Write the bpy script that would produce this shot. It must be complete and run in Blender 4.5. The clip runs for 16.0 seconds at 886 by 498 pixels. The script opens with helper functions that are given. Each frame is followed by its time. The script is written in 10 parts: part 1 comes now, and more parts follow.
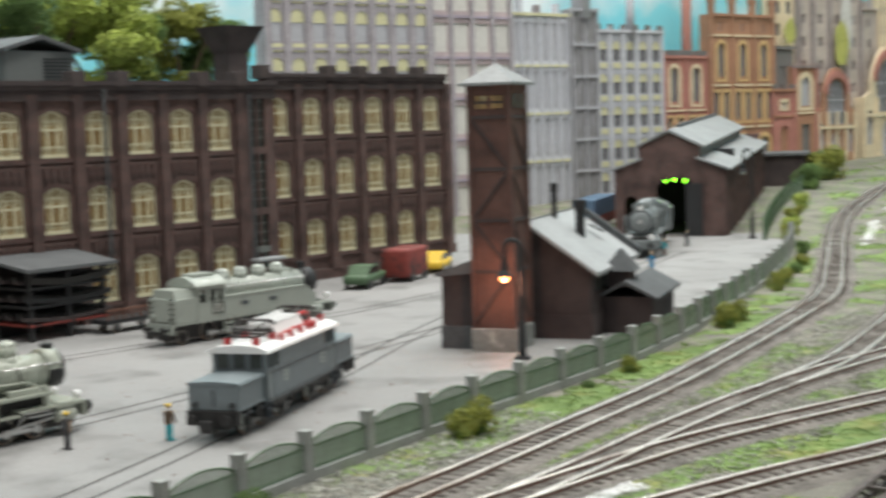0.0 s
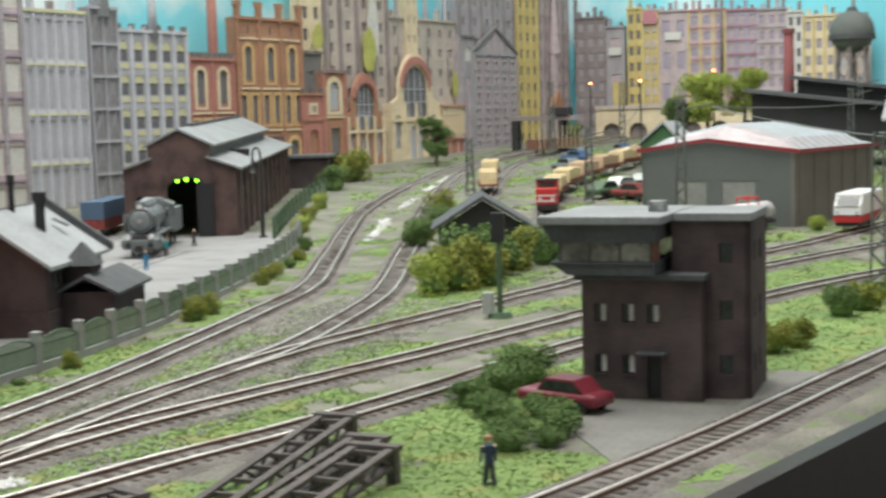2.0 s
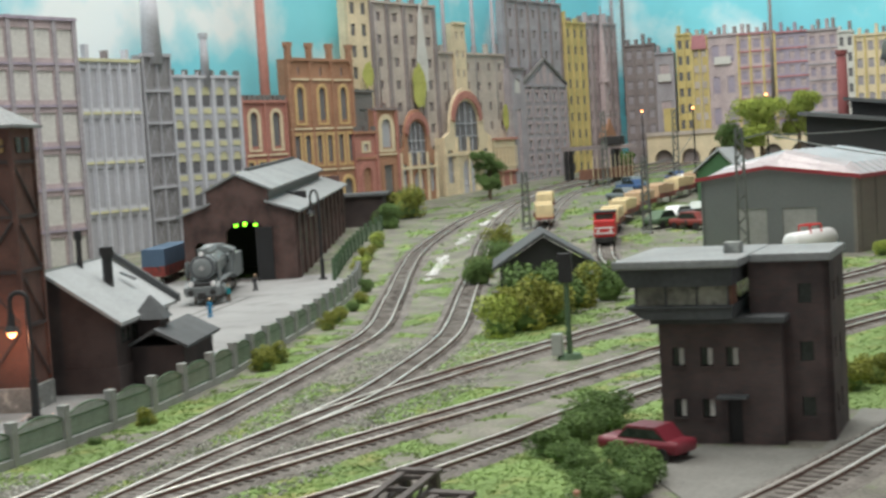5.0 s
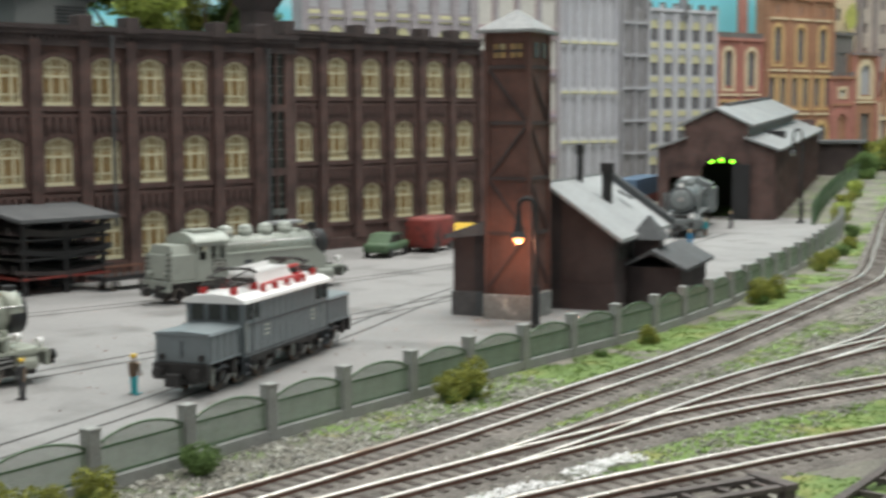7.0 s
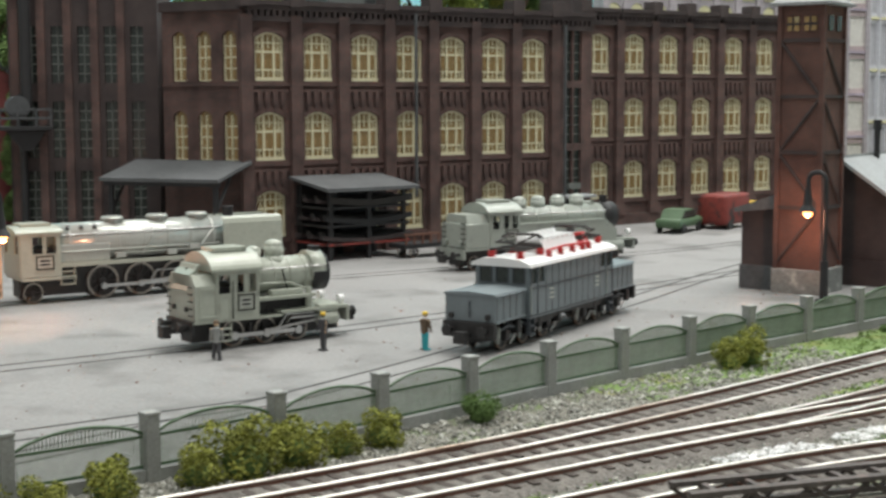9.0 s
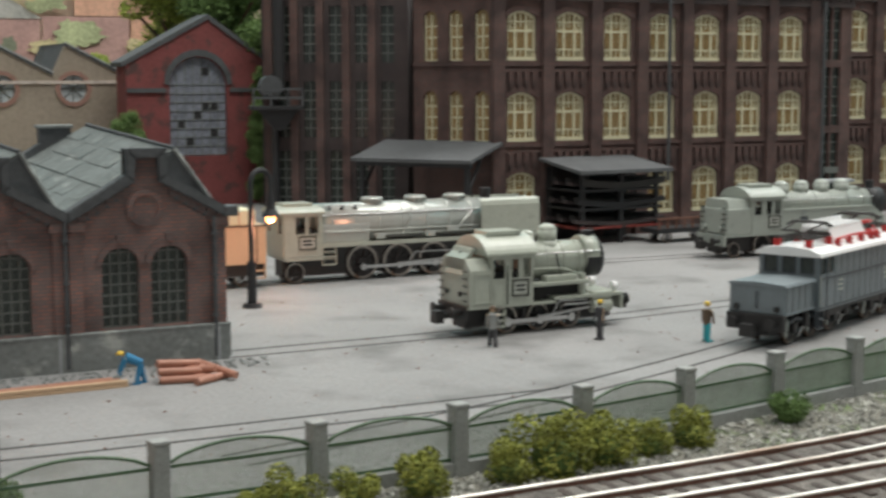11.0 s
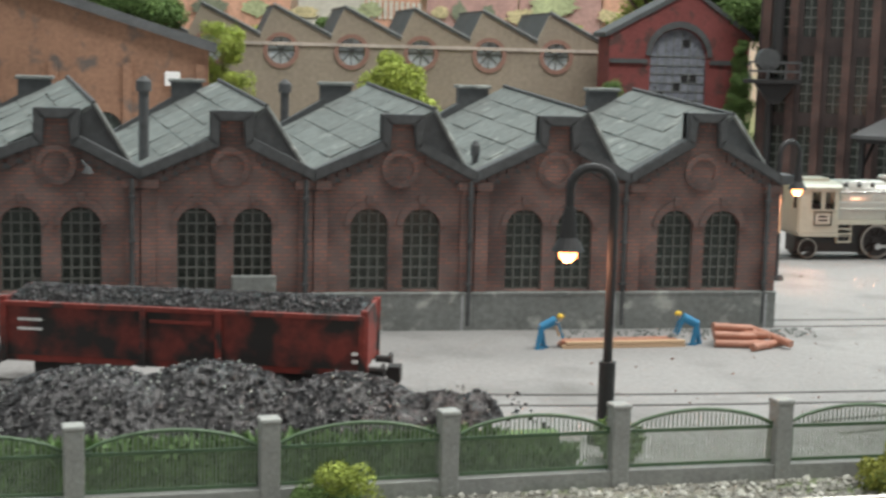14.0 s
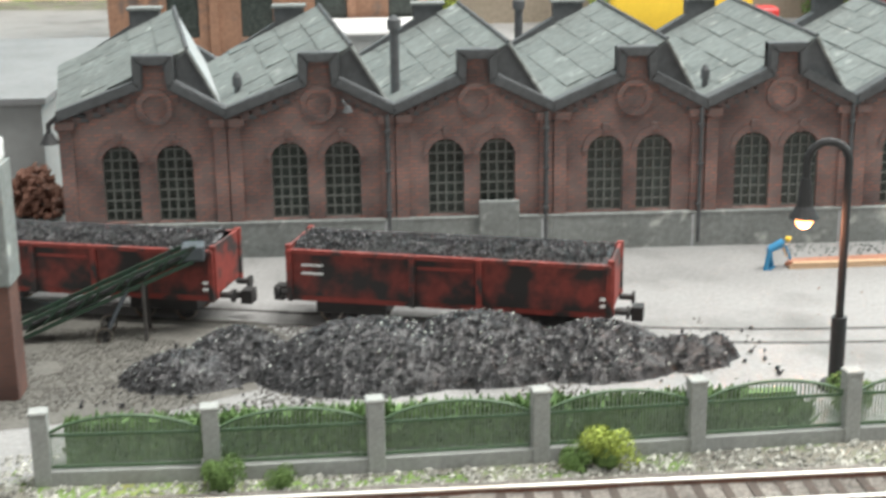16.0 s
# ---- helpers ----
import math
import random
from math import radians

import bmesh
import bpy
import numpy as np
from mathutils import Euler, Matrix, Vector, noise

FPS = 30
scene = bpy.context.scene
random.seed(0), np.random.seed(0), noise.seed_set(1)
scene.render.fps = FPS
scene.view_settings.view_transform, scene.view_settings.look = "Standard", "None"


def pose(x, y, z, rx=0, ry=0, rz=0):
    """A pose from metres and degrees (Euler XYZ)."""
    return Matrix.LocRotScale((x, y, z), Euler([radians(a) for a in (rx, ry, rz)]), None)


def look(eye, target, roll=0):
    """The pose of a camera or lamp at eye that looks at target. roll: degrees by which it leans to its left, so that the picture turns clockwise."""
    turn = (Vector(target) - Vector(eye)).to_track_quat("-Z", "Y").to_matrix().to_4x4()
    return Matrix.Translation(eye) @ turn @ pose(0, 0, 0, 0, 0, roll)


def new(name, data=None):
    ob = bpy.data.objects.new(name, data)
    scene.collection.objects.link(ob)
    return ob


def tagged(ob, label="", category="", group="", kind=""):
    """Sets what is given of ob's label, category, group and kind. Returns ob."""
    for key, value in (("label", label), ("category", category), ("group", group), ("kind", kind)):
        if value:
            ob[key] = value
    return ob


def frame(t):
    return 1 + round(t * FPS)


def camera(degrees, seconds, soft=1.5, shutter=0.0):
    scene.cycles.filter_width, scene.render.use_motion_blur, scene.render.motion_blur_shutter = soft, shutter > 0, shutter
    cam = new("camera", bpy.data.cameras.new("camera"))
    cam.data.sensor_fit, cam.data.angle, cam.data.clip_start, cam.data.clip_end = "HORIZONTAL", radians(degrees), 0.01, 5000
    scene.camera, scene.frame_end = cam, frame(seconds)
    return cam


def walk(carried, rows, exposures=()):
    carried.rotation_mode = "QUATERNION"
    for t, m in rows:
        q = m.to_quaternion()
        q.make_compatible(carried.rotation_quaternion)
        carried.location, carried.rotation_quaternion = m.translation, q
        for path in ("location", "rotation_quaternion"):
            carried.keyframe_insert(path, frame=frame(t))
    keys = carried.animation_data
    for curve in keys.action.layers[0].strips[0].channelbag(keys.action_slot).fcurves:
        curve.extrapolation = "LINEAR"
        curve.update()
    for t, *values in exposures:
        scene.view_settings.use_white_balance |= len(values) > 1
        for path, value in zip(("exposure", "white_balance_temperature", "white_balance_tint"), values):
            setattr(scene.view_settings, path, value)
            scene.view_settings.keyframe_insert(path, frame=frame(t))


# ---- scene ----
# A model railway yard in 1:87. All lengths below are metres of the original, times S.
S = 1 / 87
cam = camera(34.0, 16.0, soft=2.8, shutter=0.5)
PATH = [
    (0, (-22.11, -60.74, 14.72), (37.73, -8.14, 7.68), -1.80),
    (0.5, (-22.07, -62.87, 14.36), (42.37, -15.99, 7.40), -2.00),
    (1, (-19.79, -63.51, 13.79), (47.89, -21.47, 6.75), -2.00),
    (1.5, (-17.96, -64.38, 13.31), (52.44, -27.02, 6.15), -1.60),
    (2, (-16.14, -65.46, 12.95), (56.36, -32.39, 5.88), -1.55),
    (2.5, (-15.56, -66.08, 13.27), (58.11, -35.61, 6.54), -1.92),
    (3, (-15.86, -66.21, 14.03), (58.16, -36.37, 8.58), -2.41),
    (3.2, (-16.19, -66.45, 13.68), (57.68, -36.11, 8.80), -2.44),
    (5.3, (-16.21, -63.16, 14.01), (54.63, -26.41, 8.40), -2.83),
    (5.5, (-16.72, -61.98, 14.31), (53.44, -23.94, 8.70), -1.97),
    (6, (-17.51, -60.07, 12.86), (48.86, -15.85, 6.54), -1.46),
    (6.5, (-18.47, -58.49, 12.85), (44.97, -10.29, 5.69), 0.09),
    (7, (-15.79, -58.72, 12.07), (41.92, -3.81, 4.72), -0.23),
    (7.5, (-15.45, -59.97, 11.82), (37.42, -0.43, 4.03), -0.12),
    (8, (-15.67, -60.82, 11.67), (33.99, 1.33, 3.30), 0.11),
    (8.2, (-15.80, -61.11, 11.47), (32.74, 1.96, 3.29), -0.08),
    (10.3, (-17.68, -59.16, 11.77), (21.96, 9.73, 2.70), 0.05),
    (10.5, (-17.62, -58.19, 11.49), (20.88, 11.35, 2.46), -0.10),
    (11, (-18.42, -57.40, 11.57), (16.88, 13.78, 2.24), -0.14),
    (11.5, (-19.59, -57.02, 11.62), (12.49, 15.65, 2.10), 0.10),
    (12, (-20.60, -56.39, 11.70), (8.28, 17.59, 2.08), 0.08),
    (12.5, (-21.78, -56.22, 11.98), (4.01, 18.89, 2.36), 0.15),
    (13, (-23.01, -55.71, 12.14), (-1.05, 20.62, 2.60), 0.60),
    (13.5, (-23.88, -55.52, 11.75), (-5.76, 21.76, 1.77), 1.19),
    (14, (-24.39, -56.07, 11.08), (-9.98, 21.87, 0.23), 1.50),
    (14.5, (-24.92, -56.45, 11.77), (-13.22, 21.85, 0.31), 1.36),
    (15, (-25.40, -57.76, 14.20), (-16.67, 20.47, -0.05), 0.73),
    (15.5, (-25.92, -58.25, 16.18), (-20.03, 19.35, -2.34), -0.13),
    (16, (-26.56, -59.21, 16.89), (-23.05, 17.68, -4.90), -0.79),
]
walk(cam, [(t, look(Vector(eye) * S, Vector(target) * S, roll)) for t, eye, target, roll in PATH],
     exposures=[(0, 0.14), (3, 0.1), (5.5, -0.05), (6.5, -0.02), (8, 0.14), (11, -0.07), (12.5, 0.06), (14, 0.34), (15, 0.74), (15.5, 0.78), (16, 0.92)])

# ---- light: an exhibition hall with a ceiling lamp and two added lamps ----
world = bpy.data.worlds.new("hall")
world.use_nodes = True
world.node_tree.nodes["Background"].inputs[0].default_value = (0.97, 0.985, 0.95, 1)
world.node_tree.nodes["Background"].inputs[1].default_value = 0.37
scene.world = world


def unseen_lamp(x, y, z, sx, sy, watts, colour, target):
    data = bpy.data.lights.new("unseen_lamp", "AREA")
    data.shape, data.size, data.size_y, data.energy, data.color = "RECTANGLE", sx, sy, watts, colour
    ob = new("unseen_lamp", data)
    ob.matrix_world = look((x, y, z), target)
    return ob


unseen_lamp(0.3, -0.5, 2.6, 2.4, 0.5, 53, (0.97, 0.965, 0.91), (0.4, 0.0, 0))
# added strip lamp above the backdrop, unseen, to brighten the rail heads
unseen_lamp(1.3, 1.15, 1.75, 3.4, 0.12, 28, (0.98, 0.97, 0.93), (1.1, -0.2, 0))
# another added lamp, out of view, that lifts the city along the backdrop
unseen_lamp(1.9, 0.2, 2.8, 2.4, 0.5, 71, (0.98, 0.965, 0.92), (2.2, 0.85, 0))


# ---- materials ----
def mat(name, base, rough=0.8, metal=0.0, vary=0.25, big=0.4, fine=6.0, bump=0.15, tint=None, emit=None, power=0.0, wear=None, wear_at=0.6, obj=0.0, wear_w=0.12):
    """Two scales of noise over a base colour; big and fine are waves per metre of the original; wear: a second colour in patches."""
    m = bpy.data.materials.new(name)
    m.use_nodes = True
    nt = m.node_tree
    b = nt.nodes["Principled BSDF"]
    co = nt.nodes.new("ShaderNodeTexCoord")
    n1, n2 = nt.nodes.new("ShaderNodeTexNoise"), nt.nodes.new("ShaderNodeTexNoise")
    for n, k in ((n1, big), (n2, fine)):
        n.inputs["Scale"].default_value = k / S
        n.inputs["Detail"].default_value = 4
        nt.links.new(co.outputs["Object"], n.inputs["Vector"])
    ramp = nt.nodes.new("ShaderNodeValToRGB")
    dark = [c * (1 - vary) for c in base]
    light = [min(1, c * (1 + vary)) for c in (tint or base)]
    ramp.color_ramp.elements[0].color, ramp.color_ramp.elements[1].color = (*dark, 1), (*light, 1)
    ramp.color_ramp.elements[0].position, ramp.color_ramp.elements[1].position = 0.3, 0.7
    mix = nt.nodes.new("ShaderNodeMath")
    mix.operation = "MULTIPLY_ADD"
    mix.inputs[1].default_value = 0.5
    half = nt.nodes.new("ShaderNodeMath")
    half.operation = "MULTIPLY"
    half.inputs[1].default_value = 0.5
    nt.links.new(n2.outputs[0], half.inputs[0])
    nt.links.new(n1.outputs[0], mix.inputs[0])
    nt.links.new(half.outputs[0], mix.inputs[2])
    nt.links.new(mix.outputs[0], ramp.inputs[0])
    colour = ramp.outputs[0]
    if wear:
        n3 = nt.nodes.new("ShaderNodeTexNoise")
        n3.inputs["Scale"].default_value, n3.inputs["Detail"].default_value = big * 2.3 / S, 6
        nt.links.new(co.outputs["Object"], n3.inputs["Vector"])
        r3 = nt.nodes.new("ShaderNodeValToRGB")
        r3.color_ramp.elements[0].position, r3.color_ramp.elements[1].position = wear_at, wear_at + wear_w
        nt.links.new(n3.outputs[0], r3.inputs[0])
        mx = nt.nodes.new("ShaderNodeMix")
        mx.data_type = "RGBA"
        nt.links.new(r3.outputs[0], mx.inputs[0])
        nt.links.new(colour, mx.inputs[6])
        mx.inputs[7].default_value = (*wear, 1)
        colour = mx.outputs[2]
    if obj:
        info = nt.nodes.new("ShaderNodeObjectInfo")
        hsv = nt.nodes.new("ShaderNodeHueSaturation")
        mr = nt.nodes.new("ShaderNodeMapRange")
        mr.inputs[3].default_value, mr.inputs[4].default_value = 1 - obj, 1 + obj
        nt.links.new(info.outputs["Random"], mr.inputs[0])
        nt.links.new(mr.outputs[0], hsv.inputs["Value"])
        nt.links.new(colour, hsv.inputs["Color"])
        colour = hsv.outputs[0]
    nt.links.new(colour, b.inputs["Base Color"])
    b.inputs["Roughness"].default_value, b.inputs["Metallic"].default_value = rough, metal
    if bump:
        bp = nt.nodes.new("ShaderNodeBump")
        bp.inputs["Strength"].default_value, bp.inputs["Distance"].default_value = bump, 0.1 * S
        nt.links.new(n2.outputs[0], bp.inputs["Height"])
        nt.links.new(bp.outputs[0], b.inputs["Normal"])
    if emit:
        b.inputs["Emission Color"].default_value, b.inputs["Emission Strength"].default_value = (*emit, 1), power
    return m


def brick(name, a, b_, mortar, soot_shade=0.35, sx=0.25, sy=0.083, rough=0.85, joint=0.012):
    """Brickwork in courses, with sooty patches; runs along x + y and up z."""
    m = mat(name, a, rough, bump=0.0)
    nt = m.node_tree
    p = nt.nodes["Principled BSDF"]
    co = nt.nodes.new("ShaderNodeTexCoord")
    sep, add, com = nt.nodes.new("ShaderNodeSeparateXYZ"), nt.nodes.new("ShaderNodeMath"), nt.nodes.new("ShaderNodeCombineXYZ")
    nt.links.new(co.outputs["Object"], sep.inputs[0])
    nt.links.new(sep.outputs[0], add.inputs[0])
    nt.links.new(sep.outputs[1], add.inputs[1])
    nt.links.new(add.outputs[0], com.inputs[0])
    nt.links.new(sep.outputs[2], com.inputs[1])
    br = nt.nodes.new("ShaderNodeTexBrick")
    br.inputs["Scale"].default_value = 1 / S
    br.inputs["Brick Width"].default_value, br.inputs["Row Height"].default_value = sx, sy
    br.inputs["Mortar Size"].default_value = joint
    br.inputs["Color1"].default_value, br.inputs["Color2"].default_value, br.inputs["Mortar"].default_value = (*a, 1), (*b_, 1), (*mortar, 1)
    nt.links.new(com.outputs[0], br.inputs["Vector"])
    n = nt.nodes.new("ShaderNodeTexNoise")
    n.inputs["Scale"].default_value, n.inputs["Detail"].default_value = 0.45 / S, 6
    nt.links.new(co.outputs["Object"], n.inputs["Vector"])
    r = nt.nodes.new("ShaderNodeValToRGB")
    r.color_ramp.elements[0].position, r.color_ramp.elements[1].position = 0.38, 0.66
    r.color_ramp.elements[0].color, r.color_ramp.elements[1].color = (1, 1, 1, 1), (soot_shade, soot_shade, soot_shade * 1.05, 1)
    nt.links.new(n.outputs[0], r.inputs[0])
    mx = nt.nodes.new("ShaderNodeMix")
    mx.data_type, mx.blend_type = "RGBA", "MULTIPLY"
    mx.inputs[0].default_value = 1
    nt.links.new(br.outputs[0], mx.inputs[6])
    nt.links.new(r.outputs[0], mx.inputs[7])
    nt.links.new(mx.outputs[2], p.inputs["Base Color"])
    bp = nt.nodes.new("ShaderNodeBump")
    bp.inputs["Strength"].default_value, bp.inputs["Distance"].default_value = 0.5, 0.03 * S
    bp.invert = True
    nt.links.new(br.outputs["Fac"], bp.inputs["Height"])
    nt.links.new(bp.outputs[0], p.inputs["Normal"])
    return m


M = {
    "yard": mat("yard_paving", (0.26, 0.257, 0.255), 0.92, vary=0.2, big=0.1, fine=5.0, bump=0.5, wear=(0.165, 0.163, 0.16), wear_at=0.51, wear_w=0.2),
    "soil": mat("ballast_soil", (0.15, 0.145, 0.13), 0.95, vary=0.65, big=0.25, fine=6.0, bump=1.0, tint=(0.19, 0.18, 0.15), wear=(0.13, 0.2, 0.06), wear_at=0.5, wear_w=0.2),
    "ballast": mat("ballast", (0.125, 0.108, 0.098), 0.95, vary=0.7, big=0.5, fine=8.0, bump=1.0, tint=(0.17, 0.155, 0.14)),
    "wbrick": brick("workshop_brick", (0.33, 0.155, 0.125), (0.215, 0.147, 0.136), (0.16, 0.14, 0.135), 0.42, sx=0.4, sy=0.155, joint=0.028),
    "fbrick": brick("factory_brick", (0.168, 0.083, 0.07), (0.117, 0.072, 0.065), (0.11, 0.088, 0.08), 0.42),
    "dbrick": brick("sooty_brick", (0.076, 0.051, 0.048), (0.058, 0.043, 0.042), (0.07, 0.06, 0.06), 0.6),
    "redbrick": brick("tower_brick", (0.17, 0.075, 0.056), (0.135, 0.065, 0.052), (0.12, 0.08, 0.07), 0.5),
    "plinth": mat("rendered_plinth", (0.2, 0.215, 0.21), 0.9, vary=0.3, big=0.5, fine=4, bump=0.3, wear=(0.42, 0.44, 0.42), wear_at=0.59),
    "coping": mat("dark_coping", (0.075, 0.08, 0.085), 0.8, vary=0.3, big=0.6, fine=4, bump=0.2),
    "slate": mat("slate_roof", (0.135, 0.152, 0.148), 0.75, vary=0.3, big=0.5, fine=3, bump=0.3, wear=(0.26, 0.28, 0.265), wear_at=0.6, obj=0.09),
    "felt": mat("roof_felt", (0.34, 0.36, 0.37), 0.85, vary=0.2, big=0.3, fine=4, bump=0.2),
    "darkfelt": mat("dark_roof_felt", (0.1, 0.105, 0.11), 0.8, vary=0.3, big=0.4, fine=4, bump=0.2),
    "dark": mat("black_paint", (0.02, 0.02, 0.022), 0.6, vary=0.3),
    "darkglass": mat("dusty_panes", (0.035, 0.045, 0.04), 0.25, vary=0.6, big=1.2, fine=5, bump=0.05),
    "iron": mat("iron_glazing_bars", (0.13, 0.14, 0.13), 0.7, vary=0.3),
    "cream": mat("cream_window_frame", (0.66, 0.63, 0.44), 0.6, vary=0.08, bump=0.0),
    "litglass": mat("lit_pane", (0.15, 0.12, 0.06), 0.25, vary=0.7, big=0.5, fine=1.5, bump=0.0, tint=(0.24, 0.15, 0.06), wear=(0.36, 0.33, 0.2), wear_at=0.56, emit=(1.0, 0.72, 0.3), power=0.035),
    "postgrey": mat("concrete_post", (0.3, 0.31, 0.3), 0.9, vary=0.2, big=1, fine=8, bump=0.3),
    "fencegreen": mat("fence_green", (0.07, 0.125, 0.065), 0.55, vary=0.25, big=1, fine=5),
    "bars": mat("fence_bars", (0.24, 0.3, 0.23), 0.6, vary=0.2, big=1, fine=5),
    "rail": mat("rail_head", (0.8, 0.76, 0.71), 0.4, metal=0.85, vary=0.1, big=0.05, fine=0.8, bump=0.03, wear=(0.4, 0.3, 0.24), wear_at=0.56),
    "rust": mat("rusty_rail", (0.17, 0.08, 0.055), 0.75, vary=0.35, big=1, fine=8),
    "sleeper": mat("sleeper", (0.065, 0.05, 0.042), 0.85, vary=0.35, big=1, fine=8, bump=0.3),
    "sky": mat("painted_sky", (0.24, 0.7, 0.8), 0.9, vary=0.1, big=0.02, fine=0.08, bump=0.0, wear=(0.85, 0.92, 0.93), wear_at=0.5, wear_w=0.16),
    "fascia": mat("fascia_board", (0.022, 0.018, 0.014), 0.5, vary=0.3, big=0.2, fine=2),
    "lgrey": mat("photo_grey_paint", (0.4, 0.43, 0.4), 0.35, vary=0.08, big=0.6, fine=5, bump=0.02),
    "mgrey": mat("loco_grey", (0.17, 0.2, 0.215), 0.42, vary=0.1, big=0.6, fine=5, bump=0.02),
    "white": mat("white_paint", (0.8, 0.8, 0.8), 0.4, vary=0.05),
    "steel": mat("bright_steel", (0.6, 0.6, 0.6), 0.3, metal=1.0, vary=0.1),
    "red": mat("red_paint", (0.5, 0.03, 0.03), 0.45, vary=0.15),
    "wagonred": mat("wagon_red", (0.22, 0.038, 0.03), 0.65, vary=0.3, big=0.5, fine=4, bump=0.1, wear=(0.03, 0.027, 0.027), wear_at=0.52),
    "wagonpanel": mat("coal_blackened_panel", (0.17, 0.034, 0.028), 0.65, vary=0.4, big=0.3, fine=4, bump=0.1, wear=(0.022, 0.02, 0.02), wear_at=0.41, wear_w=0.14),
    "conveyor": mat("dark_green_enamel", (0.02, 0.045, 0.028), 0.5, vary=0.4, big=1, fine=6, wear=(0.03, 0.03, 0.03), wear_at=0.55),
    "groove": mat("rail_groove", (0.035, 0.032, 0.03), 0.7, vary=0.4, big=1, fine=6),
    "lawn": mat("lawn_flock", (0.12, 0.19, 0.06), 0.95, vary=0.35, big=0.16, fine=4.0, bump=0.8, tint=(0.185, 0.27, 0.085), wear=(0.25, 0.25, 0.085), wear_at=0.52, wear_w=0.16),
    "coal": mat("coal", (0.035, 0.035, 0.038), 0.2, vary=0.6, big=1.5, fine=9, bump=0.8),
    "shedgrey": mat("warehouse_grey", (0.125, 0.133, 0.13), 0.7, vary=0.1, big=0.2, fine=3),
    "wood": mat("fresh_timber", (0.72, 0.58, 0.34), 0.7, vary=0.2, big=0.8, fine=6),
    "beige": mat("beige_paint", (0.6, 0.42, 0.27), 0.5, vary=0.08),
    "leaf": mat("foliage_green", (0.06, 0.12, 0.02), 0.9, vary=0.5, big=1.0, fine=6, bump=0.5, tint=(0.11, 0.18, 0.03)),
    "olive": mat("foliage_olive", (0.16, 0.17, 0.03), 0.9, vary=0.45, big=1.0, fine=6, bump=0.5, tint=(0.28, 0.26, 0.05)),
    "copper": mat("copper_pipe", (0.4, 0.185, 0.125), 0.5, vary=0.25, big=1, fine=6),
    "blue": mat("blue_cloth", (0.03, 0.2, 0.38), 0.7, vary=0.2),
    "yellow": mat("yellow_paint", (0.75, 0.5, 0.04), 0.5, vary=0.1),
    "lampglow": mat("lamp_glow", (1, 0.6, 0.3), 0.5, vary=0, bump=0, emit=(1.0, 0.32, 0.1), power=8),
    "greenglow": mat("green_glow", (0.3, 1, 0.1), 0.5, vary=0, bump=0, emit=(0.25, 1.0, 0.03), power=5),
}


# ---- mesh helpers ----
def weld(bm):
    bmesh.ops.remove_doubles(bm, verts=bm.verts[:], dist=1e-4)
    return bm


def box(bm, x0, x1, y0, y1, z0, z1):
    vs = [bm.verts.new((x, y, z)) for z in (z0, z1) for x, y in ((x0, y0), (x1, y0), (x1, y1), (x0, y1))]
    for f in ((0, 3, 2, 1), (4, 5, 6, 7), (0, 1, 5, 4), (1, 2, 6, 5), (2, 3, 7, 6), (3, 0, 4, 7)):
        bm.faces.new([vs[i] for i in f])
    return bm


def B(*a, bevel=0.0):
    bm = box(bmesh.new(), *a)
    if bevel:
        bmesh.ops.bevel(bm, geom=bm.edges[:], offset=bevel, segments=2, affect="EDGES", profile=0.6)
    return bm


def prism(bm, outline, axis, a, c):
    """An outline (list of pairs) pushed along an axis from a to c."""
    put = {"x": lambda u, v, w: (w, u, v), "y": lambda u, v, w: (u, w, v), "z": lambda u, v, w: (u, v, w)}[axis]
    lo = [bm.verts.new(put(u, v, a)) for u, v in outline]
    hi = [bm.verts.new(put(u, v, c)) for u, v in outline]
    n = len(lo)
    bm.faces.new(lo)
    bm.faces.new(hi[::-1])
    for i in range(n):
        bm.faces.new((lo[i], hi[i], hi[(i + 1) % n], lo[(i + 1) % n]))
    return bm


def tube(bm, p, q, r0, r1=None, n=12):
    p, q = Vector(p), Vector(q)
    turn = (q - p).to_track_quat("Z", "Y").to_matrix().to_4x4()
    m = Matrix.Translation((p + q) / 2) @ turn
    bmesh.ops.create_cone(bm, cap_ends=True, segments=n, radius1=r0, radius2=r0 if r1 is None else r1, depth=(q - p).length, matrix=m)
    return bm


def ball(bm, x, y, z, r, sx=1, sy=1, sz=1, n=10):
    bmesh.ops.create_uvsphere(bm, u_segments=n, v_segments=max(5, n // 2 + 1), radius=r, matrix=Matrix.Translation((x, y, z)) @ Matrix.Diagonal((sx, sy, sz, 1)))
    return bm


def bent(bm, pts, r, n=8):
    for a, c in zip(pts, pts[1:]):
        tube(bm, a, c, r, n=n)
    for p in pts[1:-1]:
        ball(bm, *p, r, n=n)
    return bm


def mesh_of(bm, material, smooth=False):
    bmesh.ops.recalc_face_normals(bm, faces=bm.faces[:])
    bmesh.ops.scale(bm, vec=(S, S, S), verts=bm.verts[:])
    me = bpy.data.meshes.new("mesh")
    bm.to_mesh(me)
    bm.free()
    me.materials.append(M[material] if isinstance(material, str) else material)
    if smooth:
        for p in me.polygons:
            p.use_smooth = len(p.vertices) <= 4
    return me


def part(name, bm, material, parent, label="", smooth=False, at=None):
    me = bm if isinstance(bm, bpy.types.Mesh) else mesh_of(bm, material, smooth)
    ob = new(name, me)
    if parent:
        ob.parent = parent
    if at is not None:
        ob.matrix_basis = pose(at[0] * S, at[1] * S, at[2] * S, *at[3:])
    if label:
        tagged(ob, label)
    return ob


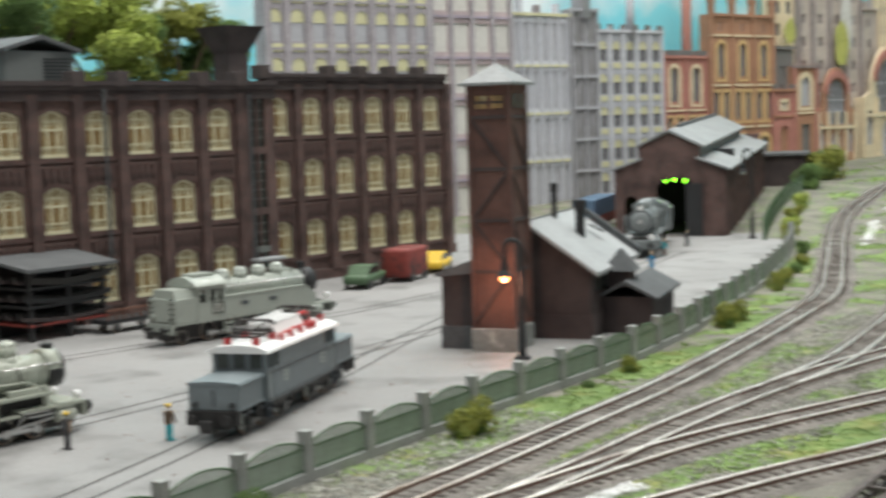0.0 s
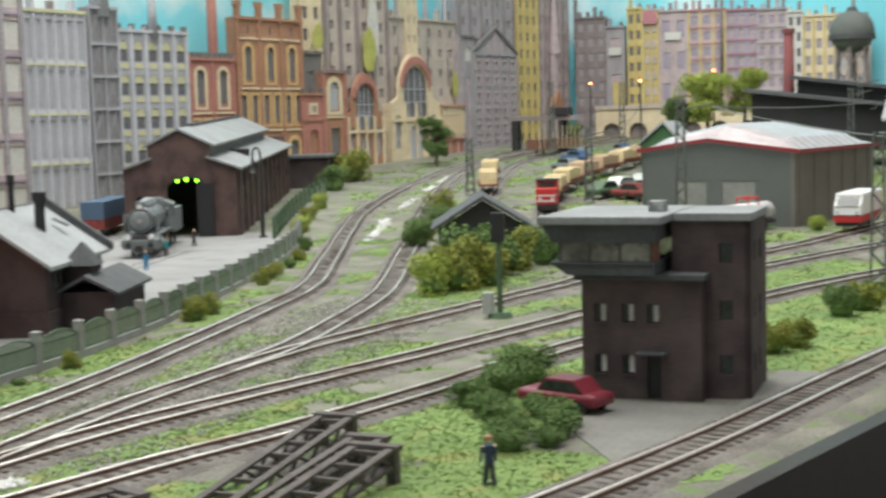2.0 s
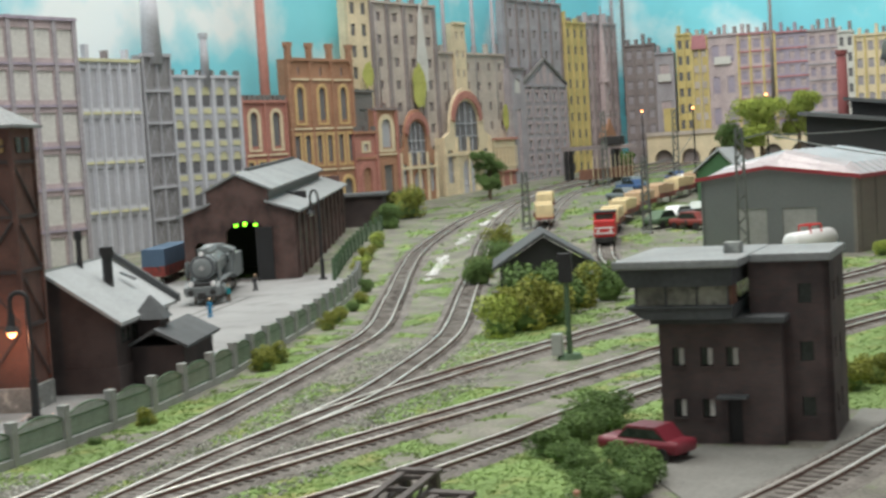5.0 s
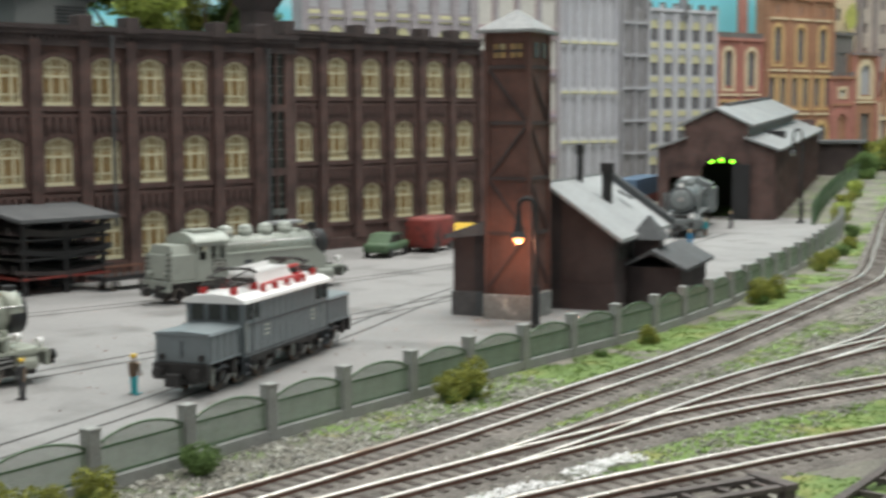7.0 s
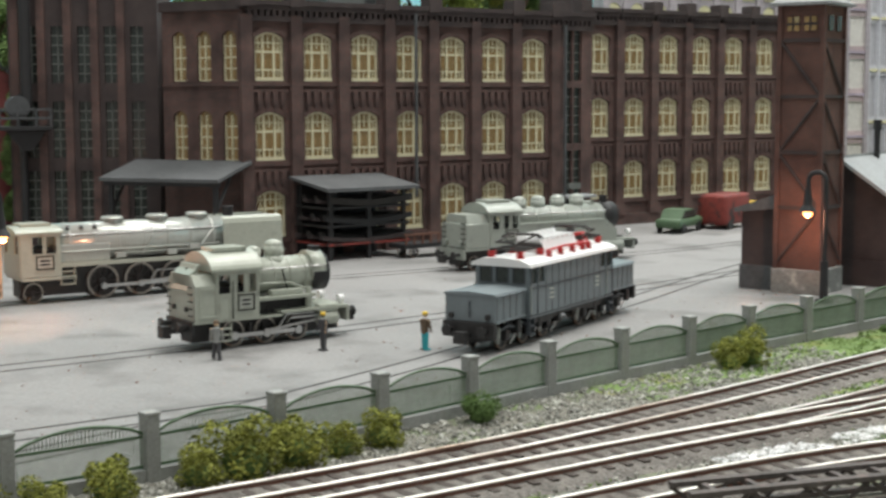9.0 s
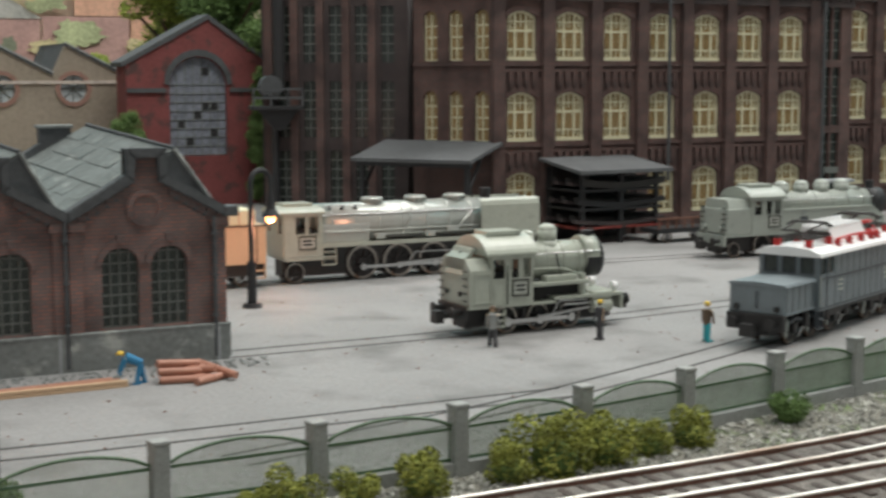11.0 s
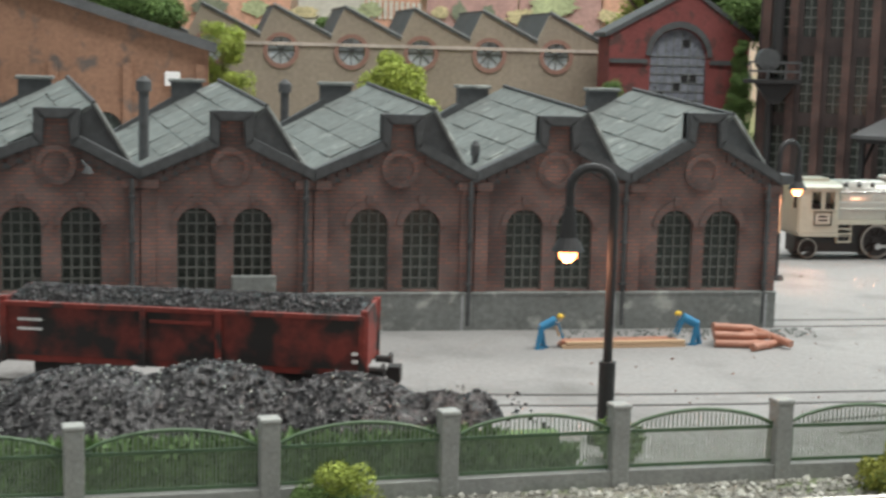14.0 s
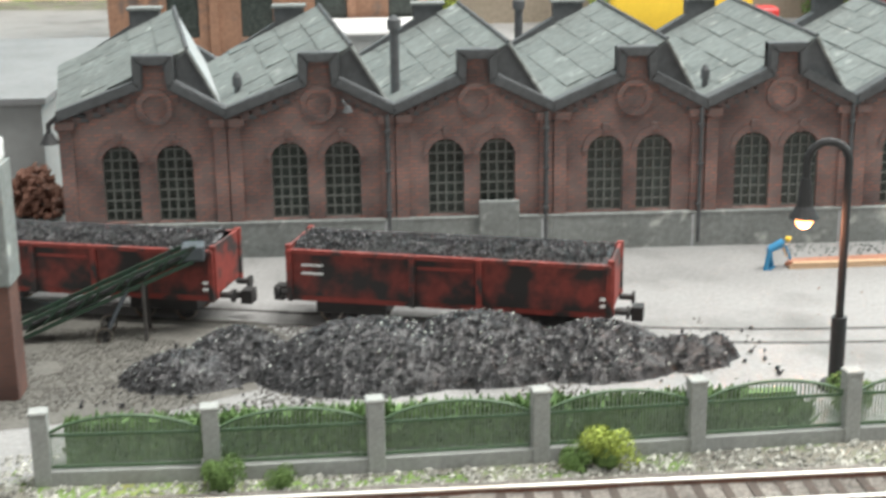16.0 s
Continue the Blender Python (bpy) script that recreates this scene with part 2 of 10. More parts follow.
def thing(name, x, y, z, rz, label, category, group="", kind="", rx=0, ry=0):
    ob = new(name)
    ob.empty_display_size = 0.01
    ob.matrix_basis = pose(x * S, y * S, z * S, rx, ry, rz)
    return tagged(ob, label, category, group, kind)


def solid(name, bm, material, label, category, kind="", at=(0, 0, 0), smooth=False, group=""):
    ob = part(name, bm, material, None, smooth=smooth, at=at)
    return tagged(ob, label, category, group, kind)


def arch(x, z, w, h, rise, n=8):
    """Outline of an opening with an arched head: x its middle, z its sill."""
    pts = [(x - w / 2, z), (x + w / 2, z)]
    r = (w * w / 4 + rise * rise) / (2 * rise)
    half = math.asin(min(1, w / 2 / r))
    cz = z + h - r
    for i in range(n + 1):
        a = half - 2 * half * i / n
        pts.append((x + r * math.sin(a), cz + r * math.cos(a)))
    return pts


def pierced(outer, holes, y0, y1):
    """A wall slab between y0 and y1 with real openings; outlines in x, z."""
    from mathutils.geometry import tessellate_polygon
    loops = [outer] + holes
    flat = [p for l in loops for p in l]
    tris = tessellate_polygon([[Vector((u, v, 0)) for u, v in l] for l in loops])
    bm = bmesh.new()
    f = [bm.verts.new((u, y0, v)) for u, v in flat]
    k = [bm.verts.new((u, y1, v)) for u, v in flat]
    for a, b, c in tris:
        bm.faces.new((f[a], f[b], f[c]))
        bm.faces.new((k[c], k[b], k[a]))
    n = 0
    for l in loops:
        for i in range(len(l)):
            a, b = n + i, n + (i + 1) % len(l)
            bm.faces.new((f[a], f[b], k[b], k[a]))
        n += len(l)
    return bm


def path_points(pts, step):
    """Even steps along a smooth line through plan points: x, y, heading."""
    v = [Vector(p) for p in pts]
    v = [v[0] * 2 - v[1]] + v + [v[-1] * 2 - v[-2]]
    fine = []
    for i in range(1, len(v) - 2):
        for k in range(24):
            t = k / 24
            a, b, c, d = v[i - 1], v[i], v[i + 1], v[i + 2]
            fine.append(0.5 * (2 * b + (c - a) * t + (2 * a - 5 * b + 4 * c - d) * t * t + (3 * b - a - 3 * c + d) * t ** 3))
    fine.append(v[-2])
    out, gone, want = [], 0.0, 0.0
    for a, b in zip(fine, fine[1:]):
        l = (b - a).length
        while want <= gone + l and l > 0:
            p = a + (b - a) * ((want - gone) / l)
            out.append((p.x, p.y, math.atan2(b.y - a.y, b.x - a.x)))
            want += step
        gone += l
    return out


def rise(x, y):
    """Height of the ground: level, climbing gently towards the back of the board."""
    s = (x + 16) * 0.93 + (y + 66) * 0.37
    return max(0.0, s - 175) * 0.045


# ---- ground, yard, board edge, backdrop ----
EDGE = [(-80, -32), (0, -46.5), (40, -55.3), (58, -59.4), (120, -73), (345, -122)]


def edge_y(x):
    for (a, b), (c, d) in zip(EDGE, EDGE[1:]):
        if x <= c:
            return b + (d - b) * (x - a) / (c - a)
    return EDGE[-1][1]


bm = bmesh.new()
xs = [-80 + 4.25 * i for i in range(101)]
grid = []
for x in xs:
    y0 = edge_y(x)
    grid.append([bm.verts.new((x, y0 + (112 - y0) * j / 44, rise(x, y0 + (112 - y0) * j / 44))) for j in range(45)])
for a, c in zip(grid, grid[1:]):
    for j in range(44):
        bm.faces.new((a[j], c[j], c[j + 1], a[j + 1]))
solid("ground", bm, "soil", "scenic board covered with grey ballast and thin grass", "ground", "structure")
bm = bmesh.new()
for (a, b), (c, d) in zip(EDGE, EDGE[1:]):
    w = Vector((d - b, a - c)).normalized() * -0.9
    lo = [(a, b), (c, d), (c - w.x, d - w.y), (a - w.x, b - w.y)]
    prism(bm, lo, "z", -22, 0.02 if c < 60 else 0.6)
solid("fascia", bm, "fascia", "dark brown board edge of the layout", "fascia", "structure")
solid("hall_floor", B(-300, 500, -330, 250, -82, -80), "fascia", "dark floor of the hall under the layout", "floor", "structure")

FENCE = [(-35.9, -22.2), (-31.3, -22.2), (-26.8, -22.0), (-22.2, -21.7), (-17.7, -21.3), (-13.15, -20.95), (-8.6, -20.75), (-4.1, -20.6), (0.4, -20.4), (5, -19.9), (9.45, -19.1),
         (13.9, -18.2), (18.3, -17.3), (22.8, -16.5), (27.3, -15.8), (31.8, -15.0), (36.3, -14.4), (40.8, -13.75), (45.3, -13.1), (49.8, -12.4), (54.2, -11.3), (58.6, -10.2), (63, -8.9),
         (67.3, -7.4), (71.6, -5.9), (75.9, -4.4), (80.2, -2.9), (84.5, -1.4), (88.7, 0.1), (92.9, 1.8), (97.1, 3.5), (101.3, 5.2), (105.5, 7.0), (109.6, 8.9), (113.7, 10.8), (117.8, 12.8), (121.8, 14.9), (125.8, 17.1)]
yard = FENCE + [(129, 22), (175, 45), (150, 62), (95, 70), (-80, 100), (-80, -22.2)]
bm = bmesh.new()
prism(bm, [(x, y) for x, y in yard], "z", -0.3, 0.03)
bmesh.ops.triangulate(bm, faces=bm.faces[:])
solid("pavement", bm, "yard", "light grey dusty paving of the engine yard", "pavement", "structure")

wall = [(-85, 110), (60, 112), (150, 81), (328, 59), (335, -140)]
for (a, b), (c, d) in zip(wall, wall[1:]):
    t = Vector((d - b, a - c)).normalized() * -3
    panel = prism(bmesh.new(), [(a, b), (c, d), (c + t.x, d + t.y), (a + t.x, b + t.y)], "z", -5, 110)
    solid("backdrop", panel, "sky", "painted turquoise sky panel with white clouds", "backdrop", "structure")

# ---- railway tracks ----
sleeper_mesh = mesh_of(B(-0.13, 0.13, -1.25, 1.25, 0.0, 0.14), "sleeper")


def sweep(line, offset, w, z0, z1, ground=True, crowned=False):
    bm = bmesh.new()
    prev = None
    for x, y, a in line:
        h = rise(x, y) if ground else 0
        n = (-math.sin(a), math.cos(a))
        d = (z1 - z0) * 0.35
        prof = ((-w, z0), (-w, z1 - d), (-w * 0.8, z1 - d * 0.35), (-w * 0.35, z1), (w * 0.35, z1), (w * 0.8, z1 - d * 0.35), (w, z1 - d), (w, z0)) if crowned else ((-w, z0), (-w, z1), (w, z1), (w, z0))
        ring = [bm.verts.new((x + n[0] * (offset + o), y + n[1] * (offset + o), z + h)) for o, z in prof]
        if prev:
            for i in range(len(prof) - 1):
                bm.faces.new((prev[i], ring[i], ring[i + 1], prev[i + 1]))
        prev = ring
    return bm


def ballast_bed(line):
    bm = bmesh.new()
    prev = None
    for x, y, a in line:
        h, n = rise(x, y), (-math.sin(a), math.cos(a))
        ring = [bm.verts.new((x + n[0] * o, y + n[1] * o, z + h + (random.random() * 0.06 if z > 0.05 else 0))) for o, z in ((-2.0, -0.02), (-1.45, 0.1), (-0.7, 0.15), (0, 0.14), (0.7, 0.15), (1.45, 0.1), (2.0, -0.02))]
        if prev:
            for i in range(6):
                bm.faces.new((prev[i], ring[i], ring[i + 1], prev[i + 1]))
        prev = ring
    return bm


def track(pts, label, near=(0, 58), sleepers=True):
    t = thing("railway_track", 0, 0, 0, 0, label, "track", "main line tracks", "structure")
    line = path_points(pts, 1.0)
    part("ballast_bed", ballast_bed(line), "ballast", t, "loose grey stone ballast")
    for side in (-0.75, 0.75):
        r = part("rail", sweep(line, side, 0.062, 0.16, 0.34), "rust", t)
        part("rail_head", sweep(line, side, 0.075, 0.3, 0.375, True, True), "rail", r, "polished bright rail head", smooth=True)
    rest = bmesh.new()
    for x, y, a in path_points(pts, 0.75):
        if near[0] < x < near[1] and sleepers:
            part("sleeper", sleeper_mesh, None, t, at=(x, y, 0.05 + rise(x, y), 0, 0, math.degrees(a)))
        elif x < 190:
            m = Matrix.Translation((x, y, 0.12 + rise(x, y))) @ Matrix.Rotation(a, 4, "Z") @ Matrix.Diagonal((0.26, 2.5, 0.14, 1))
            bmesh.ops.create_cube(rest, size=1, matrix=m)
    if len(rest.verts):
        tagged(part("sleepers", rest, "sleeper", t), kind="stuff")
    return t


TRACKS = [
    [(-70, -25.8), (-40, -25.2), (-12, -24.5), (2, -24.1), (10.3, -23.8), (20.7, -22.6), (32.5, -20.7), (43.2, -18.9), (55.8, -16), (68, -12.9), (83.4, -8.4), (105.8, 2), (148.4, 21.8), (184, 33.3), (208, 38.8), (230, 43), (255, 46), (285, 47), (318, 44)],
    [(45, -24.1), (55.4, -23.0), (65.7, -20.6), (76, -17.8), (86.5, -14), (113.5, -2.5), (162.7, 18.2), (203, 32.6), (227, 38.6), (255, 41.5), (318, 39)],
    [(-70, -29.5), (-10, -27.2), (9.9, -26.6), (19.5, -26.5), (31.7, -27.0), (41, -28.6), (55.3, -31.7), (70.8, -34.6), (86, -37.3), (105.5, -40.5), (140, -51.9), (200, -75)],
    [(21, -26.45), (28, -25.7), (33.6, -24.9), (43.2, -24.1), (54.2, -24.0), (68.7, -25.5), (80.6, -27.1), (90, -28.2), (99, -27.6), (109, -24), (122, -16.5), (142, -7), (161, 0.2), (190, 9), (225, 16), (300, 22)],
    [(-70, -34), (-10, -31.5), (13.2, -30.6), (26.7, -32.4), (35.7, -34.6), (45.5, -36.5), (60.4, -38.8), (86.3, -44.8), (112.9, -54.4), (180, -80)],
    [(-20, -38.5), (10, -44.8), (25, -48.3), (39.3, -51.6), (53.9, -54.3), (73.6, -58.2), (120, -68)],
    [(150, 6), (184, 18.1), (232, 33), (265, 36.5), (318, 34)],
    [(92, -31), (118, -37.8), (135, -41), (180, -47), (300, -60)],
]
for pts in TRACKS:
    track(pts, "single track with bright rail heads on dark sleepers in ballast")


def yard_track(pts):
    t = thing("yard_track", 0, 0, 0, 0, "rails sunk flush into the grey yard paving", "track", "yard tracks", "structure")
    line = path_points(pts, 1.5)
    for side in (-0.72, 0.72):
        part("rail", sweep(line, side, 0.085, -0.05, 0.045, False), "groove", t)


for pts in ([(-5, -16), (5, -13.5), (14, -10.3), (21.3, -7.3), (37.3, -0.1), (52, 7), (80, 19)], [(-6, 0.6), (9.9, 0.7), (19.2, 1.3), (40, 4.2), (75, 11), (110, 22)],
            [(-60, -0.8), (-37.6, -6.7), (-23.9, -9.9), (-12, -12.0), (10, -12.2)], [(0, 20.2), (12, 20.2), (26, 20.2), (40, 19.6), (60, 19.5), (90, 24)], [(110, 25), (130, 37), (150, 48)]):
    yard_track(pts)

# ---- fence ----
post_mesh = mesh_of(B(-0.24, 0.24, -0.24, 0.24, 0, 2.05, bevel=0.04), "postgrey")
cap_mesh = mesh_of(B(-0.26, 0.26, -0.26, 0.26, 2.04, 2.18, bevel=0.05), "postgrey")
bar_mesh = mesh_of(B(-0.035, 0.035, -0.035, 0.035, 0.5, 1.0), "fencegreen")


def fence_panel(length):
    """Arched top rail over sparse bars, a close row of bars below the middle rail; along x from 0."""
    frame_, bars = bmesh.new(), bmesh.new()
    pts = [(0.24 + (length - 0.48) * i / 10, 0, 1.5 + 0.45 * math.sin(math.pi * i / 10) ** 0.7) for i in range(11)]
    for a, c in zip(pts, pts[1:]):
        tube(frame_, a, c, 0.05, n=6)
    for z in (0.5, 1.42):
        box(frame_, 0.24, length - 0.24, -0.035, 0.035, z - 0.04, z + 0.04)
    for n, z0, w in ((34, 1.42, 0.017), (44, 0.45, 0.017)):
        for i in range(n):
            u = (i + 0.5) / n
            top = 1.5 + 0.45 * math.sin(math.pi * u) ** 0.7 if z0 > 1 else 1.42
            x = 0.24 + (length - 0.48) * u
            box(bars, x - w, x + w, -0.02, 0.02, z0, top)
    return mesh_of(frame_, "fencegreen"), mesh_of(bars, "bars")


PANEL = fence_panel(4.55)
fence = thing("fence", 0, 0, 0, 0, "green iron fence with arched panels between grey concrete posts", "fence")
plinth_mesh = mesh_of(B(0, 4.55, -0.2, 0.2, -0.1, 0.42), "postgrey")
for i, (x, y) in enumerate(FENCE):
    p = part("post", post_mesh, None, fence, at=(x, y, 0, 0, 0, 8))
    part("post_cap", cap_mesh, None, p)
    if i + 1 < len(FENCE):
        c, d = FENCE[i + 1]
        a = math.degrees(math.atan2(d - y, c - x))
        part("base_wall", plinth_mesh, None, fence, at=(x, y, 0, 0, 0, a))
        f = part("panel_frame", PANEL[0], None, fence, at=(x, y, 0, 0, 0, a))
        part("grille", PANEL[1], None, f)


# ---- workshop with six gabled bays ----
def workshop():
    w = thing("workshop", 0, 0, 0, 0, "long sooty red-brick workshop with six gables and slate sawtooth roofs", "building")
    bounds = (-39.6, -32.7, -25.8, -19.2, -12.8, -6.5, 0.0)
    # for each bay: the middle of its gable block, the middle and half gap of its window pair, the block's top
    bays = ((-35.55, -36.05, 1.12, 8.6), (-28.85, -29.1, 1.1, 8.6), (-22.35, -22.6, 1.07, 8.6), (-15.75, -15.95, 1.04, 8.58), (-9.45, -9.7, 1.03, 8.62), (-3.3, -3.4, 1.0, 8.85))
    glass = mesh_of(prism(bmesh.new(), arch(0, 1.62, 1.5, 3.25, 0.72), "y", 0.26, 0.29), "darkglass")
    bars = bmesh.new()
    for i in range(5):
        x = -0.74 + 0.37 * i
        box(bars, x - 0.04, x + 0.04, 0.18, 0.25, 1.62, 4.86 - 0.7 * (abs(x) / 0.74) ** 2)
    for j in range(8):
        z = 1.66 + 0.43 * j
        k = 0.74 if z < 4.2 else 0.74 * math.sqrt(max(0, 1 - ((z - 4.16) / 0.72) ** 2))
        box(bars, -k, k, 0.18, 0.24, z - 0.035, z + 0.035)
    bars = mesh_of(bars, "iron")
    hood = bmesh.new()
    o, k = arch(0, 1.62, 2.0, 3.6, 0.97, 10), arch(0, 1.62, 1.54, 3.28, 0.74, 10)
    for i in range(2, 12):
        prism(hood, [o[i], o[i + 1], k[i + 1], k[i]], "y", -0.08, 0.02)
    hood = mesh_of(weld(hood), "wbrick")
    key = mesh_of(B(-0.14, 0.14, -0.12, 0.02, 5.05, 5.4, bevel=0.02), "wbrick")
    corb = mesh_of(B(-0.17, 0.17, -0.13, 0.02, -0.42, 0), "wbrick")
    # small dark block beside each corbel, put in for the shade under it
    soot_shade = mesh_of(B(-0.16, 0.16, -0.1, 0.02, -0.2, 0), "coping")
    pil = mesh_of(B(-0.26, 0.26, -0.12, 0.02, 1.45, 5.9), "wbrick")
    step = mesh_of(B(-0.4, 0.4, -0.2, 0.02, 5.62, 5.95), "wbrick")
    ring = bmesh.new()
    for i in range(20):
        a, c = 2 * math.pi * i / 20, 2 * math.pi * (i + 1) / 20
        prism(ring, [(r_ * math.cos(q), r_ * math.sin(q)) for q, r_ in ((a, 0.76), (c, 0.76), (c, 0.52), (a, 0.52))], "y", -0.08, 0.02)
    ring = mesh_of(weld(ring), "wbrick")
    rnd = random.Random(19)
    for n, (c, wc, half, top) in enumerate(bays):
        x0, x1 = bounds[n], bounds[n + 1]
        va, vb, sh = 6.4, 6.4, 7.55 + top - 8.6
        outer = [(x0, va), (c - 0.84, sh), (c - 0.84, top), (c + 0.84, top), (c + 0.84, sh), (x1, vb)]
        inner = [(x0, va - 0.46), (c - 0.5, sh - 0.32), (c - 0.42, top - 0.4), (c + 0.42, top - 0.4), (c + 0.5, sh - 0.32), (x1, vb - 0.46)]
        wall = [(x0, 1.45), (x1, 1.45)] + [(u, v - 0.05) for u, v in outer[::-1]]
        part("front_wall", pierced(wall, [arch(wc - half, 1.62, 1.5, 3.25, 0.72), arch(wc + half, 1.62, 1.5, 3.25, 0.72)], 0, 0.4), "wbrick", w)
        for i in range(5):
            cop = prism(bmesh.new(), [outer[i], outer[i + 1], inner[i + 1], inner[i]], "y", -0.32, 0.5)
            bmesh.ops.bevel(cop, geom=[e_ for e_ in cop.edges if abs(e_.verts[0].co.y - e_.verts[1].co.y) < 0.01], offset=0.06, segments=2, affect="EDGES")
            part("coping", cop, "coping", w)
        part("plinth", B(x0, x1, -0.28, 0.4, -0.1, 1.45, bevel=0.03), "plinth", w)
        part("sill_course", B(x0, x1, -0.3, 0.1, 1.44, 1.56, bevel=0.03), "plinth", w)
        part("plinth_joint", B(x1 - 0.5, x1 - 0.38, -0.3, -0.25, 0.0, 1.44), "felt", w)
        part("roundel", ring, None, w, at=(c - 0.05, 0, 6.45))
        for s, xe in ((-1, x0), (1, x1)):
            run = abs(xe - c) - 0.95
            m_ = 6
            for i in range(m_):
                xx, zz = c + s * (0.95 + run * (i + 0.4) / m_), sh - 0.42 - (sh - va) * (i + 0.4) / m_
                part("corbel", corb, None, w, at=(xx, 0, zz))
                part("corbel_shadow_brick", soot_shade, None, w, at=(xx + s * 0.2, -0.02, zz - 0.36))
        for dx in (x0 + 0.3, x1 - 0.3):
            part("pilaster", pil, None, w, at=(dx, 0, 0))
            part("pilaster_head", step, None, w, at=(dx, 0, 0))
        for dx in (wc - half, wc + half):
            win = part("window", glass, None, w, at=(dx, 0, 0))
            part("glazing_grid", bars, None, win)
            part("window_hood", hood, None, win)
            part("keystone", key, None, win)
        # roof: slate slope up to a ridge that drifts left towards the rear
        v0, v1 = Vector((x0 - 0.1, 0.45, 6.15)), Vector((c + 1.35, 0.45, 8.75))
        up_, back = (v1 - v0), Vector((-1.6, 8.6, 0.75))
        n_ = up_.cross(back).normalized()
        if n_.z < 0:
            n_ = -n_

        def slab(q, lift, thick):
            sb = bmesh.new()
            hi_ = [sb.verts.new(p_ + n_ * lift_) for p_, lift_ in zip(q, lift)]
            lo_ = [sb.verts.new(p_ - n_ * thick) for p_ in q]
            sb.faces.new(hi_)
            sb.faces.new(lo_[::-1])
            for e_ in range(4):
                sb.faces.new((lo_[e_], lo_[(e_ + 1) % 4], hi_[(e_ + 1) % 4], hi_[e_]))
            return sb
        r = part("roof_slope", slab([v0, v0 + back, v1 + back, v1], (0, 0, 0, 0), 0.22), "slate", w, "weathered grey-green slate slope")
        rows, cols = 5, 6
        for i in range(rows):
            for j in range(cols):
                b0 = v0 + up_ * (i / rows) + back * ((j + (0.5 if i % 2 else 0)) / cols)
                du, dv = up_ * (1.04 / rows) * (0.97 + 0.05 * rnd.random()), back * ((0.485 if (j == cols - 1 and i % 2) else 0.985) / cols)
                if i == rows - 1:
                    du = up_ * (0.99 / rows)
                k1, k2 = 0.02 + 0.05 * rnd.random(), 0.006 + 0.012 * rnd.random()
                jag = back * (0.012 * (rnd.random() - 0.5))
                part("slate", slab([b0 + jag, b0 + dv + jag, b0 + dv + du, b0 + du], (k1, k1 * (0.6 + 0.8 * rnd.random()), k2, k2), 0.02), "slate", r)
        part("ridge_strip", tube(bmesh.new(), v1 + Vector((0, 0, 0.04)), v1 + back + Vector((0, 0, 0.04)), 0.09, n=6), "coping", r)
        st = bmesh.new()
        w0 = Vector((x1 - 0.1, 0.45, 6.12))
        q = [st.verts.new(p_) for p_ in (v1, w0, w0 + back, v1 + back)]
        st.faces.new(q)
        q2 = [st.verts.new(p_ + Vector((-0.15, 0, -0.1))) for p_ in (v1, w0, w0 + back, v1 + back)]
        st.faces.new(q2[::-1])
        part("steep_slope", st, "felt", w, "pale steep roof slope")
        part("roof_gable", prism(bmesh.new(), [(c - 1.0, 7.0), (c + 1.35, 8.66), (x1 - 0.2, 6.2), (x1 - 1.2, 6.4)], "y", 0.42, 0.5), "coping", w, "dark gable end of the roof")
        part("verge_flashing", tube(bmesh.new(), (c + 1.35, 0.4, 8.75), (x1 - 0.15, 0.4, 6.2), 0.09, n=6), "plinth", w)
        part("rear_gable_block", B(c - 2.35, c - 0.95, 9.1, 9.75, 6.0, 9.45, bevel=0.05), "coping", w, "dark rear gable block")
        part("rear_gable_cap", B(c - 2.45, c - 0.85, 9.0, 9.85, 9.4, 9.55, bevel=0.04), "plinth", w)
        part("rear_coping", prism(bmesh.new(), [(c - 5.0, 6.7), (c - 2.3, 8.3), (c - 2.3, 8.75), (c - 5.0, 7.15)], "y", 9.05, 9.7), "coping", w)
        part("rear_coping", prism(bmesh.new(), [(c + 1.5, 6.7), (c - 0.95, 8.3), (c - 0.95, 8.75), (c + 1.5, 7.15)], "y", 9.05, 9.7), "coping", w)
    part("coping_return", B(-0.12, 0.5, -0.34, 0.6, 5.98, 6.4, bevel=0.06), "coping", w)
    part("end_wall", B(-0.4, 0.0, 0.4, 9.2, 1.45, 6.25), "wbrick", w)
    part("end_wall", B(-39.6, -39.2, 0.4, 9.2, 1.45, 6.25), "wbrick", w)
    part("end_plinth", B(-0.4, 0.28, 0.4, 9.2, -0.1, 1.45), "plinth", w)
    part("end_plinth", B(-39.88, -39.2, 0.4, 9.2, -0.1, 1.45), "plinth", w)
    part("back_wall", B(-39.6, -0.1, 9.2, 9.6, 0, 6.8), "wbrick", w)
    for x, y, z1 in ((-25.7, 2.0, 9.2), (-19.6, 10.4, 9.0), (-32.4, 2.2, 6.9), (-12.5, 1.6, 6.9)):
        pipe = tube(bmesh.new(), (x, y, 5.9), (x, y, z1), 0.2 if z1 > 8 else 0.14)
        tube(pipe, (x, y, z1), (x, y, z1 + 0.4), 0.3 if z1 > 8 else 0.2)
        tube(pipe, (x, y, z1 + 0.4), (x, y, z1 + 0.6), 0.3 if z1 > 8 else 0.2, 0.08)
        part("vent_pipe", pipe, "coping", w)
    for x in (-6.62, -13.0, -19.5, -26.1, -0.55):
        dp = tube(bmesh.new(), (x, -0.24, 0.2), (x, -0.24, 6.0), 0.085)
        part("downpipe", dp, "coping", w)
        for z in (1.9, 3.6, 5.3):
            part("pipe_clip", B(x - 0.13, x + 0.13, -0.36, -0.1, z - 0.05, z + 0.05), "coping", w)
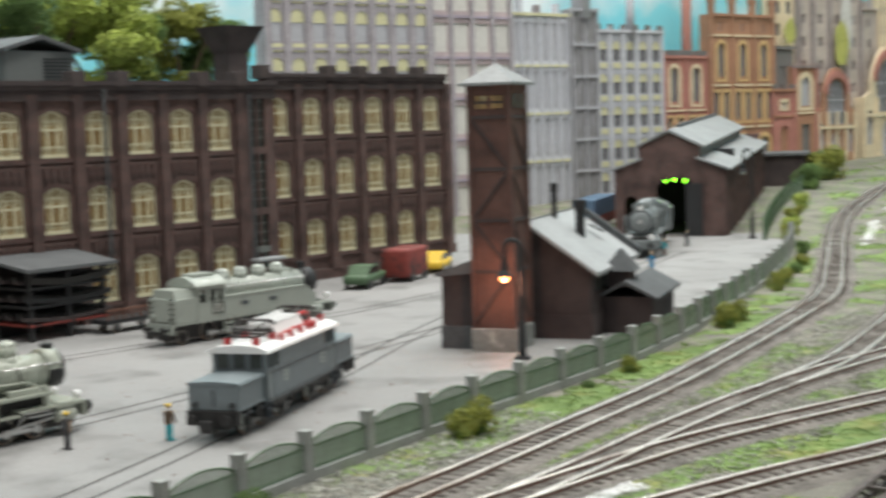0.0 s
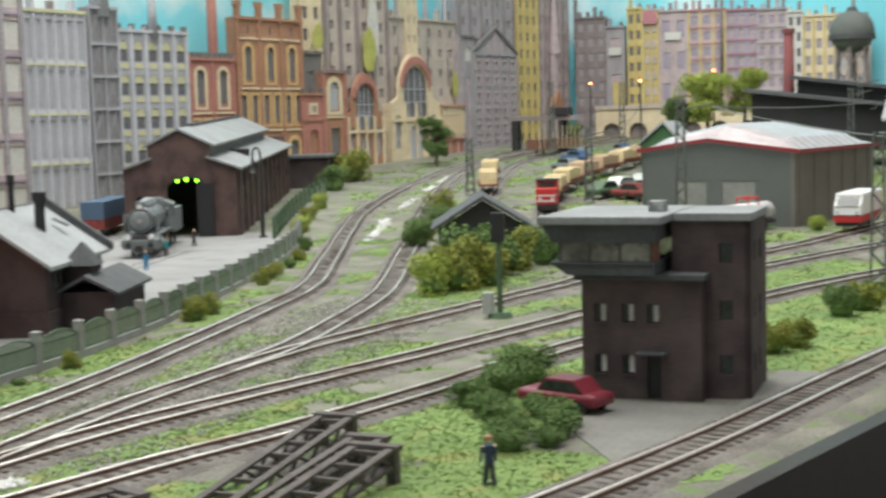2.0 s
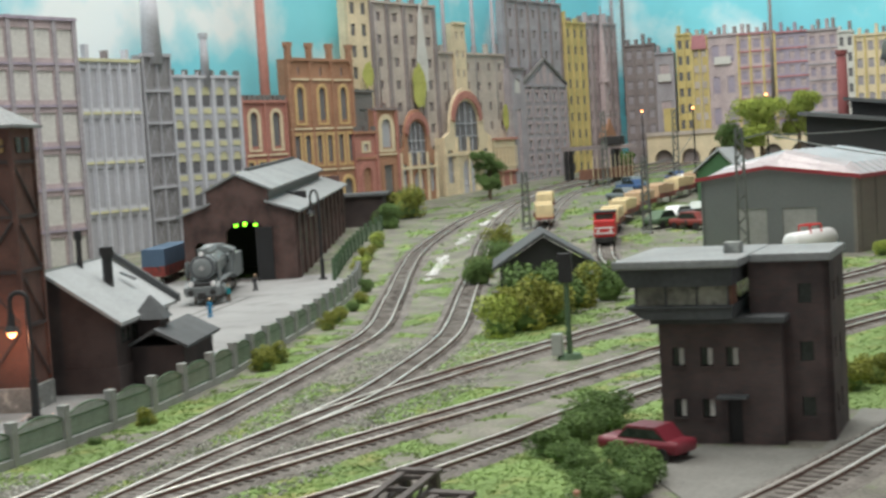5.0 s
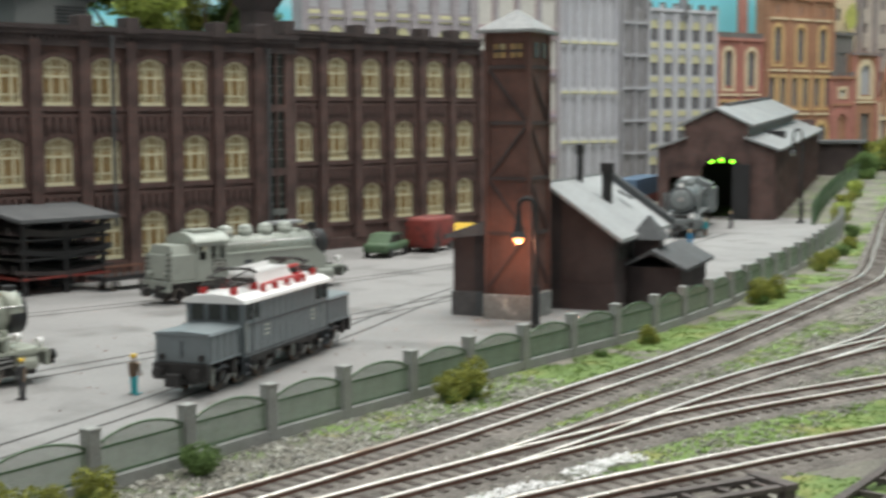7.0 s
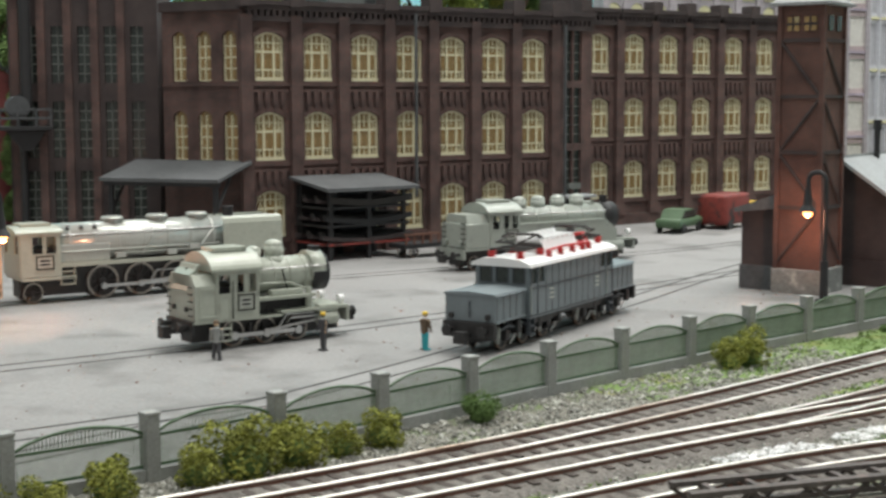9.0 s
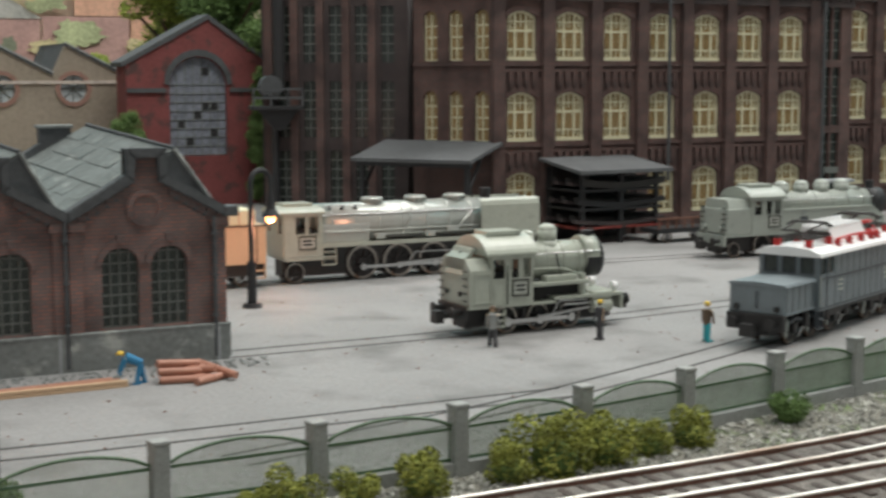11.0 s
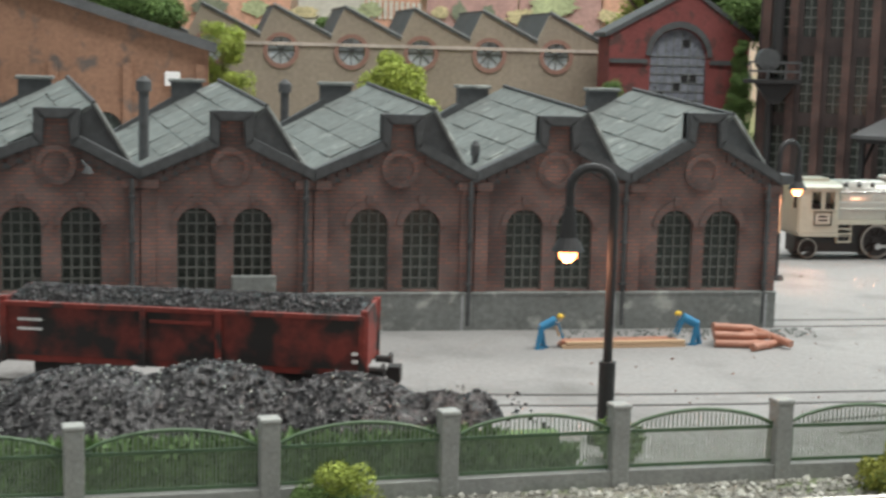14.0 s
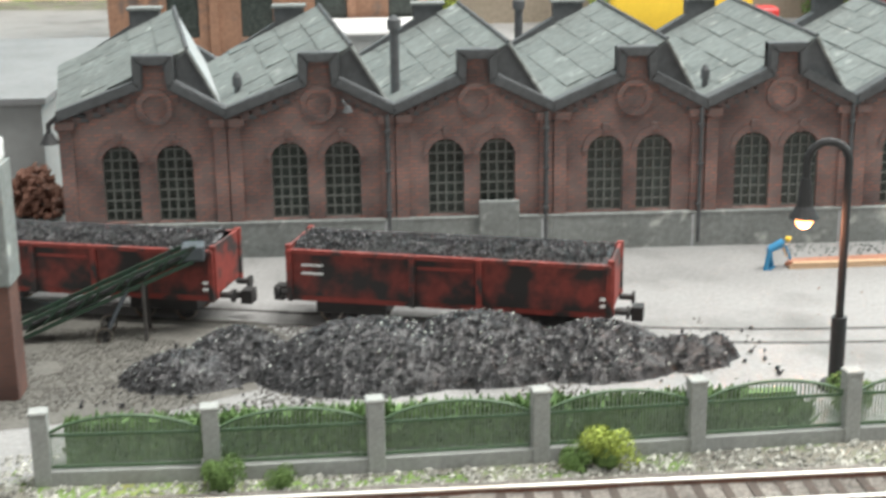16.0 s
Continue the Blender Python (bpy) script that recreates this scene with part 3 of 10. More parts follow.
    la = part("wall_lantern_arm", bent(bmesh.new(), [(-27.9, 0.0, 6.6), (-27.9, -0.5, 6.65), (-27.7, -0.6, 6.4)], 0.06, 6), "coping", w)
    part("lantern_shade", tube(bmesh.new(), (-27.7, -0.6, 6.2), (-27.7, -0.6, 6.45), 0.22, 0.1, 10), "coping", la)
    return w


workshop()


# ---- factory ----
def factory():
    f = thing("factory", 30.6, 33, 0, 0, "dark red-brick factory of three storeys with lit cream windows", "building")
    P, N = 4.03, 14
    H = 18.6

    def openings(x):
        return [arch(x, 1.5, 2.35, 3.4, 0.45), arch(x, 7.1, 2.35, 3.5, 0.45), arch(x, 12.85, 2.35, 3.5, 0.45)]
    bay = mesh_of(pierced([(-P / 2, 0), (P / 2, 0), (P / 2, H), (-P / 2, H)], openings(0), 0, 0.5), "fbrick")
    pil = bmesh.new()
    box(pil, -P / 2 - 0.45, -P / 2 + 0.45, -0.42, 0.02, 0, H - 1.0)
    box(pil, -P / 2 - 0.6, -P / 2 + 0.6, -0.55, 0.02, 0, 1.0)
    pil = mesh_of(pil, "fbrick")
    sill = mesh_of(B(-P / 2, P / 2, -0.2, 0.02, -0.12, 0.14), "fbrick")
    course = mesh_of(B(-P / 2, P / 2, -0.14, 0.02, 0.75, 0.95), "fbrick")
    corbel = bmesh.new()
    prism(corbel, [(-0.17, 0.75), (0.17, 0.75), (0.17, -0.1), (0.1, -0.18), (0.1, -0.45), (-0.1, -0.45), (-0.1, -0.18), (-0.17, -0.1)], "y", -0.22, 0.02)
    corbel = mesh_of(corbel, "fbrick")
    hood = bmesh.new()
    for z in (0,):
        h = 3.5
        o, k = arch(0, z, 2.95, h + 0.42, 0.62, 8), arch(0, z, 2.4, h + 0.03, 0.46, 8)
        for i in range(2, 10):
            prism(hood, [o[i], o[i + 1], k[i + 1], k[i]], "y", -0.1, 0.02)
    hood = mesh_of(weld(hood), "fbrick")
    top = bmesh.new()
    box(top, -P / 2, P / 2, -0.35, 0.6, H - 1.5, H - 1.1)
    for i in range(8):
        box(top, -P / 2 + 0.25 * 2 * i + 0.1, -P / 2 + 0.5 * i + 0.33, -0.45, 0.0, H - 1.1, H - 0.7)
    box(top, -P / 2, P / 2, -0.5, 0.6, H - 0.7, H - 0.35)
    box(top, -P / 2, P / 2, -0.62, 0.7, H - 0.35, H)
    top = mesh_of(top, "dbrick")
    turret = mesh_of(B(-P / 2 - 0.6, -P / 2 + 0.6, -0.7, 0.7, H - 0.5, H + 0.75, bevel=0.08), "dbrick")
    panes, frames_ = [], []
    for h in (3.4, 3.5):
        panes.append(mesh_of(prism(bmesh.new(), arch(0, 0, 2.35, h, 0.45), "y", 0.34, 0.37), "litglass"))
        b = bmesh.new()
        o, k = arch(0, 0, 2.35, h, 0.45), arch(0, 0.14, 2.05, h - 0.3, 0.4)
        for i in range(len(o)):
            j = (i + 1) % len(o)
            prism(b, [o[i], o[j], k[j], k[i]], "y", 0.2, 0.32)
        for x in (-0.45, 0.45):
            box(b, x - 0.085, x + 0.085, 0.19, 0.3, 0.1, h - 0.1)
        box(b, -1.25, 1.25, 0.08, 0.32, -0.02, 0.26)
        for x in (-0.8, 0.0, 0.8):
            box(b, x - 0.045, x + 0.045, 0.21, 0.29, 2.1 if x else 2.35, h - 0.2)
            box(b, x - 0.035, x + 0.035, 0.21, 0.29, 0.2, 0.8)
        for z in (0.8, 2.1, 2.75):
            t = 0.08 if z == 2.1 else 0.05
            box(b, -1.1, 1.1, 0.2, 0.3, z - t, z + t)
        frames_.append(mesh_of(b, "cream"))
    for k in range(N):
        x = (k + 0.52) * P
        dy, dz = 0.0, 0.0
        if k > 7:
            x, dy, dz = 38.4 + (k - 8) * 4.23, 6.0, 0.95
        if k == 7:
            # stair bay: tall narrow lights, set a little forward
            st = pierced([(-P / 2, 0), (P / 2, 0), (P / 2, H), (-P / 2, H)], [[(-0.9, z), (-0.1, z), (-0.1, z + 4.6), (-0.9, z + 4.6)] for z in (2.6, 7.8, 13.0)] + [[(0.1, z), (0.9, z), (0.9, z + 4.6), (0.1, z + 4.6)] for z in (2.6, 7.8, 13.0)], -0.1, 0.4)
            part("stair_wall", st, "fbrick", f, at=(x, 0, 0))
            for z in (2.6, 7.8, 13.0):
                for xx in (-0.5, 0.5):
                    wdw = part("stair_window", B(-0.4, 0.4, 0.2, 0.23, z, z + 4.6), "darkglass", f, at=(x + xx, 0, 0))
                    fr = bmesh.new()
                    for i in range(1, 6):
                        box(fr, -0.4, 0.4, 0.12, 0.19, z + i * 0.77 - 0.04, z + i * 0.77 + 0.04)
                    part("glazing_grid", fr, "iron", wdw)
            part("door_canopy", B(-1.6, 1.6, -1.3, 0, 3.3, 3.55, bevel=0.05), "felt", f, at=(x, -0.1, 0))
            sgn = B(-0.7, 0.7, -0.3, -0.12, 4.0, 4.5)
            part("wall_lamp", sgn, "iron", f, at=(x, -0.1, 0))
        else:
            part("wall_bay", bay, None, f, at=(x, dy, dz))
            for z in (1.25, 6.85, 12.6):
                part("sill_course", sill, None, f, at=(x, dy, z + dz))
            for z in (5.55, 11.3):
                part("string_course", course, None, f, at=(x, dy, z + dz))
                for i in range(4):
                    part("corbel", corbel, None, f, at=(x - 0.95 + 0.63 * i, dy, z + dz))
            for z, i in ((1.5, 0), (7.1, 1), (12.85, 1)):
                win = part("window", panes[i], None, f, at=(x, dy, z + dz))
                part("window_frame", frames_[i], None, win)
                part("window_hood", hood, None, win, at=(0, 0, -0.1 if i == 0 else 0))
        part("pilaster", pil, None, f, at=(x, dy, dz))
        part("cornice", top, None, f, at=(x, dy, dz))
        if k in (0, 1, 3, 4, 6, 7, 8, 10, 11, 12, 13):
            part("parapet_turret", turret, None, f, at=(x, dy, dz))
    part("pilaster", pil, None, f, at=(38.4 + 6 * 4.23, 6, 0.95))
    part("footing", B(33, 61.6, 5.6, 6.4, -0.2, 1.0), "fbrick", f)
    part("return_wall", B(32.2, 32.7, 0.3, 6.5, 0, H), "fbrick", f)
    X1 = 61.7
    part("roof", B(0.2, X1, 6.6, 26, H - 1.2, H - 0.6), "darkfelt", f)
    part("roof", B(0.2, 32.6, 0.6, 6.7, H - 1.2, H - 0.6), "darkfelt", f)
    part("side_wall", B(X1 - 0.5, X1, 6.5, 26, 0, H + 0.9), "fbrick", f)
    part("back_wall", B(0.2, X1, 25.5, 26, 0, H), "fbrick", f)
    # angled end wall with narrow windows
    a = Vector((0.0, 0.0))
    e = Vector((-3.3, 6.6))
    L = (e - a).length
    ang = math.degrees(math.atan2(-(e - a).y, -(e - a).x))
    holes = []
    cols = [L * 0.21, L * 0.52, L * 0.83]
    for x in cols:
        holes += [arch(x, 7.1, 1.25, 3.6, 0.4), arch(x, 12.85, 1.25, 3.6, 0.4)]
    part("end_wall", pierced([(0, 0), (L, 0), (L, H), (0, H)], holes, 0, 0.5), "fbrick", f, at=(e.x, e.y, 0, 0, 0, ang))
    tb = bmesh.new()
    box(tb, 0, L, -0.4, 0.6, H - 0.7, H)
    for z in (6.85, 12.6):
        part("end_course", B(0, L, -0.15, 0.02, z - 0.12, z + 0.12), "fbrick", f, at=(e.x, e.y, 0, 0, 0, ang))
    part("end_cornice", tb, "dbrick", f, at=(e.x, e.y, 0, 0, 0, ang))
    for x in cols:
        for z in (7.1, 12.85):
            win = part("end_window", prism(bmesh.new(), arch(0, 0, 1.25, 3.6, 0.4), "y", 0.3, 0.33), "litglass", f, at=(e.x + math.cos(radians(ang)) * x, e.y + math.sin(radians(ang)) * x, z, 0, 0, ang))
            b = bmesh.new()
            for xx in (-0.55, 0, 0.55):
                box(b, xx - 0.06, xx + 0.06, 0.2, 0.29, 0, 3.3)
            for zz in (0.06, 0.9, 1.7, 2.5):
                box(b, -0.6, 0.6, 0.2, 0.29, zz - 0.05, zz + 0.05)
            part("window_frame", b, "cream", win)
    return f


factory()
# the taller wing beside the factory, with dark narrow windows
wing = thing("factory_wing", 18.2, 47.0, 0, -29, "tall dark brick wing of the factory with small panes", "building")
hs = []
for i in range(5):
    for z in (2.0, 7.2, 12.8):
        hs.append([(1.2 + i * 1.95, z), (2.15 + i * 1.95, z), (2.15 + i * 1.95, z + 4.2), (1.2 + i * 1.95, z + 4.2)])
part("wall", pierced([(0, 0), (11, 0), (11, 24), (0, 24)], hs, 0, 0.5), "dbrick", wing)
part("side_wall", B(0, 0.5, 0.5, 12, 0, 24), "dbrick", wing)
part("side_wall", B(10.5, 11, 0.5, 12, 0, 24), "dbrick", wing)
part("roof", B(0, 11, 0, 12, 24, 24.4), "darkfelt", wing)
for i in range(5):
    part("pier", B(0.2 + i * 1.95, 0.8 + i * 1.95, -0.3, 0, 0, 23.5), "fbrick", wing)
    for z in (2.0, 7.2, 12.8):
        wdw = part("window", B(1.2 + i * 1.95, 2.15 + i * 1.95, 0.3, 0.33, z, z + 4.2), "darkglass", wing)
        b = bmesh.new()
        for j in range(1, 6):
            box(b, 1.2 + i * 1.95, 2.15 + i * 1.95, 0.2, 0.28, z + j * 0.7 - 0.05, z + j * 0.7 + 0.05)
        box(b, 1.63 + i * 1.95, 1.73 + i * 1.95, 0.2, 0.28, z, z + 4.2)
        part("glazing_grid", b, "iron", wdw)


rig = thing("dust_extractor", 18.9, 45.2, 0, -8, "dark iron dust pipe with a railed platform on the factory wing", "pipework")
part("riser", tube(bmesh.new(), (0, 0, 10.6), (0, 0, 24.5), 0.42, n=12), "dark", rig)
part("second_riser", tube(bmesh.new(), (-0.2, 0.7, 2.0), (-0.2, 0.7, 12.0), 0.28, n=10), "dark", rig)
part("platform", B(-2.2, 1.7, -0.8, 1.0, 9.3, 9.6, bevel=0.05), "dark", rig)
part("fan_housing", tube(bmesh.new(), (-0.7, -0.5, 11.0), (-0.7, 0.5, 11.0), 0.85, n=16), "coping", rig)
for x in (-2.1, -0.8, 0.5, 1.6):
    part("rail_post", B(x - 0.06, x + 0.06, -0.78, -0.68, 9.6, 10.9), "coping", rig)
for z in (10.2, 10.85):
    part("hand_rail", B(-2.2, 1.7, -0.78, -0.68, z - 0.08, z + 0.08), "coping", rig)
part("bracket", prism(bmesh.new(), [(-1.6, 9.3), (1.4, 9.3), (0.3, 7.8), (-0.4, 7.8)], "y", -0.2, 0.2), "dark", rig)


# ---- city facades along the backdrop ----
def turned(bm):
    # swaps x and y, to turn a wall towards -x
    for v in bm.verts:
        v.co.x, v.co.y = v.co.y, v.co.x
    return bm


def tone(name, c, vary=0.2, **k):
    return mat(name, c, 0.85, vary=vary, big=0.25, fine=2.5, bump=0.1, **k)


C_GREY, C_GREY2 = tone("city_grey_stone", (0.41, 0.415, 0.45)), tone("city_pale_stone", (0.53, 0.54, 0.585))
C_RED, C_ORANGE, C_BROWN = tone("city_red_brick", (0.42, 0.19, 0.155), 0.3), tone("city_orange_brick", (0.37, 0.2, 0.125), 0.3), tone("city_brown_plaster", (0.47, 0.41, 0.365), 0.35)
C_CREAM, C_YELLOW, C_PINK, C_DARK = tone("city_cream_plaster", (0.68, 0.575, 0.4), 0.25), tone("city_yellow_plaster", (0.56, 0.45, 0.19), 0.25), tone("city_pink_plaster", (0.45, 0.37, 0.38), 0.35), tone("city_dark_plaster", (0.25, 0.215, 0.215), 0.35)
C_PANE, C_GLASS, C_AMBER = tone("city_yellow_pane", (0.6, 0.58, 0.36)), tone("city_grey_pane", (0.15, 0.15, 0.16), 0.4), tone("city_amber_surround", (0.6, 0.42, 0.2))
C_PURPLE, C_SLATE, C_IVY = tone("city_mauve_stone", (0.35, 0.325, 0.35), 0.3), tone("city_dark_slate", (0.17, 0.165, 0.16), 0.3), tone("painted_ivy_green", (0.42, 0.43, 0.12), 0.4)
C_LILAC, C_ROSE, C_PALE, C_GRID = tone("city_lilac_plaster", (0.34, 0.3, 0.37), 0.3), tone("city_rose_stripe", (0.45, 0.2, 0.22), 0.3), tone("city_white_plaster", (0.6, 0.59, 0.56), 0.2), tone("city_lattice_grey", (0.27, 0.265, 0.275), 0.25)

BACK = Vector((175, -22)).normalized()
BACK_RZ = math.degrees(math.atan2(-22, 175))


def on_back(u, off=3.4):
    p = Vector((150, 78)) + BACK * u + Vector((BACK.y, -BACK.x)) * off
    return p.x, p.y


PLATES = {}


def plate_mesh(kind, w, h, m, hollow=0.0, y0=-0.14, y1=0.06):
    """Arched or square plate about x = 0 with its sill at 0; hollow: the width of the border that is left."""
    key = (kind, round(w, 2), round(h, 2), m.name, round(hollow, 2), y0)
    if key not in PLATES:
        def outline(w_, h_, z):
            return arch(0, z, w_, h_, w_ * 0.47, 6) if kind == "arch" else [(-w_ / 2, z), (w_ / 2, z), (w_ / 2, z + h_), (-w_ / 2, z + h_)]
        if hollow:
            b = bmesh.new()
            o, k = outline(w, h, 0), outline(w - 2 * hollow, h - 1.6 * hollow, hollow * 0.6)
            for i in range(len(o)):
                j = (i + 1) % len(o)
                prism(b, [o[i], o[j], k[j], k[i]], "y", y0, y1)
        else:
            b = prism(bmesh.new(), outline(w, h, 0), "y", y0, y1)
        PLATES[key] = mesh_of(b, m)
    return PLATES[key]


def row_house(u0, u1, top, wall, label, cols, floors, off=3.4, side="back", pilaster=None, pw=0.5, band=None, cornice=None, battlements=0, chimneys=0, base=0.0, margin=0.0, gable=0.0):
    """One low-relief town house. floors, from the ground up: (share of height, window shape, pane, surround or None, width share, height share)."""
    if side == "back":
        x, y = on_back(u0, off)
        rz = BACK_RZ
    else:
        x, y, rz = 325 + 0.036 * u0 - off, 56 - u0, -88
    width, height = u1 - u0, top - rise(x, y) + 0.5 - base
    h = thing("city_house", x, y, rise(x, y) - 0.5 + base, rz, label, "house", "city houses along the backdrop")
    holes, wins = [], []
    z, total, bw = 0.0, sum(f[0] for f in floors), (width - 2 * margin) / cols
    levels = []
    usable = height - 0.7
    for share, kind, pane, rim, ws, hs in floors:
        fh = usable * share / total
        levels.append(z)
        for i in range(cols):
            cx = margin + (i + 0.5) * bw
            for dx in ((-0.24, 0.24) if kind == "pair" else (0,)):
                w_ = bw * ws * (0.42 if kind == "pair" else 1)
                k = "arch" if kind in ("arch", "lunette") else "square"
                wins.append((cx + dx * bw, z + fh * (1 - hs) * 0.45, w_, fh * hs, k, kind, pane, rim))
        z += fh
    for cx, z0, w_, h_, k, kind, pane, rim in wins:
        q = 0.6 if rim else 1.0
        holes.append([(cx + a * 1.0, b) for a, b in ([(p[0], p[1] + z0 + (h_ * (1 - q) * 0.3)) for p in (arch(0, 0, w_ * q, h_ * q ** 0.5, w_ * q * 0.47, 6) if k == "arch" else [(-w_ * q / 2, 0), (w_ * q / 2, 0), (w_ * q / 2, h_ * q ** 0.5), (-w_ * q / 2, h_ * q ** 0.5)])])])
    outline = [(0, 0), (width, 0), (width, height), (0, height)] if not gable else [(0, 0), (width, 0), (width, height), (width / 2, height + gable), (0, height)]
    part("wall", pierced(outline, holes, 0, 0.3), wall, h)
    part("body", B(0.05, width - 0.05, 0.5, 2.2, 0, height - 0.2), wall, h)
    for cx, z0, w_, h_, k, kind, pane, rim in wins:
        p = part("window", plate_mesh("square", w_ * 1.02, h_ * 1.02, pane, 0, 0.2, 0.26), None, h, at=(cx, 0, z0))
        if rim:
            part("surround", plate_mesh(k, w_, h_, rim, w_ * 0.2), None, p)
        if kind == "lunette":
            part("lunette", plate_mesh("arch", w_ * 0.98, h_ * 0.42, C_PANE, 0, 0.1, 0.18), None, p, at=(0, 0, h_ * 0.58))
            part("panel", plate_mesh("square", w_ * 0.9, h_ * 0.26, C_PANE, 0, -0.1, -0.02), None, p, at=(0, 0, -h_ * 0.34))
    for zz in levels[1:]:
        if band:
            part("string_course", B(0, width, -0.2, 0.02, zz - 0.22, zz + 0.12), band, h)
    part("cornice", B(-0.1, width + 0.1, -0.35, 0.4, height - 0.5, height - 0.08), cornice or band or wall, h)
    if pilaster:
        for i in range(cols + 1):
            xx = min(max(margin + i * bw, pw / 2), width - pw / 2)
            part("pilaster", B(xx - pw / 2, xx + pw / 2, -0.26, 0.02, 0, height + (0.5 if battlements else 0)), pilaster, h)
    for i in range(battlements):
        xx = 0.6 + (width - 1.2) * i / max(1, battlements - 1)
        part("battlement", prism(bmesh.new(), [(xx - 0.5, height - 1.0), (xx + 0.5, height - 1.0), (xx + 0.5, height + 1.6), (xx + 0.8, height + 1.9), (xx + 0.8, height + 2.6), (xx - 0.8, height + 2.6), (xx - 0.8, height + 1.9), (xx - 0.5, height + 1.6)] if width / battlements > 3 else [(xx - 0.3, height - 0.3), (xx + 0.3, height - 0.3), (xx + 0.3, height + 0.8), (xx - 0.3, height + 0.8)], "y", -0.3, 0.5), C_SLATE if width / battlements <= 3 else (cornice or wall), h)
    rnd = random.Random(int(u0 * 10) + 7)
    for i in range(chimneys):
        xx = width * (i + 0.5) / chimneys + rnd.uniform(-0.4, 0.4)
        part("chimney", B(xx - 0.35, xx + 0.35, 0.2, 1.2, height - 0.2, height + 0.8 + 1.6 * rnd.random()), C_DARK if i % 2 else wall, h)
    if gable:
        g = bmesh.new()
        prism(g, [(-0.3, height - 0.1), (width / 2, height + gable + 0.1), (width / 2, height + gable + 0.7), (-0.3, height + 0.5)], "y", -0.4, 0.4)
        prism(g, [(width + 0.3, height - 0.1), (width / 2, height + gable + 0.1), (width / 2, height + gable + 0.7), (width + 0.3, height + 0.5)], "y", -0.4, 0.4)
        part("gable_coping", g, C_SLATE, h)
        for i in (-1, 0, 1):
            p = part("gable_window", plate_mesh("arch", width * 0.09, gable * 0.8 - abs(i) * gable * 0.3, C_PINK, 0, -0.06, 0.02), None, h, at=(width / 2 + i * width * 0.15, 0, height + 0.1))
    return h


def plain(n, pane=C_GLASS, rim=None, ws=0.42, hs=0.55, kind="square"):
    return [(1, kind, pane, rim, ws, hs)] * n


row_house(-46, -17.6, 38, C_PURPLE, "tall grey stone mill with pale arched windows behind the factory", 8, [(1, "lunette", C_GREY, None, 0.6, 0.66)] * 6, off=4.6, pilaster=C_PURPLE, pw=1.0, band=C_PURPLE)
row_house(-17.2, -0.9, 36.2, C_PINK, "pinkish brick mill with tall pale windows", 4, [(1, "square", C_PALE, None, 0.72, 0.7)] * 6, off=3.8, pilaster=C_PURPLE, pw=0.7, band=C_LILAC)
row_house(-0.7, 11.6, 30.6, C_GREY2, "light grey building with vertical ribs and narrow windows", 6, [(1, "square", C_GREY, None, 0.6, 0.8)] * 4, pilaster=C_GREY2, pw=0.35, band=C_PANE, chimneys=3)
corner = row_house(11.8, 17.7, 31.5, C_GRID, "grey corner tower with cross-braced lattice panels", 2, [(1, "square", C_GRID, None, 0.8, 0.86)] * 6, off=3.9, pilaster=C_GREY, pw=0.18, band=C_GREY)
for j in range(6):
    for i in range(2):
        z0 = j * 5.0 + 0.6
        for s in (0, 1):
            part("lattice_bar", tube(bmesh.new(), (0.3 + i * 2.95 + s * 2.3, -0.08, z0), (0.3 + i * 2.95 + (1 - s) * 2.3, -0.08, z0 + 4.6), 0.06, n=4), C_GREY, corner)
row_house(17.9, 34.1, 28.4, C_GREY, "pale grey warehouse with yellow lunettes over dark windows", 5, [(1, "lunette", C_GLASS, None, 0.58, 0.62)] * 5, pilaster=C_GREY2, pw=0.62, cornice=C_GREY2, battlements=6)
row_house(34.2, 45.7, 24.4, C_RED, "low red house with tall yellow window surrounds", 2, [(1.1, "pair", C_GLASS, C_AMBER, 0.9, 0.8), (0.9, "pair", C_GLASS, C_AMBER, 0.9, 0.75), (1.3, "arch", C_GLASS, C_CREAM, 0.56, 0.86)], band=C_CREAM, cornice=C_RED, battlements=9, pilaster=C_RED, pw=0.5)
row_house(46.2, 64.6, 31.6, C_ORANGE, "orange-red brick house with arched yellow windows and battlements", 3, [(1.1, "arch", C_GLASS, C_AMBER, 0.66, 0.8), (0.85, "pair", C_GLASS, C_AMBER, 0.95, 0.82), (1.0, "arch", C_GLASS, C_AMBER, 0.5, 0.85), (0.35, "square", C_DARK, None, 0.1, 0.5)], off=3.7, band=C_CREAM, cornice=C_ORANGE, battlements=4, pilaster=C_ORANGE, pw=0.7)
row_house(64.8, 71.4, 26.2, C_SLATE, "narrow dark grey house wall with ivy above it", 1, plain(3, C_SLATE, None, 0.3, 0.3), off=3.0)
row_house(63.4, 70.0, 18.6, C_RED, "small orange-red gate house with a tall arched door", 1, [(2.2, "arch", C_ORANGE, C_RED, 0.66, 0.86), (0.9, "square", C_PALE, C_CREAM, 0.4, 0.5)], off=4.2, band=C_ORANGE, battlements=3)
row_house(69.6, 77.2, 22.8, C_ORANGE, "tall orange brick wing with one arched window", 1, [(1.6, "square", C_SLATE, C_ORANGE, 0.6, 0.8), (1.2, "arch", C_GREY, C_CREAM, 0.66, 0.9)], off=4.2, band=C_CREAM, cornice=C_DARK, pilaster=C_RED, pw=0.8)
row_house(66.5, 73.2, 44, C_CREAM, "slim beige tower house on the skyline", 2, plain(10), off=2.0)
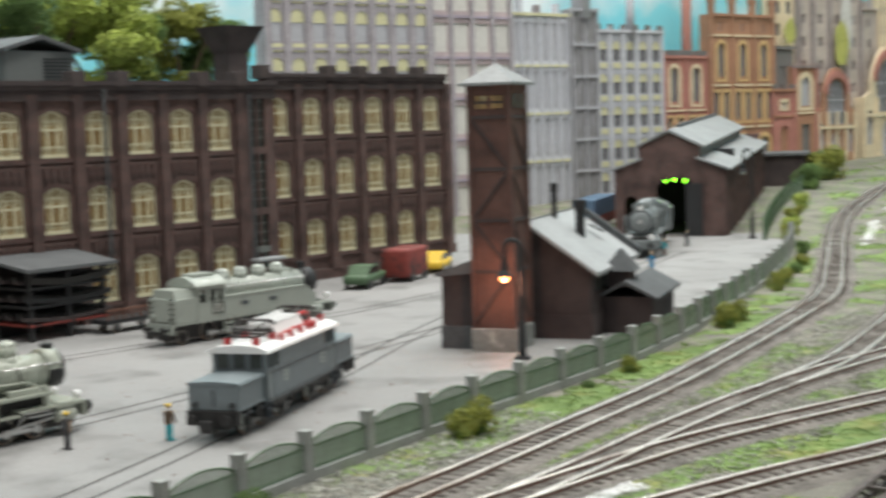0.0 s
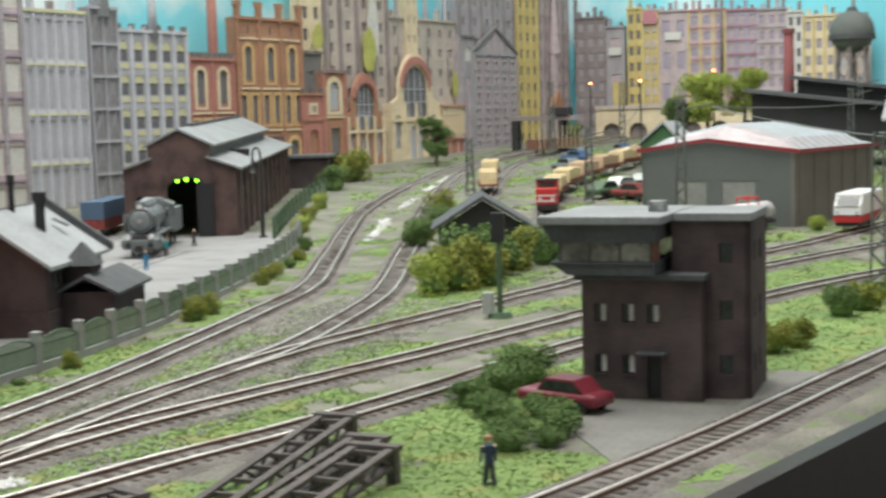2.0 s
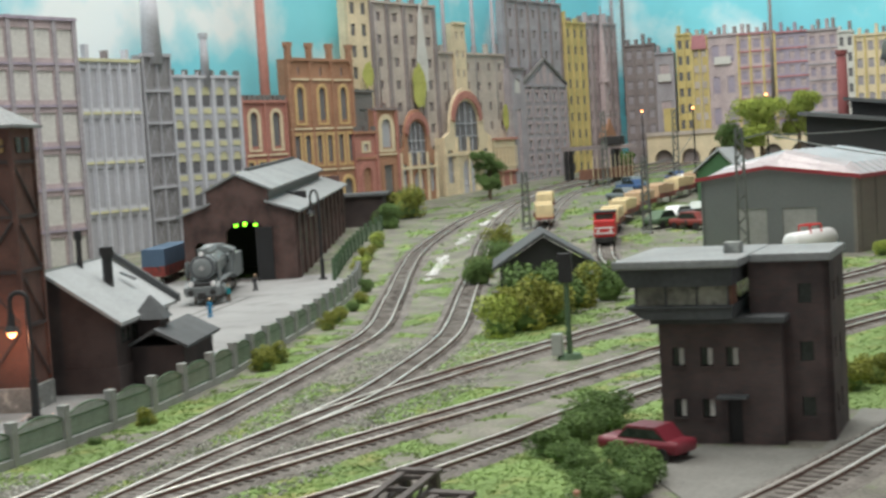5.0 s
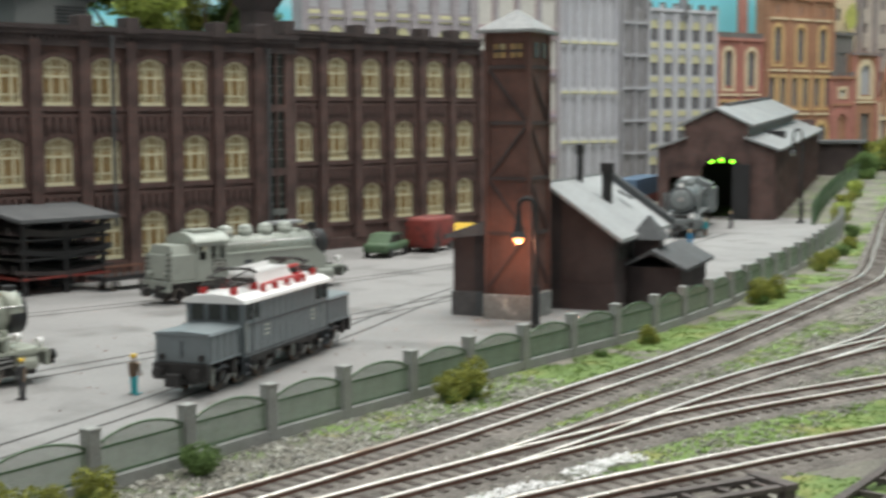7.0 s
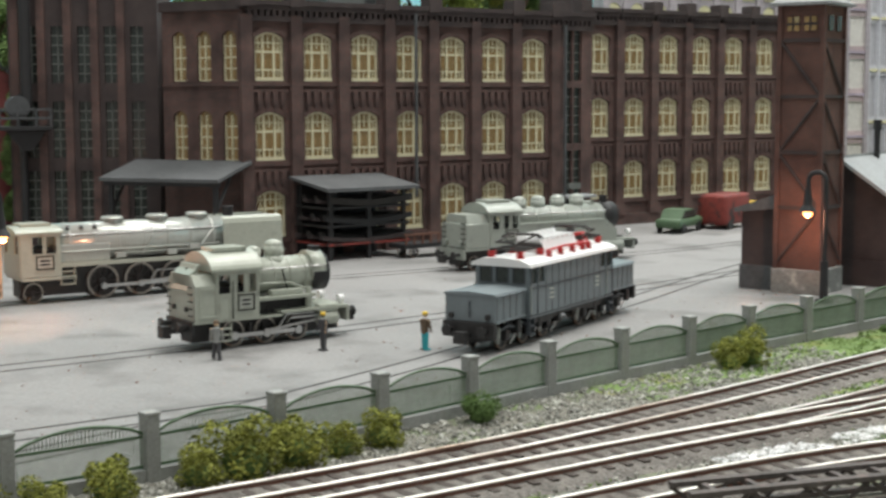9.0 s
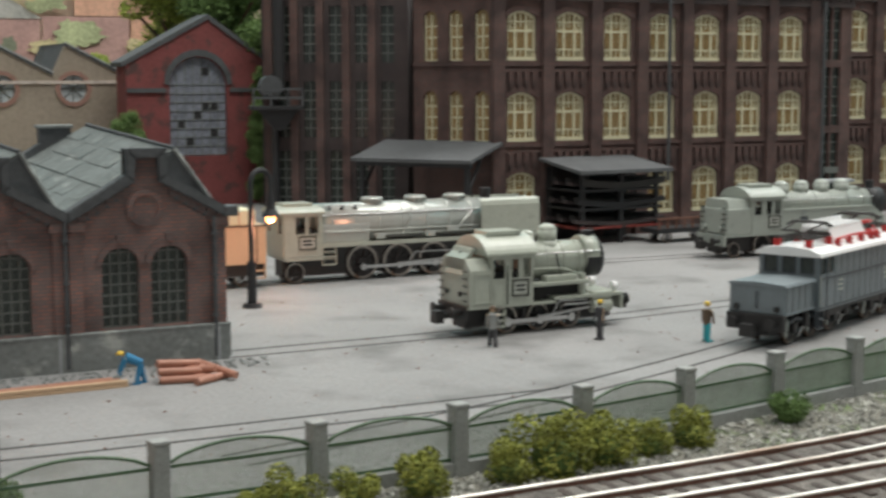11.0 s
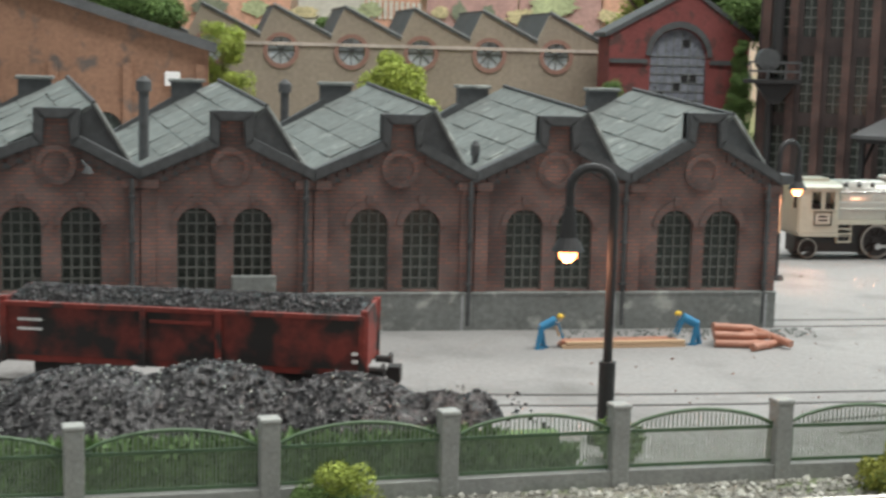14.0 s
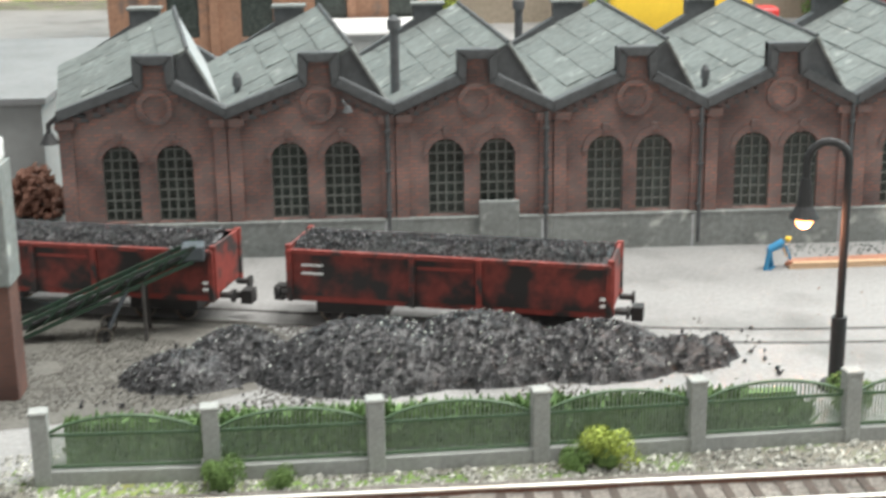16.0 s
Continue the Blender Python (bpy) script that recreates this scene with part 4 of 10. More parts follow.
row_house(73.4, 95.4, 43, C_BROWN, "tall taupe tenement with blind gables", 4, plain(9, C_DARK, None, 0.3, 0.4), off=2.0, chimneys=5, pilaster=C_DARK, pw=1.1)
row_house(95.8, 121.4, 34, C_BROWN, "brown tenement with small windows behind the halls", 6, plain(7, C_DARK, None, 0.28, 0.4), off=2.0, chimneys=6)
row_house(101, 105.4, 40, C_CREAM, "slim cream tower over the brown tenement", 2, plain(9, C_BROWN, None, 0.4, 0.4), off=2.6)
row_house(112, 121.4, 16.2, C_CREAM, "low cream wing with a red base", 3, [(0.9, "square", C_RED, None, 0.96, 0.9), (1.5, "pair", C_AMBER, C_CREAM, 0.8, 0.7)], off=4.0, band=C_RED)
row_house(122.2, 147.2, 46, C_PURPLE, "high grey-mauve tenement with chimneys", 5, plain(9, C_DARK, None, 0.26, 0.4), off=2.2, chimneys=7, pilaster=C_DARK, pw=0.7)
row_house(120.6, 125.6, 31, C_PURPLE, "mauve clock tower with a pale dial", 1, [(3, "square", C_PINK, None, 0.3, 0.8), (1, "arch", C_PALE, None, 0.5, 0.5)], off=4.0, cornice=C_SLATE)
row_house(125.8, 145.2, 27.4, C_PURPLE, "gabled grey-mauve warehouse with rows of windows", 5, [(1, "square", C_GREY, C_PINK, 0.66, 0.72)] * 6, off=3.7, gable=5.2, pilaster=C_PURPLE, pw=0.5)
row_house(147.4, 157.2, 42, C_YELLOW, "yellow tenement with grey windows", 3, plain(9, C_GLASS, None, 0.36, 0.5), off=3.0, chimneys=4, pilaster=C_YELLOW, pw=0.5)
row_house(157.4, 173, 42.4, C_PINK, "pinkish grey tenement with tall chimneys", 5, plain(9, C_DARK, None, 0.3, 0.5), off=3.0, chimneys=6, pilaster=C_DARK, pw=0.4)
spire = thing("church_spire", *on_back(163.4, 4.2), 4, BACK_RZ, "slim pink church spire before the tenements", "spire")
part("shaft", B(-1.0, 1.0, -0.6, 0.6, 0, 24), C_PINK, spire)
part("needle", tube(bmesh.new(), (0, 0, 24), (0, 0, 42), 1.3, 0.1, 8), C_PINK, spire)
part("porch_roof", prism(bmesh.new(), [(-3.2, 11), (3.2, 11), (0, 15.5)], "y", -1.0, 0.6), C_ORANGE, spire)
for a, b, z, wall, pane, cols, n, label, band, pil in [
        (4.3, 12.0, 37.0, C_DARK, C_PURPLE, 3, 8, "dark brown tenement with many chimneys", None, C_DARK), (12.0, 16.6, 34.5, C_PURPLE, C_PINK, 1, 3, "grey side wall of a tenement with painted signs", None, None),
        (17.3, 21.0, 38.6, C_YELLOW, C_GLASS, 2, 8, "yellow narrow tenement house", None, C_YELLOW), (21.0, 25.0, 38.0, C_BROWN, C_YELLOW, 2, 8, "brown tenement with yellow bays and a red roof", None, C_YELLOW),
        (25.0, 32.0, 37.6, C_PINK, C_LILAC, 2, 4, "pinkish grey side wall with pale signs", None, None), (32.0, 41.0, 37.4, C_PINK, C_LILAC, 3, 8, "rose brick tenement with yellow window bays", C_ROSE, C_YELLOW),
        (41.0, 48.2, 37.0, C_LILAC, C_PINK, 3, 9, "lilac tenement with rose stripes", C_ROSE, None), (48.2, 55.0, 36.8, C_PINK, C_LILAC, 3, 8, "pinkish tenement house with striped floors", C_PURPLE, None),
        (55.0, 58.6, 36.0, C_PALE, C_GLASS, 2, 8, "narrow white tenement house", None, None), (58.6, 66.0, 34.8, C_CREAM, C_PURPLE, 3, 7, "beige tenement with yellow bays", None, C_YELLOW),
        (66.0, 73.6, 33.6, C_BROWN, C_GREY, 3, 7, "taupe tenement behind the water tower", None, None), (77.0, 84.5, 33.4, C_GREY2, C_PURPLE, 3, 6, "pale grey tenement house with a flat top", None, C_PALE),
        (84.5, 91.2, 31.6, C_PINK, C_ROSE, 3, 5, "pink-brown tenement house on the skyline", C_PURPLE, None), (91.2, 106, 32.6, C_GREY2, C_GREY, 5, 6, "long pale grey tenement row", None, None), (106, 126, 33, C_CREAM, C_GLASS, 6, 6, "long beige tenement row with grey windows", None, None)]:
    row_house(a, b, z, wall, label, cols, plain(n, pane, None, 0.5, 0.55), side="right", band=band, pilaster=pil, pw=0.45, chimneys=max(2, int((b - a) / 1.6)))


def flat_patch(name, u, z, pts, m, label, off, side="back"):
    """Painted patch on the flats: an outline in x, z round its place."""
    if side == "back":
        x, y = on_back(u, off)
        rz = BACK_RZ
    else:
        x, y, rz = 325 + 0.036 * u - off, 56 - u, -88
    ob = part(name, prism(bmesh.new(), pts, "y", -0.08, 0.0), m, None, at=(x, y, z, 0, 0, rz))
    tagged(ob, label, "painting", kind="structure")


def ragged(w, h, seed, n=16):
    rnd = random.Random(seed)
    return [(w * math.cos(6.283 * i / n) * (0.7 + 0.45 * rnd.random()), h * math.sin(6.283 * i / n) * (0.7 + 0.45 * rnd.random())) for i in range(n)]


flat_patch("painted_ivy", 70.2, 29, ragged(1.8, 2.6, 4), C_IVY, "yellow-green ivy painted on a house wall", 3.3)
flat_patch("painted_ivy", 87.4, 27, ragged(2.6, 4.6, 9), C_IVY, "yellow-green ivy painted on the taupe house", 2.9)
flat_patch("painted_ivy", 119.6, 20.5, ragged(1.5, 2.8, 12), C_IVY, "green ivy painted behind the low wing", 2.7)
flat_patch("painted_gable", 89.2, 26, [(-1.8, 0), (1.8, 0), (1.9, 6), (1.2, 10), (0.8, 15), (0.2, 17.5), (-0.6, 15), (-1.2, 10), (-1.9, 6)], C_PALE, "white pointed gable painted on the taupe house", 2.6)
flat_patch("painted_sign", 14.3, 27.5, [(-1.6, 0), (1.6, 0), (1.6, 1.8), (-1.6, 1.8)], C_PALE, "pale painted sign on a side wall", 3.9, "right")
flat_patch("painted_sign", 15.2, 14.5, [(-1.5, 0), (1.5, 0), (1.5, 6.5), (-1.5, 6.5)], C_YELLOW, "yellow painted sign on a side wall", 3.9, "right")
flat_patch("painted_sign", 28.5, 30.5, [(-2.0, 0), (2.0, 0), (2.0, 1.8), (-2.0, 1.8)], C_PALE, "pale painted sign high on a side wall", 3.9, "right")
flat_patch("painted_roof", 23.0, 34.5, [(-1.9, 0), (1.9, 0), (1.6, 3.2), (-1.6, 3.2)], C_ROSE, "red painted mansard roof", 4.0, "right")
flat_patch("painted_ivy", 90.5, 32.5, ragged(2.6, 2.6, 21), C_IVY, "yellow-green painted tree on the skyline", 3.9, "right")


# market halls with great arched windows
def market_hall(u0, u1, top, wallmat, label):
    x, y = on_back(u0, 4.2)
    h = thing("market_hall", x, y, rise(x, y) - 0.5, BACK_RZ, label, "hall")
    w, t = u1 - u0, top - rise(x, y) + 0.5
    mid = w / 2
    outline = [(0, 0), (w, 0), (w, t * 0.55), (w * 0.86, t * 0.6)] + [(mid + w * 0.36 * math.cos(a), t * 0.6 + t * 0.4 * math.sin(a)) for a in [math.pi * i / 14 for i in range(15)]] + [(w * 0.14, t * 0.6), (0, t * 0.55)]
    win = arch(mid, t * 0.42, w * 0.5, t * 0.46, w * 0.25, 10)
    door = arch(mid, 0.3, w * 0.26, t * 0.34, w * 0.13, 8)
    side = [arch(mid + s * w * 0.37, t * 0.14, w * 0.12, t * 0.3, w * 0.05, 5) for s in (-1, 1)]
    part("wall", pierced(outline, [win, door] + side, 0, 0.6), wallmat, h)
    part("body", B(0.2, w - 0.2, 0.8, 3, 0, t * 0.55), wallmat, h)
    for o, n_ in ((win, "great_window"), (door, "door"), (side[0], "side_window"), (side[1], "side_window")):
        p = part(n_, prism(bmesh.new(), o, "y", 0.4, 0.5), C_GLASS if n_ != "door" else C_GREY2, h)
        b = bmesh.new()
        cx = sum(q[0] for q in o) / len(o)
        z0, z1 = o[0][1], max(q[1] for q in o)
        hw = abs(o[1][0] - o[0][0]) / 2
        for i in (-1, 0, 1):
            box(b, cx + i * hw * 0.5 - 0.08, cx + i * hw * 0.5 + 0.08, 0.25, 0.38, z0, z1 - (0.1 if i == 0 else hw * 0.16))
        for k in (0.3, 0.55):
            box(b, cx - hw, cx + hw, 0.25, 0.38, z0 + (z1 - z0) * k - 0.08, z0 + (z1 - z0) * k + 0.08)
        part("glazing_grid", b, C_GREY2, p)
    ring = bmesh.new()
    o, k = arch(mid, t * 0.42, w * 0.64, t * 0.55, w * 0.32, 12), arch(mid, t * 0.42, w * 0.52, t * 0.48, w * 0.26, 12)
    for i in range(2, 14):
        prism(ring, [o[i], o[i + 1], k[i + 1], k[i]], "y", -0.3, 0.02)
    part("arch_ring", weld(ring), C_RED, h, "red and cream brick arch")
    b = bmesh.new()
    box(b, -0.1, w + 0.1, -0.25, 0.02, t * 0.38, t * 0.41)
    for i in range(5):
        xx = w * (0.03 + 0.235 * i)
        box(b, xx - 0.35, xx + 0.35, -0.2, 0.02, 0, t * 0.55)
    part("trim", b, C_CREAM, h)


market_hall(77.2, 89.8, 22.4, C_ORANGE, "orange and cream brick market hall with a great arched window")
market_hall(92.6, 110.6, 26.6, C_CREAM, "cream brick hall with a great arched window")


def stack(x, y, z0, z1, r, m, label):
    t = thing("chimney_stack", x, y, z0, 0, label, "chimney")
    part("shaft", tube(bmesh.new(), (0, 0, 0), (0, 0, z1 - z0), r, r * 0.7, 14), m, t, smooth=True)
    part("rim", tube(bmesh.new(), (0, 0, z1 - z0 - 0.8), (0, 0, z1 - z0), r * 0.9, n=14), m, t)


x, y = on_back(41.9, 2.2)
stack(x, y, 1, 60, 1.0, C_RED, "tall slender red-brown factory chimney")
x, y = on_back(15.0, 3.0)
stack(x, y, 30, 45, 1.6, C_GREY2, "pale round ventilation tower")
x, y = on_back(26.4, 3.2)
stack(x, y, 27, 35, 0.8, C_GREY, "short grey roof chimney with a cap")
for u, z1 in ((75.5, 60), (99, 52), (110, 50), (118, 47), (174.4, 62)):
    x, y = on_back(u, 1.6)
    stack(x, y, 20, z1, 0.5, C_PURPLE, "slim grey-mauve spire on the skyline")
for u, z1 in ((4, 75), (40, 52), (70, 48)):
    stack(323, 56 - u, 20, z1, 0.5, C_DARK, "slim dark mast on the skyline")

# painted hillside low on the backdrop, behind the works
bm = prism(bmesh.new(), [(-82, 106), (57, 108), (57, 109), (-82, 107)], "z", 0, 34)
hill = mat("painted_hillside", (0.55, 0.38, 0.28), 0.9, vary=0.3, big=0.06, fine=0.5, bump=0, tint=(0.72, 0.58, 0.46), wear=(0.44, 0.5, 0.24), wear_at=0.52)
solid("painted_backdrop", bm, hill, "painted panel of orange houses and green gardens", "backdrop", "structure")

# flat painted houses, fence and gardens on that panel
P_ORANGE, P_ROSE, P_PALE = tone("painted_orange_brick", (0.66, 0.38, 0.27), 0.35), tone("painted_rose_wall", (0.5, 0.31, 0.28), 0.25), tone("painted_pale_wall", (0.66, 0.63, 0.56), 0.2)
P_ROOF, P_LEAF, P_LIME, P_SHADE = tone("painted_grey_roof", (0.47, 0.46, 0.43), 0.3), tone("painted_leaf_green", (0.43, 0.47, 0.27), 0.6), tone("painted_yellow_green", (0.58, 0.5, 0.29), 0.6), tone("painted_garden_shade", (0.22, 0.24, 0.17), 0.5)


def hill_patch(name, pts, m, label, y=105.86):
    solid(name, prism(bmesh.new(), pts, "y", y, y + 0.04), m, label, "painting", "structure")


def square(x0, x1, z0, z1):
    return [(x0, z0), (x1, z0), (x1, z1), (x0, z1)]


for x0, x1, z0, z1, m_ in ((-46, -30, 8, 22, P_ROSE), (-29, -12.2, 8, 28, P_ORANGE), (-11.4, -4.2, 8, 26, P_PALE), (-4.1, 2.2, 8, 26, P_ORANGE), (3.0, 13.4, 8, 18.2, P_ROSE), (13.6, 23.2, 8, 18.5, P_ROSE), (17.2, 27, 18.6, 28, P_ORANGE), (23.4, 34, 8, 18.6, P_ORANGE)):
    hill_patch("painted_house", square(x0, x1, z0, z1), m_, "flat painted house on the backdrop panel")
for pts in ([(2.4, 18.2), (13.6, 18.2), (9.8, 20.6), (1.0, 20.6)], [(-47, 22), (-29, 22), (-30, 24), (-44, 24)], [(26, 18.7), (36, 18.7), (34, 21.5), (25.4, 21.5)]):
    hill_patch("painted_roof", pts, P_ROOF, "flat painted grey roof on the backdrop panel", 105.78)
for k, (x, z, w, h, m_) in enumerate(((-9.0, 18.6, 2.2, 2.0, P_LEAF), (-5.8, 18.9, 1.7, 2.2, P_LIME), (-16, 15.2, 1.8, 1.4, P_LEAF), (-10.6, 14.9, 2.0, 0.9, P_LIME), (-3.4, 15.4, 1.8, 1.3, P_LEAF), (4.6, 15.3, 1.3, 1.0, P_LIME), (6.6, 15.4, 1.1, 1.6, P_SHADE), (10.0, 15.4, 1.0, 1.3, P_SHADE),
                                     (14.5, 15.0, 3.2, 1.6, P_LIME), (17.6, 16.6, 3.6, 2.3, P_LEAF), (14.0, 20.4, 3.0, 2.2, P_LEAF), (11.6, 21.0, 2.2, 1.4, P_LIME), (24.2, 15.4, 1.8, 1.2, P_LIME), (-21, 15, 2.4, 1.8, P_SHADE), (-35, 15, 4, 3, P_LEAF), (-26, 14.6, 2.4, 1.4, P_LIME))):
    hill_patch("painted_shrub", [(x + a, z + c) for a, c in ragged(w * 0.85, h * 0.72, 40 + k, 34)], m_, "green shrub painted on the backdrop panel", 105.7 - 0.01 * k)
for k in range(22):
    hill_patch("painted_picket", square(-11.3 + 0.63 * k, -10.95 + 0.63 * k, 14.4, 16.9 - 0.03 * k), P_PALE, "pale picket of a painted garden fence", 105.74)
# ---- works behind the workshop ----
tan_ = mat("tan_render", (0.29, 0.245, 0.195), 0.9, vary=0.25, big=0.15, fine=2.5, bump=0.15)
ring_m = tone("brown_ring_brick", (0.26, 0.15, 0.12))
sky_pane = mat("sky_blue_pane", (0.42, 0.47, 0.5), 0.2, vary=0.5, big=0.6, fine=2, bump=0.02)
saw = thing("sawtooth_hall", 0, 78, 0, 0, "tan rendered hall with a sawtooth roofline and round windows", "building")
PT = 6.48
outline = [(-30, 0), (15.6, 0)]
tops = []
for k in range(7):
    x = 15.6 - 0.3 - k * PT
    tops += [(x, 12.0), (x - 5.2, 14.65)]
outline += tops + [(-30, 11.9)]
holes = []
for k in range(7):
    cx = 10.8 - k * PT
    holes.append([(cx + 1.25 * math.cos(a), 10.75 + 1.25 * math.sin(a)) for a in [2 * math.pi * i / 16 for i in range(16)]])
part("front_wall", pierced(outline, holes, 0, 0.5), tan_, saw)
for k in range(7):
    cx = 10.8 - k * PT
    o = [(cx + 1.25 * math.cos(a), 10.75 + 1.25 * math.sin(a)) for a in [2 * math.pi * i / 16 for i in range(16)]]
    wdw = part("round_window", prism(bmesh.new(), o, "y", 0.3, 0.35), sky_pane, saw, "round pale blue-grey window")
    b = bmesh.new()
    for i in range(4):
        a = math.pi * i / 4
        tube(b, (cx - 1.2 * math.cos(a), 0.22, 10.75 - 1.2 * math.sin(a)), (cx + 1.2 * math.cos(a), 0.22, 10.75 + 1.2 * math.sin(a)), 0.06, n=6)
    part("glazing_grid", b, "iron", wdw)
    ring = bmesh.new()
    for i in range(16):
        a, c = 2 * math.pi * i / 16, 2 * math.pi * (i + 1) / 16
        prism(ring, [(cx + r_ * math.cos(q), 10.75 + r_ * math.sin(q)) for q, r_ in ((a, 1.65), (c, 1.65), (c, 1.25), (a, 1.25))], "y", -0.12, 0.02)
    part("brick_ring", ring, ring_m, saw)
    x = 15.3 - k * PT
    rf = prism(bmesh.new(), [(x + 0.1, 11.95), (x - 5.2, 14.66), (x - 5.2, 14.9), (x + 0.1, 12.2)], "y", -0.14, 12)
    part("roof_slope", rf, "darkfelt", saw)
    part("roof_edge", prism(bmesh.new(), [(x + 0.12, 12.2), (x - 5.22, 14.9), (x - 5.22, 15.03), (x + 0.12, 12.33)], "y", -0.22, 0.1), "felt", saw, "pale stone edge of the roof")
    part("steep_face", prism(bmesh.new(), [(x - PT, 12.0), (x - 5.2, 14.66), (x - 5.0, 14.5), (x - PT + 0.3, 12.0)], "y", 0.5, 12), "coping", saw)
bnd = bmesh.new()
box(bnd, -30, 15.6, -0.15, 0.02, 11.2, 11.5)
part("brick_band", bnd, C_BROWN, saw)

red_ = mat("red_render", (0.19, 0.052, 0.05), 0.85, vary=0.25, big=0.3, fine=3, bump=0.1, wear=(0.085, 0.045, 0.042), wear_at=0.52)
hall = thing("gabled_hall", 14.2, 72, 0, 0, "red gabled hall with a tall blue-grey arched window", "building")
win = arch(6.6, 4.6, 5.4, 9.0, 2.6, 12)
part("front_wall", pierced([(0, 0), (13.4, 0), (13.4, 13.2), (7.6, 17.0), (0, 13.2)], [win], 0, 0.6), red_, hall)
part("body", B(0.1, 13.3, 0.9, 4, 0, 13), red_, hall)
rf = bmesh.new()
prism(rf, [(-0.5, 13.1), (7.6, 17.5), (7.6, 17.0), (-0.4, 12.7)], "y", -0.15, 4)
prism(rf, [(13.9, 13.1), (7.6, 17.5), (7.6, 17.0), (13.8, 12.7)], "y", -0.15, 4)
part("roof", rf, "coping", hall)
wdw = part("arched_window", prism(bmesh.new(), win, "y", 0.35, 0.4), mat("blue_grey_panes", (0.22, 0.235, 0.28), 0.3, vary=0.5, big=0.8, fine=3, bump=0.05), hall)
b = bmesh.new()
for i in range(1, 7):
    x = 3.9 + 5.4 * i / 7
    box(b, x - 0.04, x + 0.04, 0.27, 0.33, 4.6, 13.4 - 2.5 * (abs(x - 6.6) / 2.7) ** 2)
for j in range(9):
    box(b, 3.9, 9.3, 0.27, 0.33, 4.7 + j * 0.8 - 0.03, 4.7 + j * 0.8 + 0.03)
part("glazing_grid", b, "plinth", wdw)
# black plates set over a few single panes
for i, j in ((4, 9), (5, 5), (4, 5), (3, 4), (5, 2), (2, 1), (1, 3)):
    part("dark_pane", B(3.95 + 0.771 * i, 4.6 + 0.771 * i, 0.3, 0.345, 4.75 + 0.8 * j, 5.45 + 0.8 * j), "dark", wdw)
b = bmesh.new()
o, k = arch(6.6, 4.6, 6.4, 9.7, 3.1, 12), arch(6.6, 4.6, 5.5, 9.1, 2.65, 12)
for i in range(2, 14):
    prism(b, [o[i], o[i + 1], k[i + 1], k[i]], "y", -0.15, 0.02)
box(b, 0, 3.6, -0.2, 0.02, 10.4, 10.8)
box(b, 9.6, 13.4, -0.2, 0.02, 10.4, 10.8)
part("stone_trim", b, "coping", hall)

orange_ = mat("weathered_orange_brick", (0.26, 0.145, 0.095), 0.85, vary=0.35, big=0.25, fine=3, bump=0.15, wear=(0.12, 0.1, 0.09), wear_at=0.55)
old = thing("old_works", -48, 60, 0, 0, "weathered orange brick works with a dark sloping roof", "building")
hs = [arch(6 + 6 * i, 1.5, 2.6, 4.2, 0.9) for i in range(4)]
part("front_wall", pierced([(0, 0), (26, 0), (26, 10.6), (10, 15.4), (0, 15.4)], hs, 0, 0.5), orange_, old)
for i in range(4):
    part("window", prism(bmesh.new(), hs[i], "y", 0.3, 0.34), "darkglass", old)
part("side_wall", B(25.5, 26, 0.5, 10, 0, 10.4), orange_, old)
rf = prism(bmesh.new(), [(26.6, 10.4), (26.6, 11.2), (10, 16.2), (-0.5, 16.2), (-0.5, 15.4), (10, 15.4)], "y", -0.7, 10)
part("roof", rf, "darkfelt", old)
for i in range(5):
    part("buttress", B(2.6 + 5.6 * i, 3.3 + 5.6 * i, -0.35, 0.0, 0, 9.5), orange_, old)
part("wall_box", B(22.6, 23.8, -0.5, 0, 7.8, 8.9, bevel=0.08), "white", old)

shed_m = mat("pale_grey_render", (0.27, 0.28, 0.28), 0.85, vary=0.12, big=0.2, fine=2, bump=0.1)
side = thing("white_shed", -60, 2, 0, 0, "white rendered shed wall beside the workshop", "building")
part("wall", B(0, 17.5, 8, 8.5, 0, 5.0), shed_m, side)
part("wall", B(17.0, 17.5, 8.5, 30, 0, 5.0), shed_m, side)
part("roof", B(-0.3, 17.8, 7.7, 30, 5.0, 5.3), mat("dusty_grey_felt", (0.19, 0.195, 0.2), 0.85, vary=0.2, big=0.3, fine=4, bump=0.2), side)
low = thing("low_store", -31, 51, 0, 0, "low white flat-roofed store behind the workshop", "building")
part("body", B(0, 8.6, 0, 8, 0, 2.7), shed_m, low)
part("roof", B(-0.3, 8.9, -0.3, 8.3, 2.7, 3.0, bevel=0.05), "white", low)

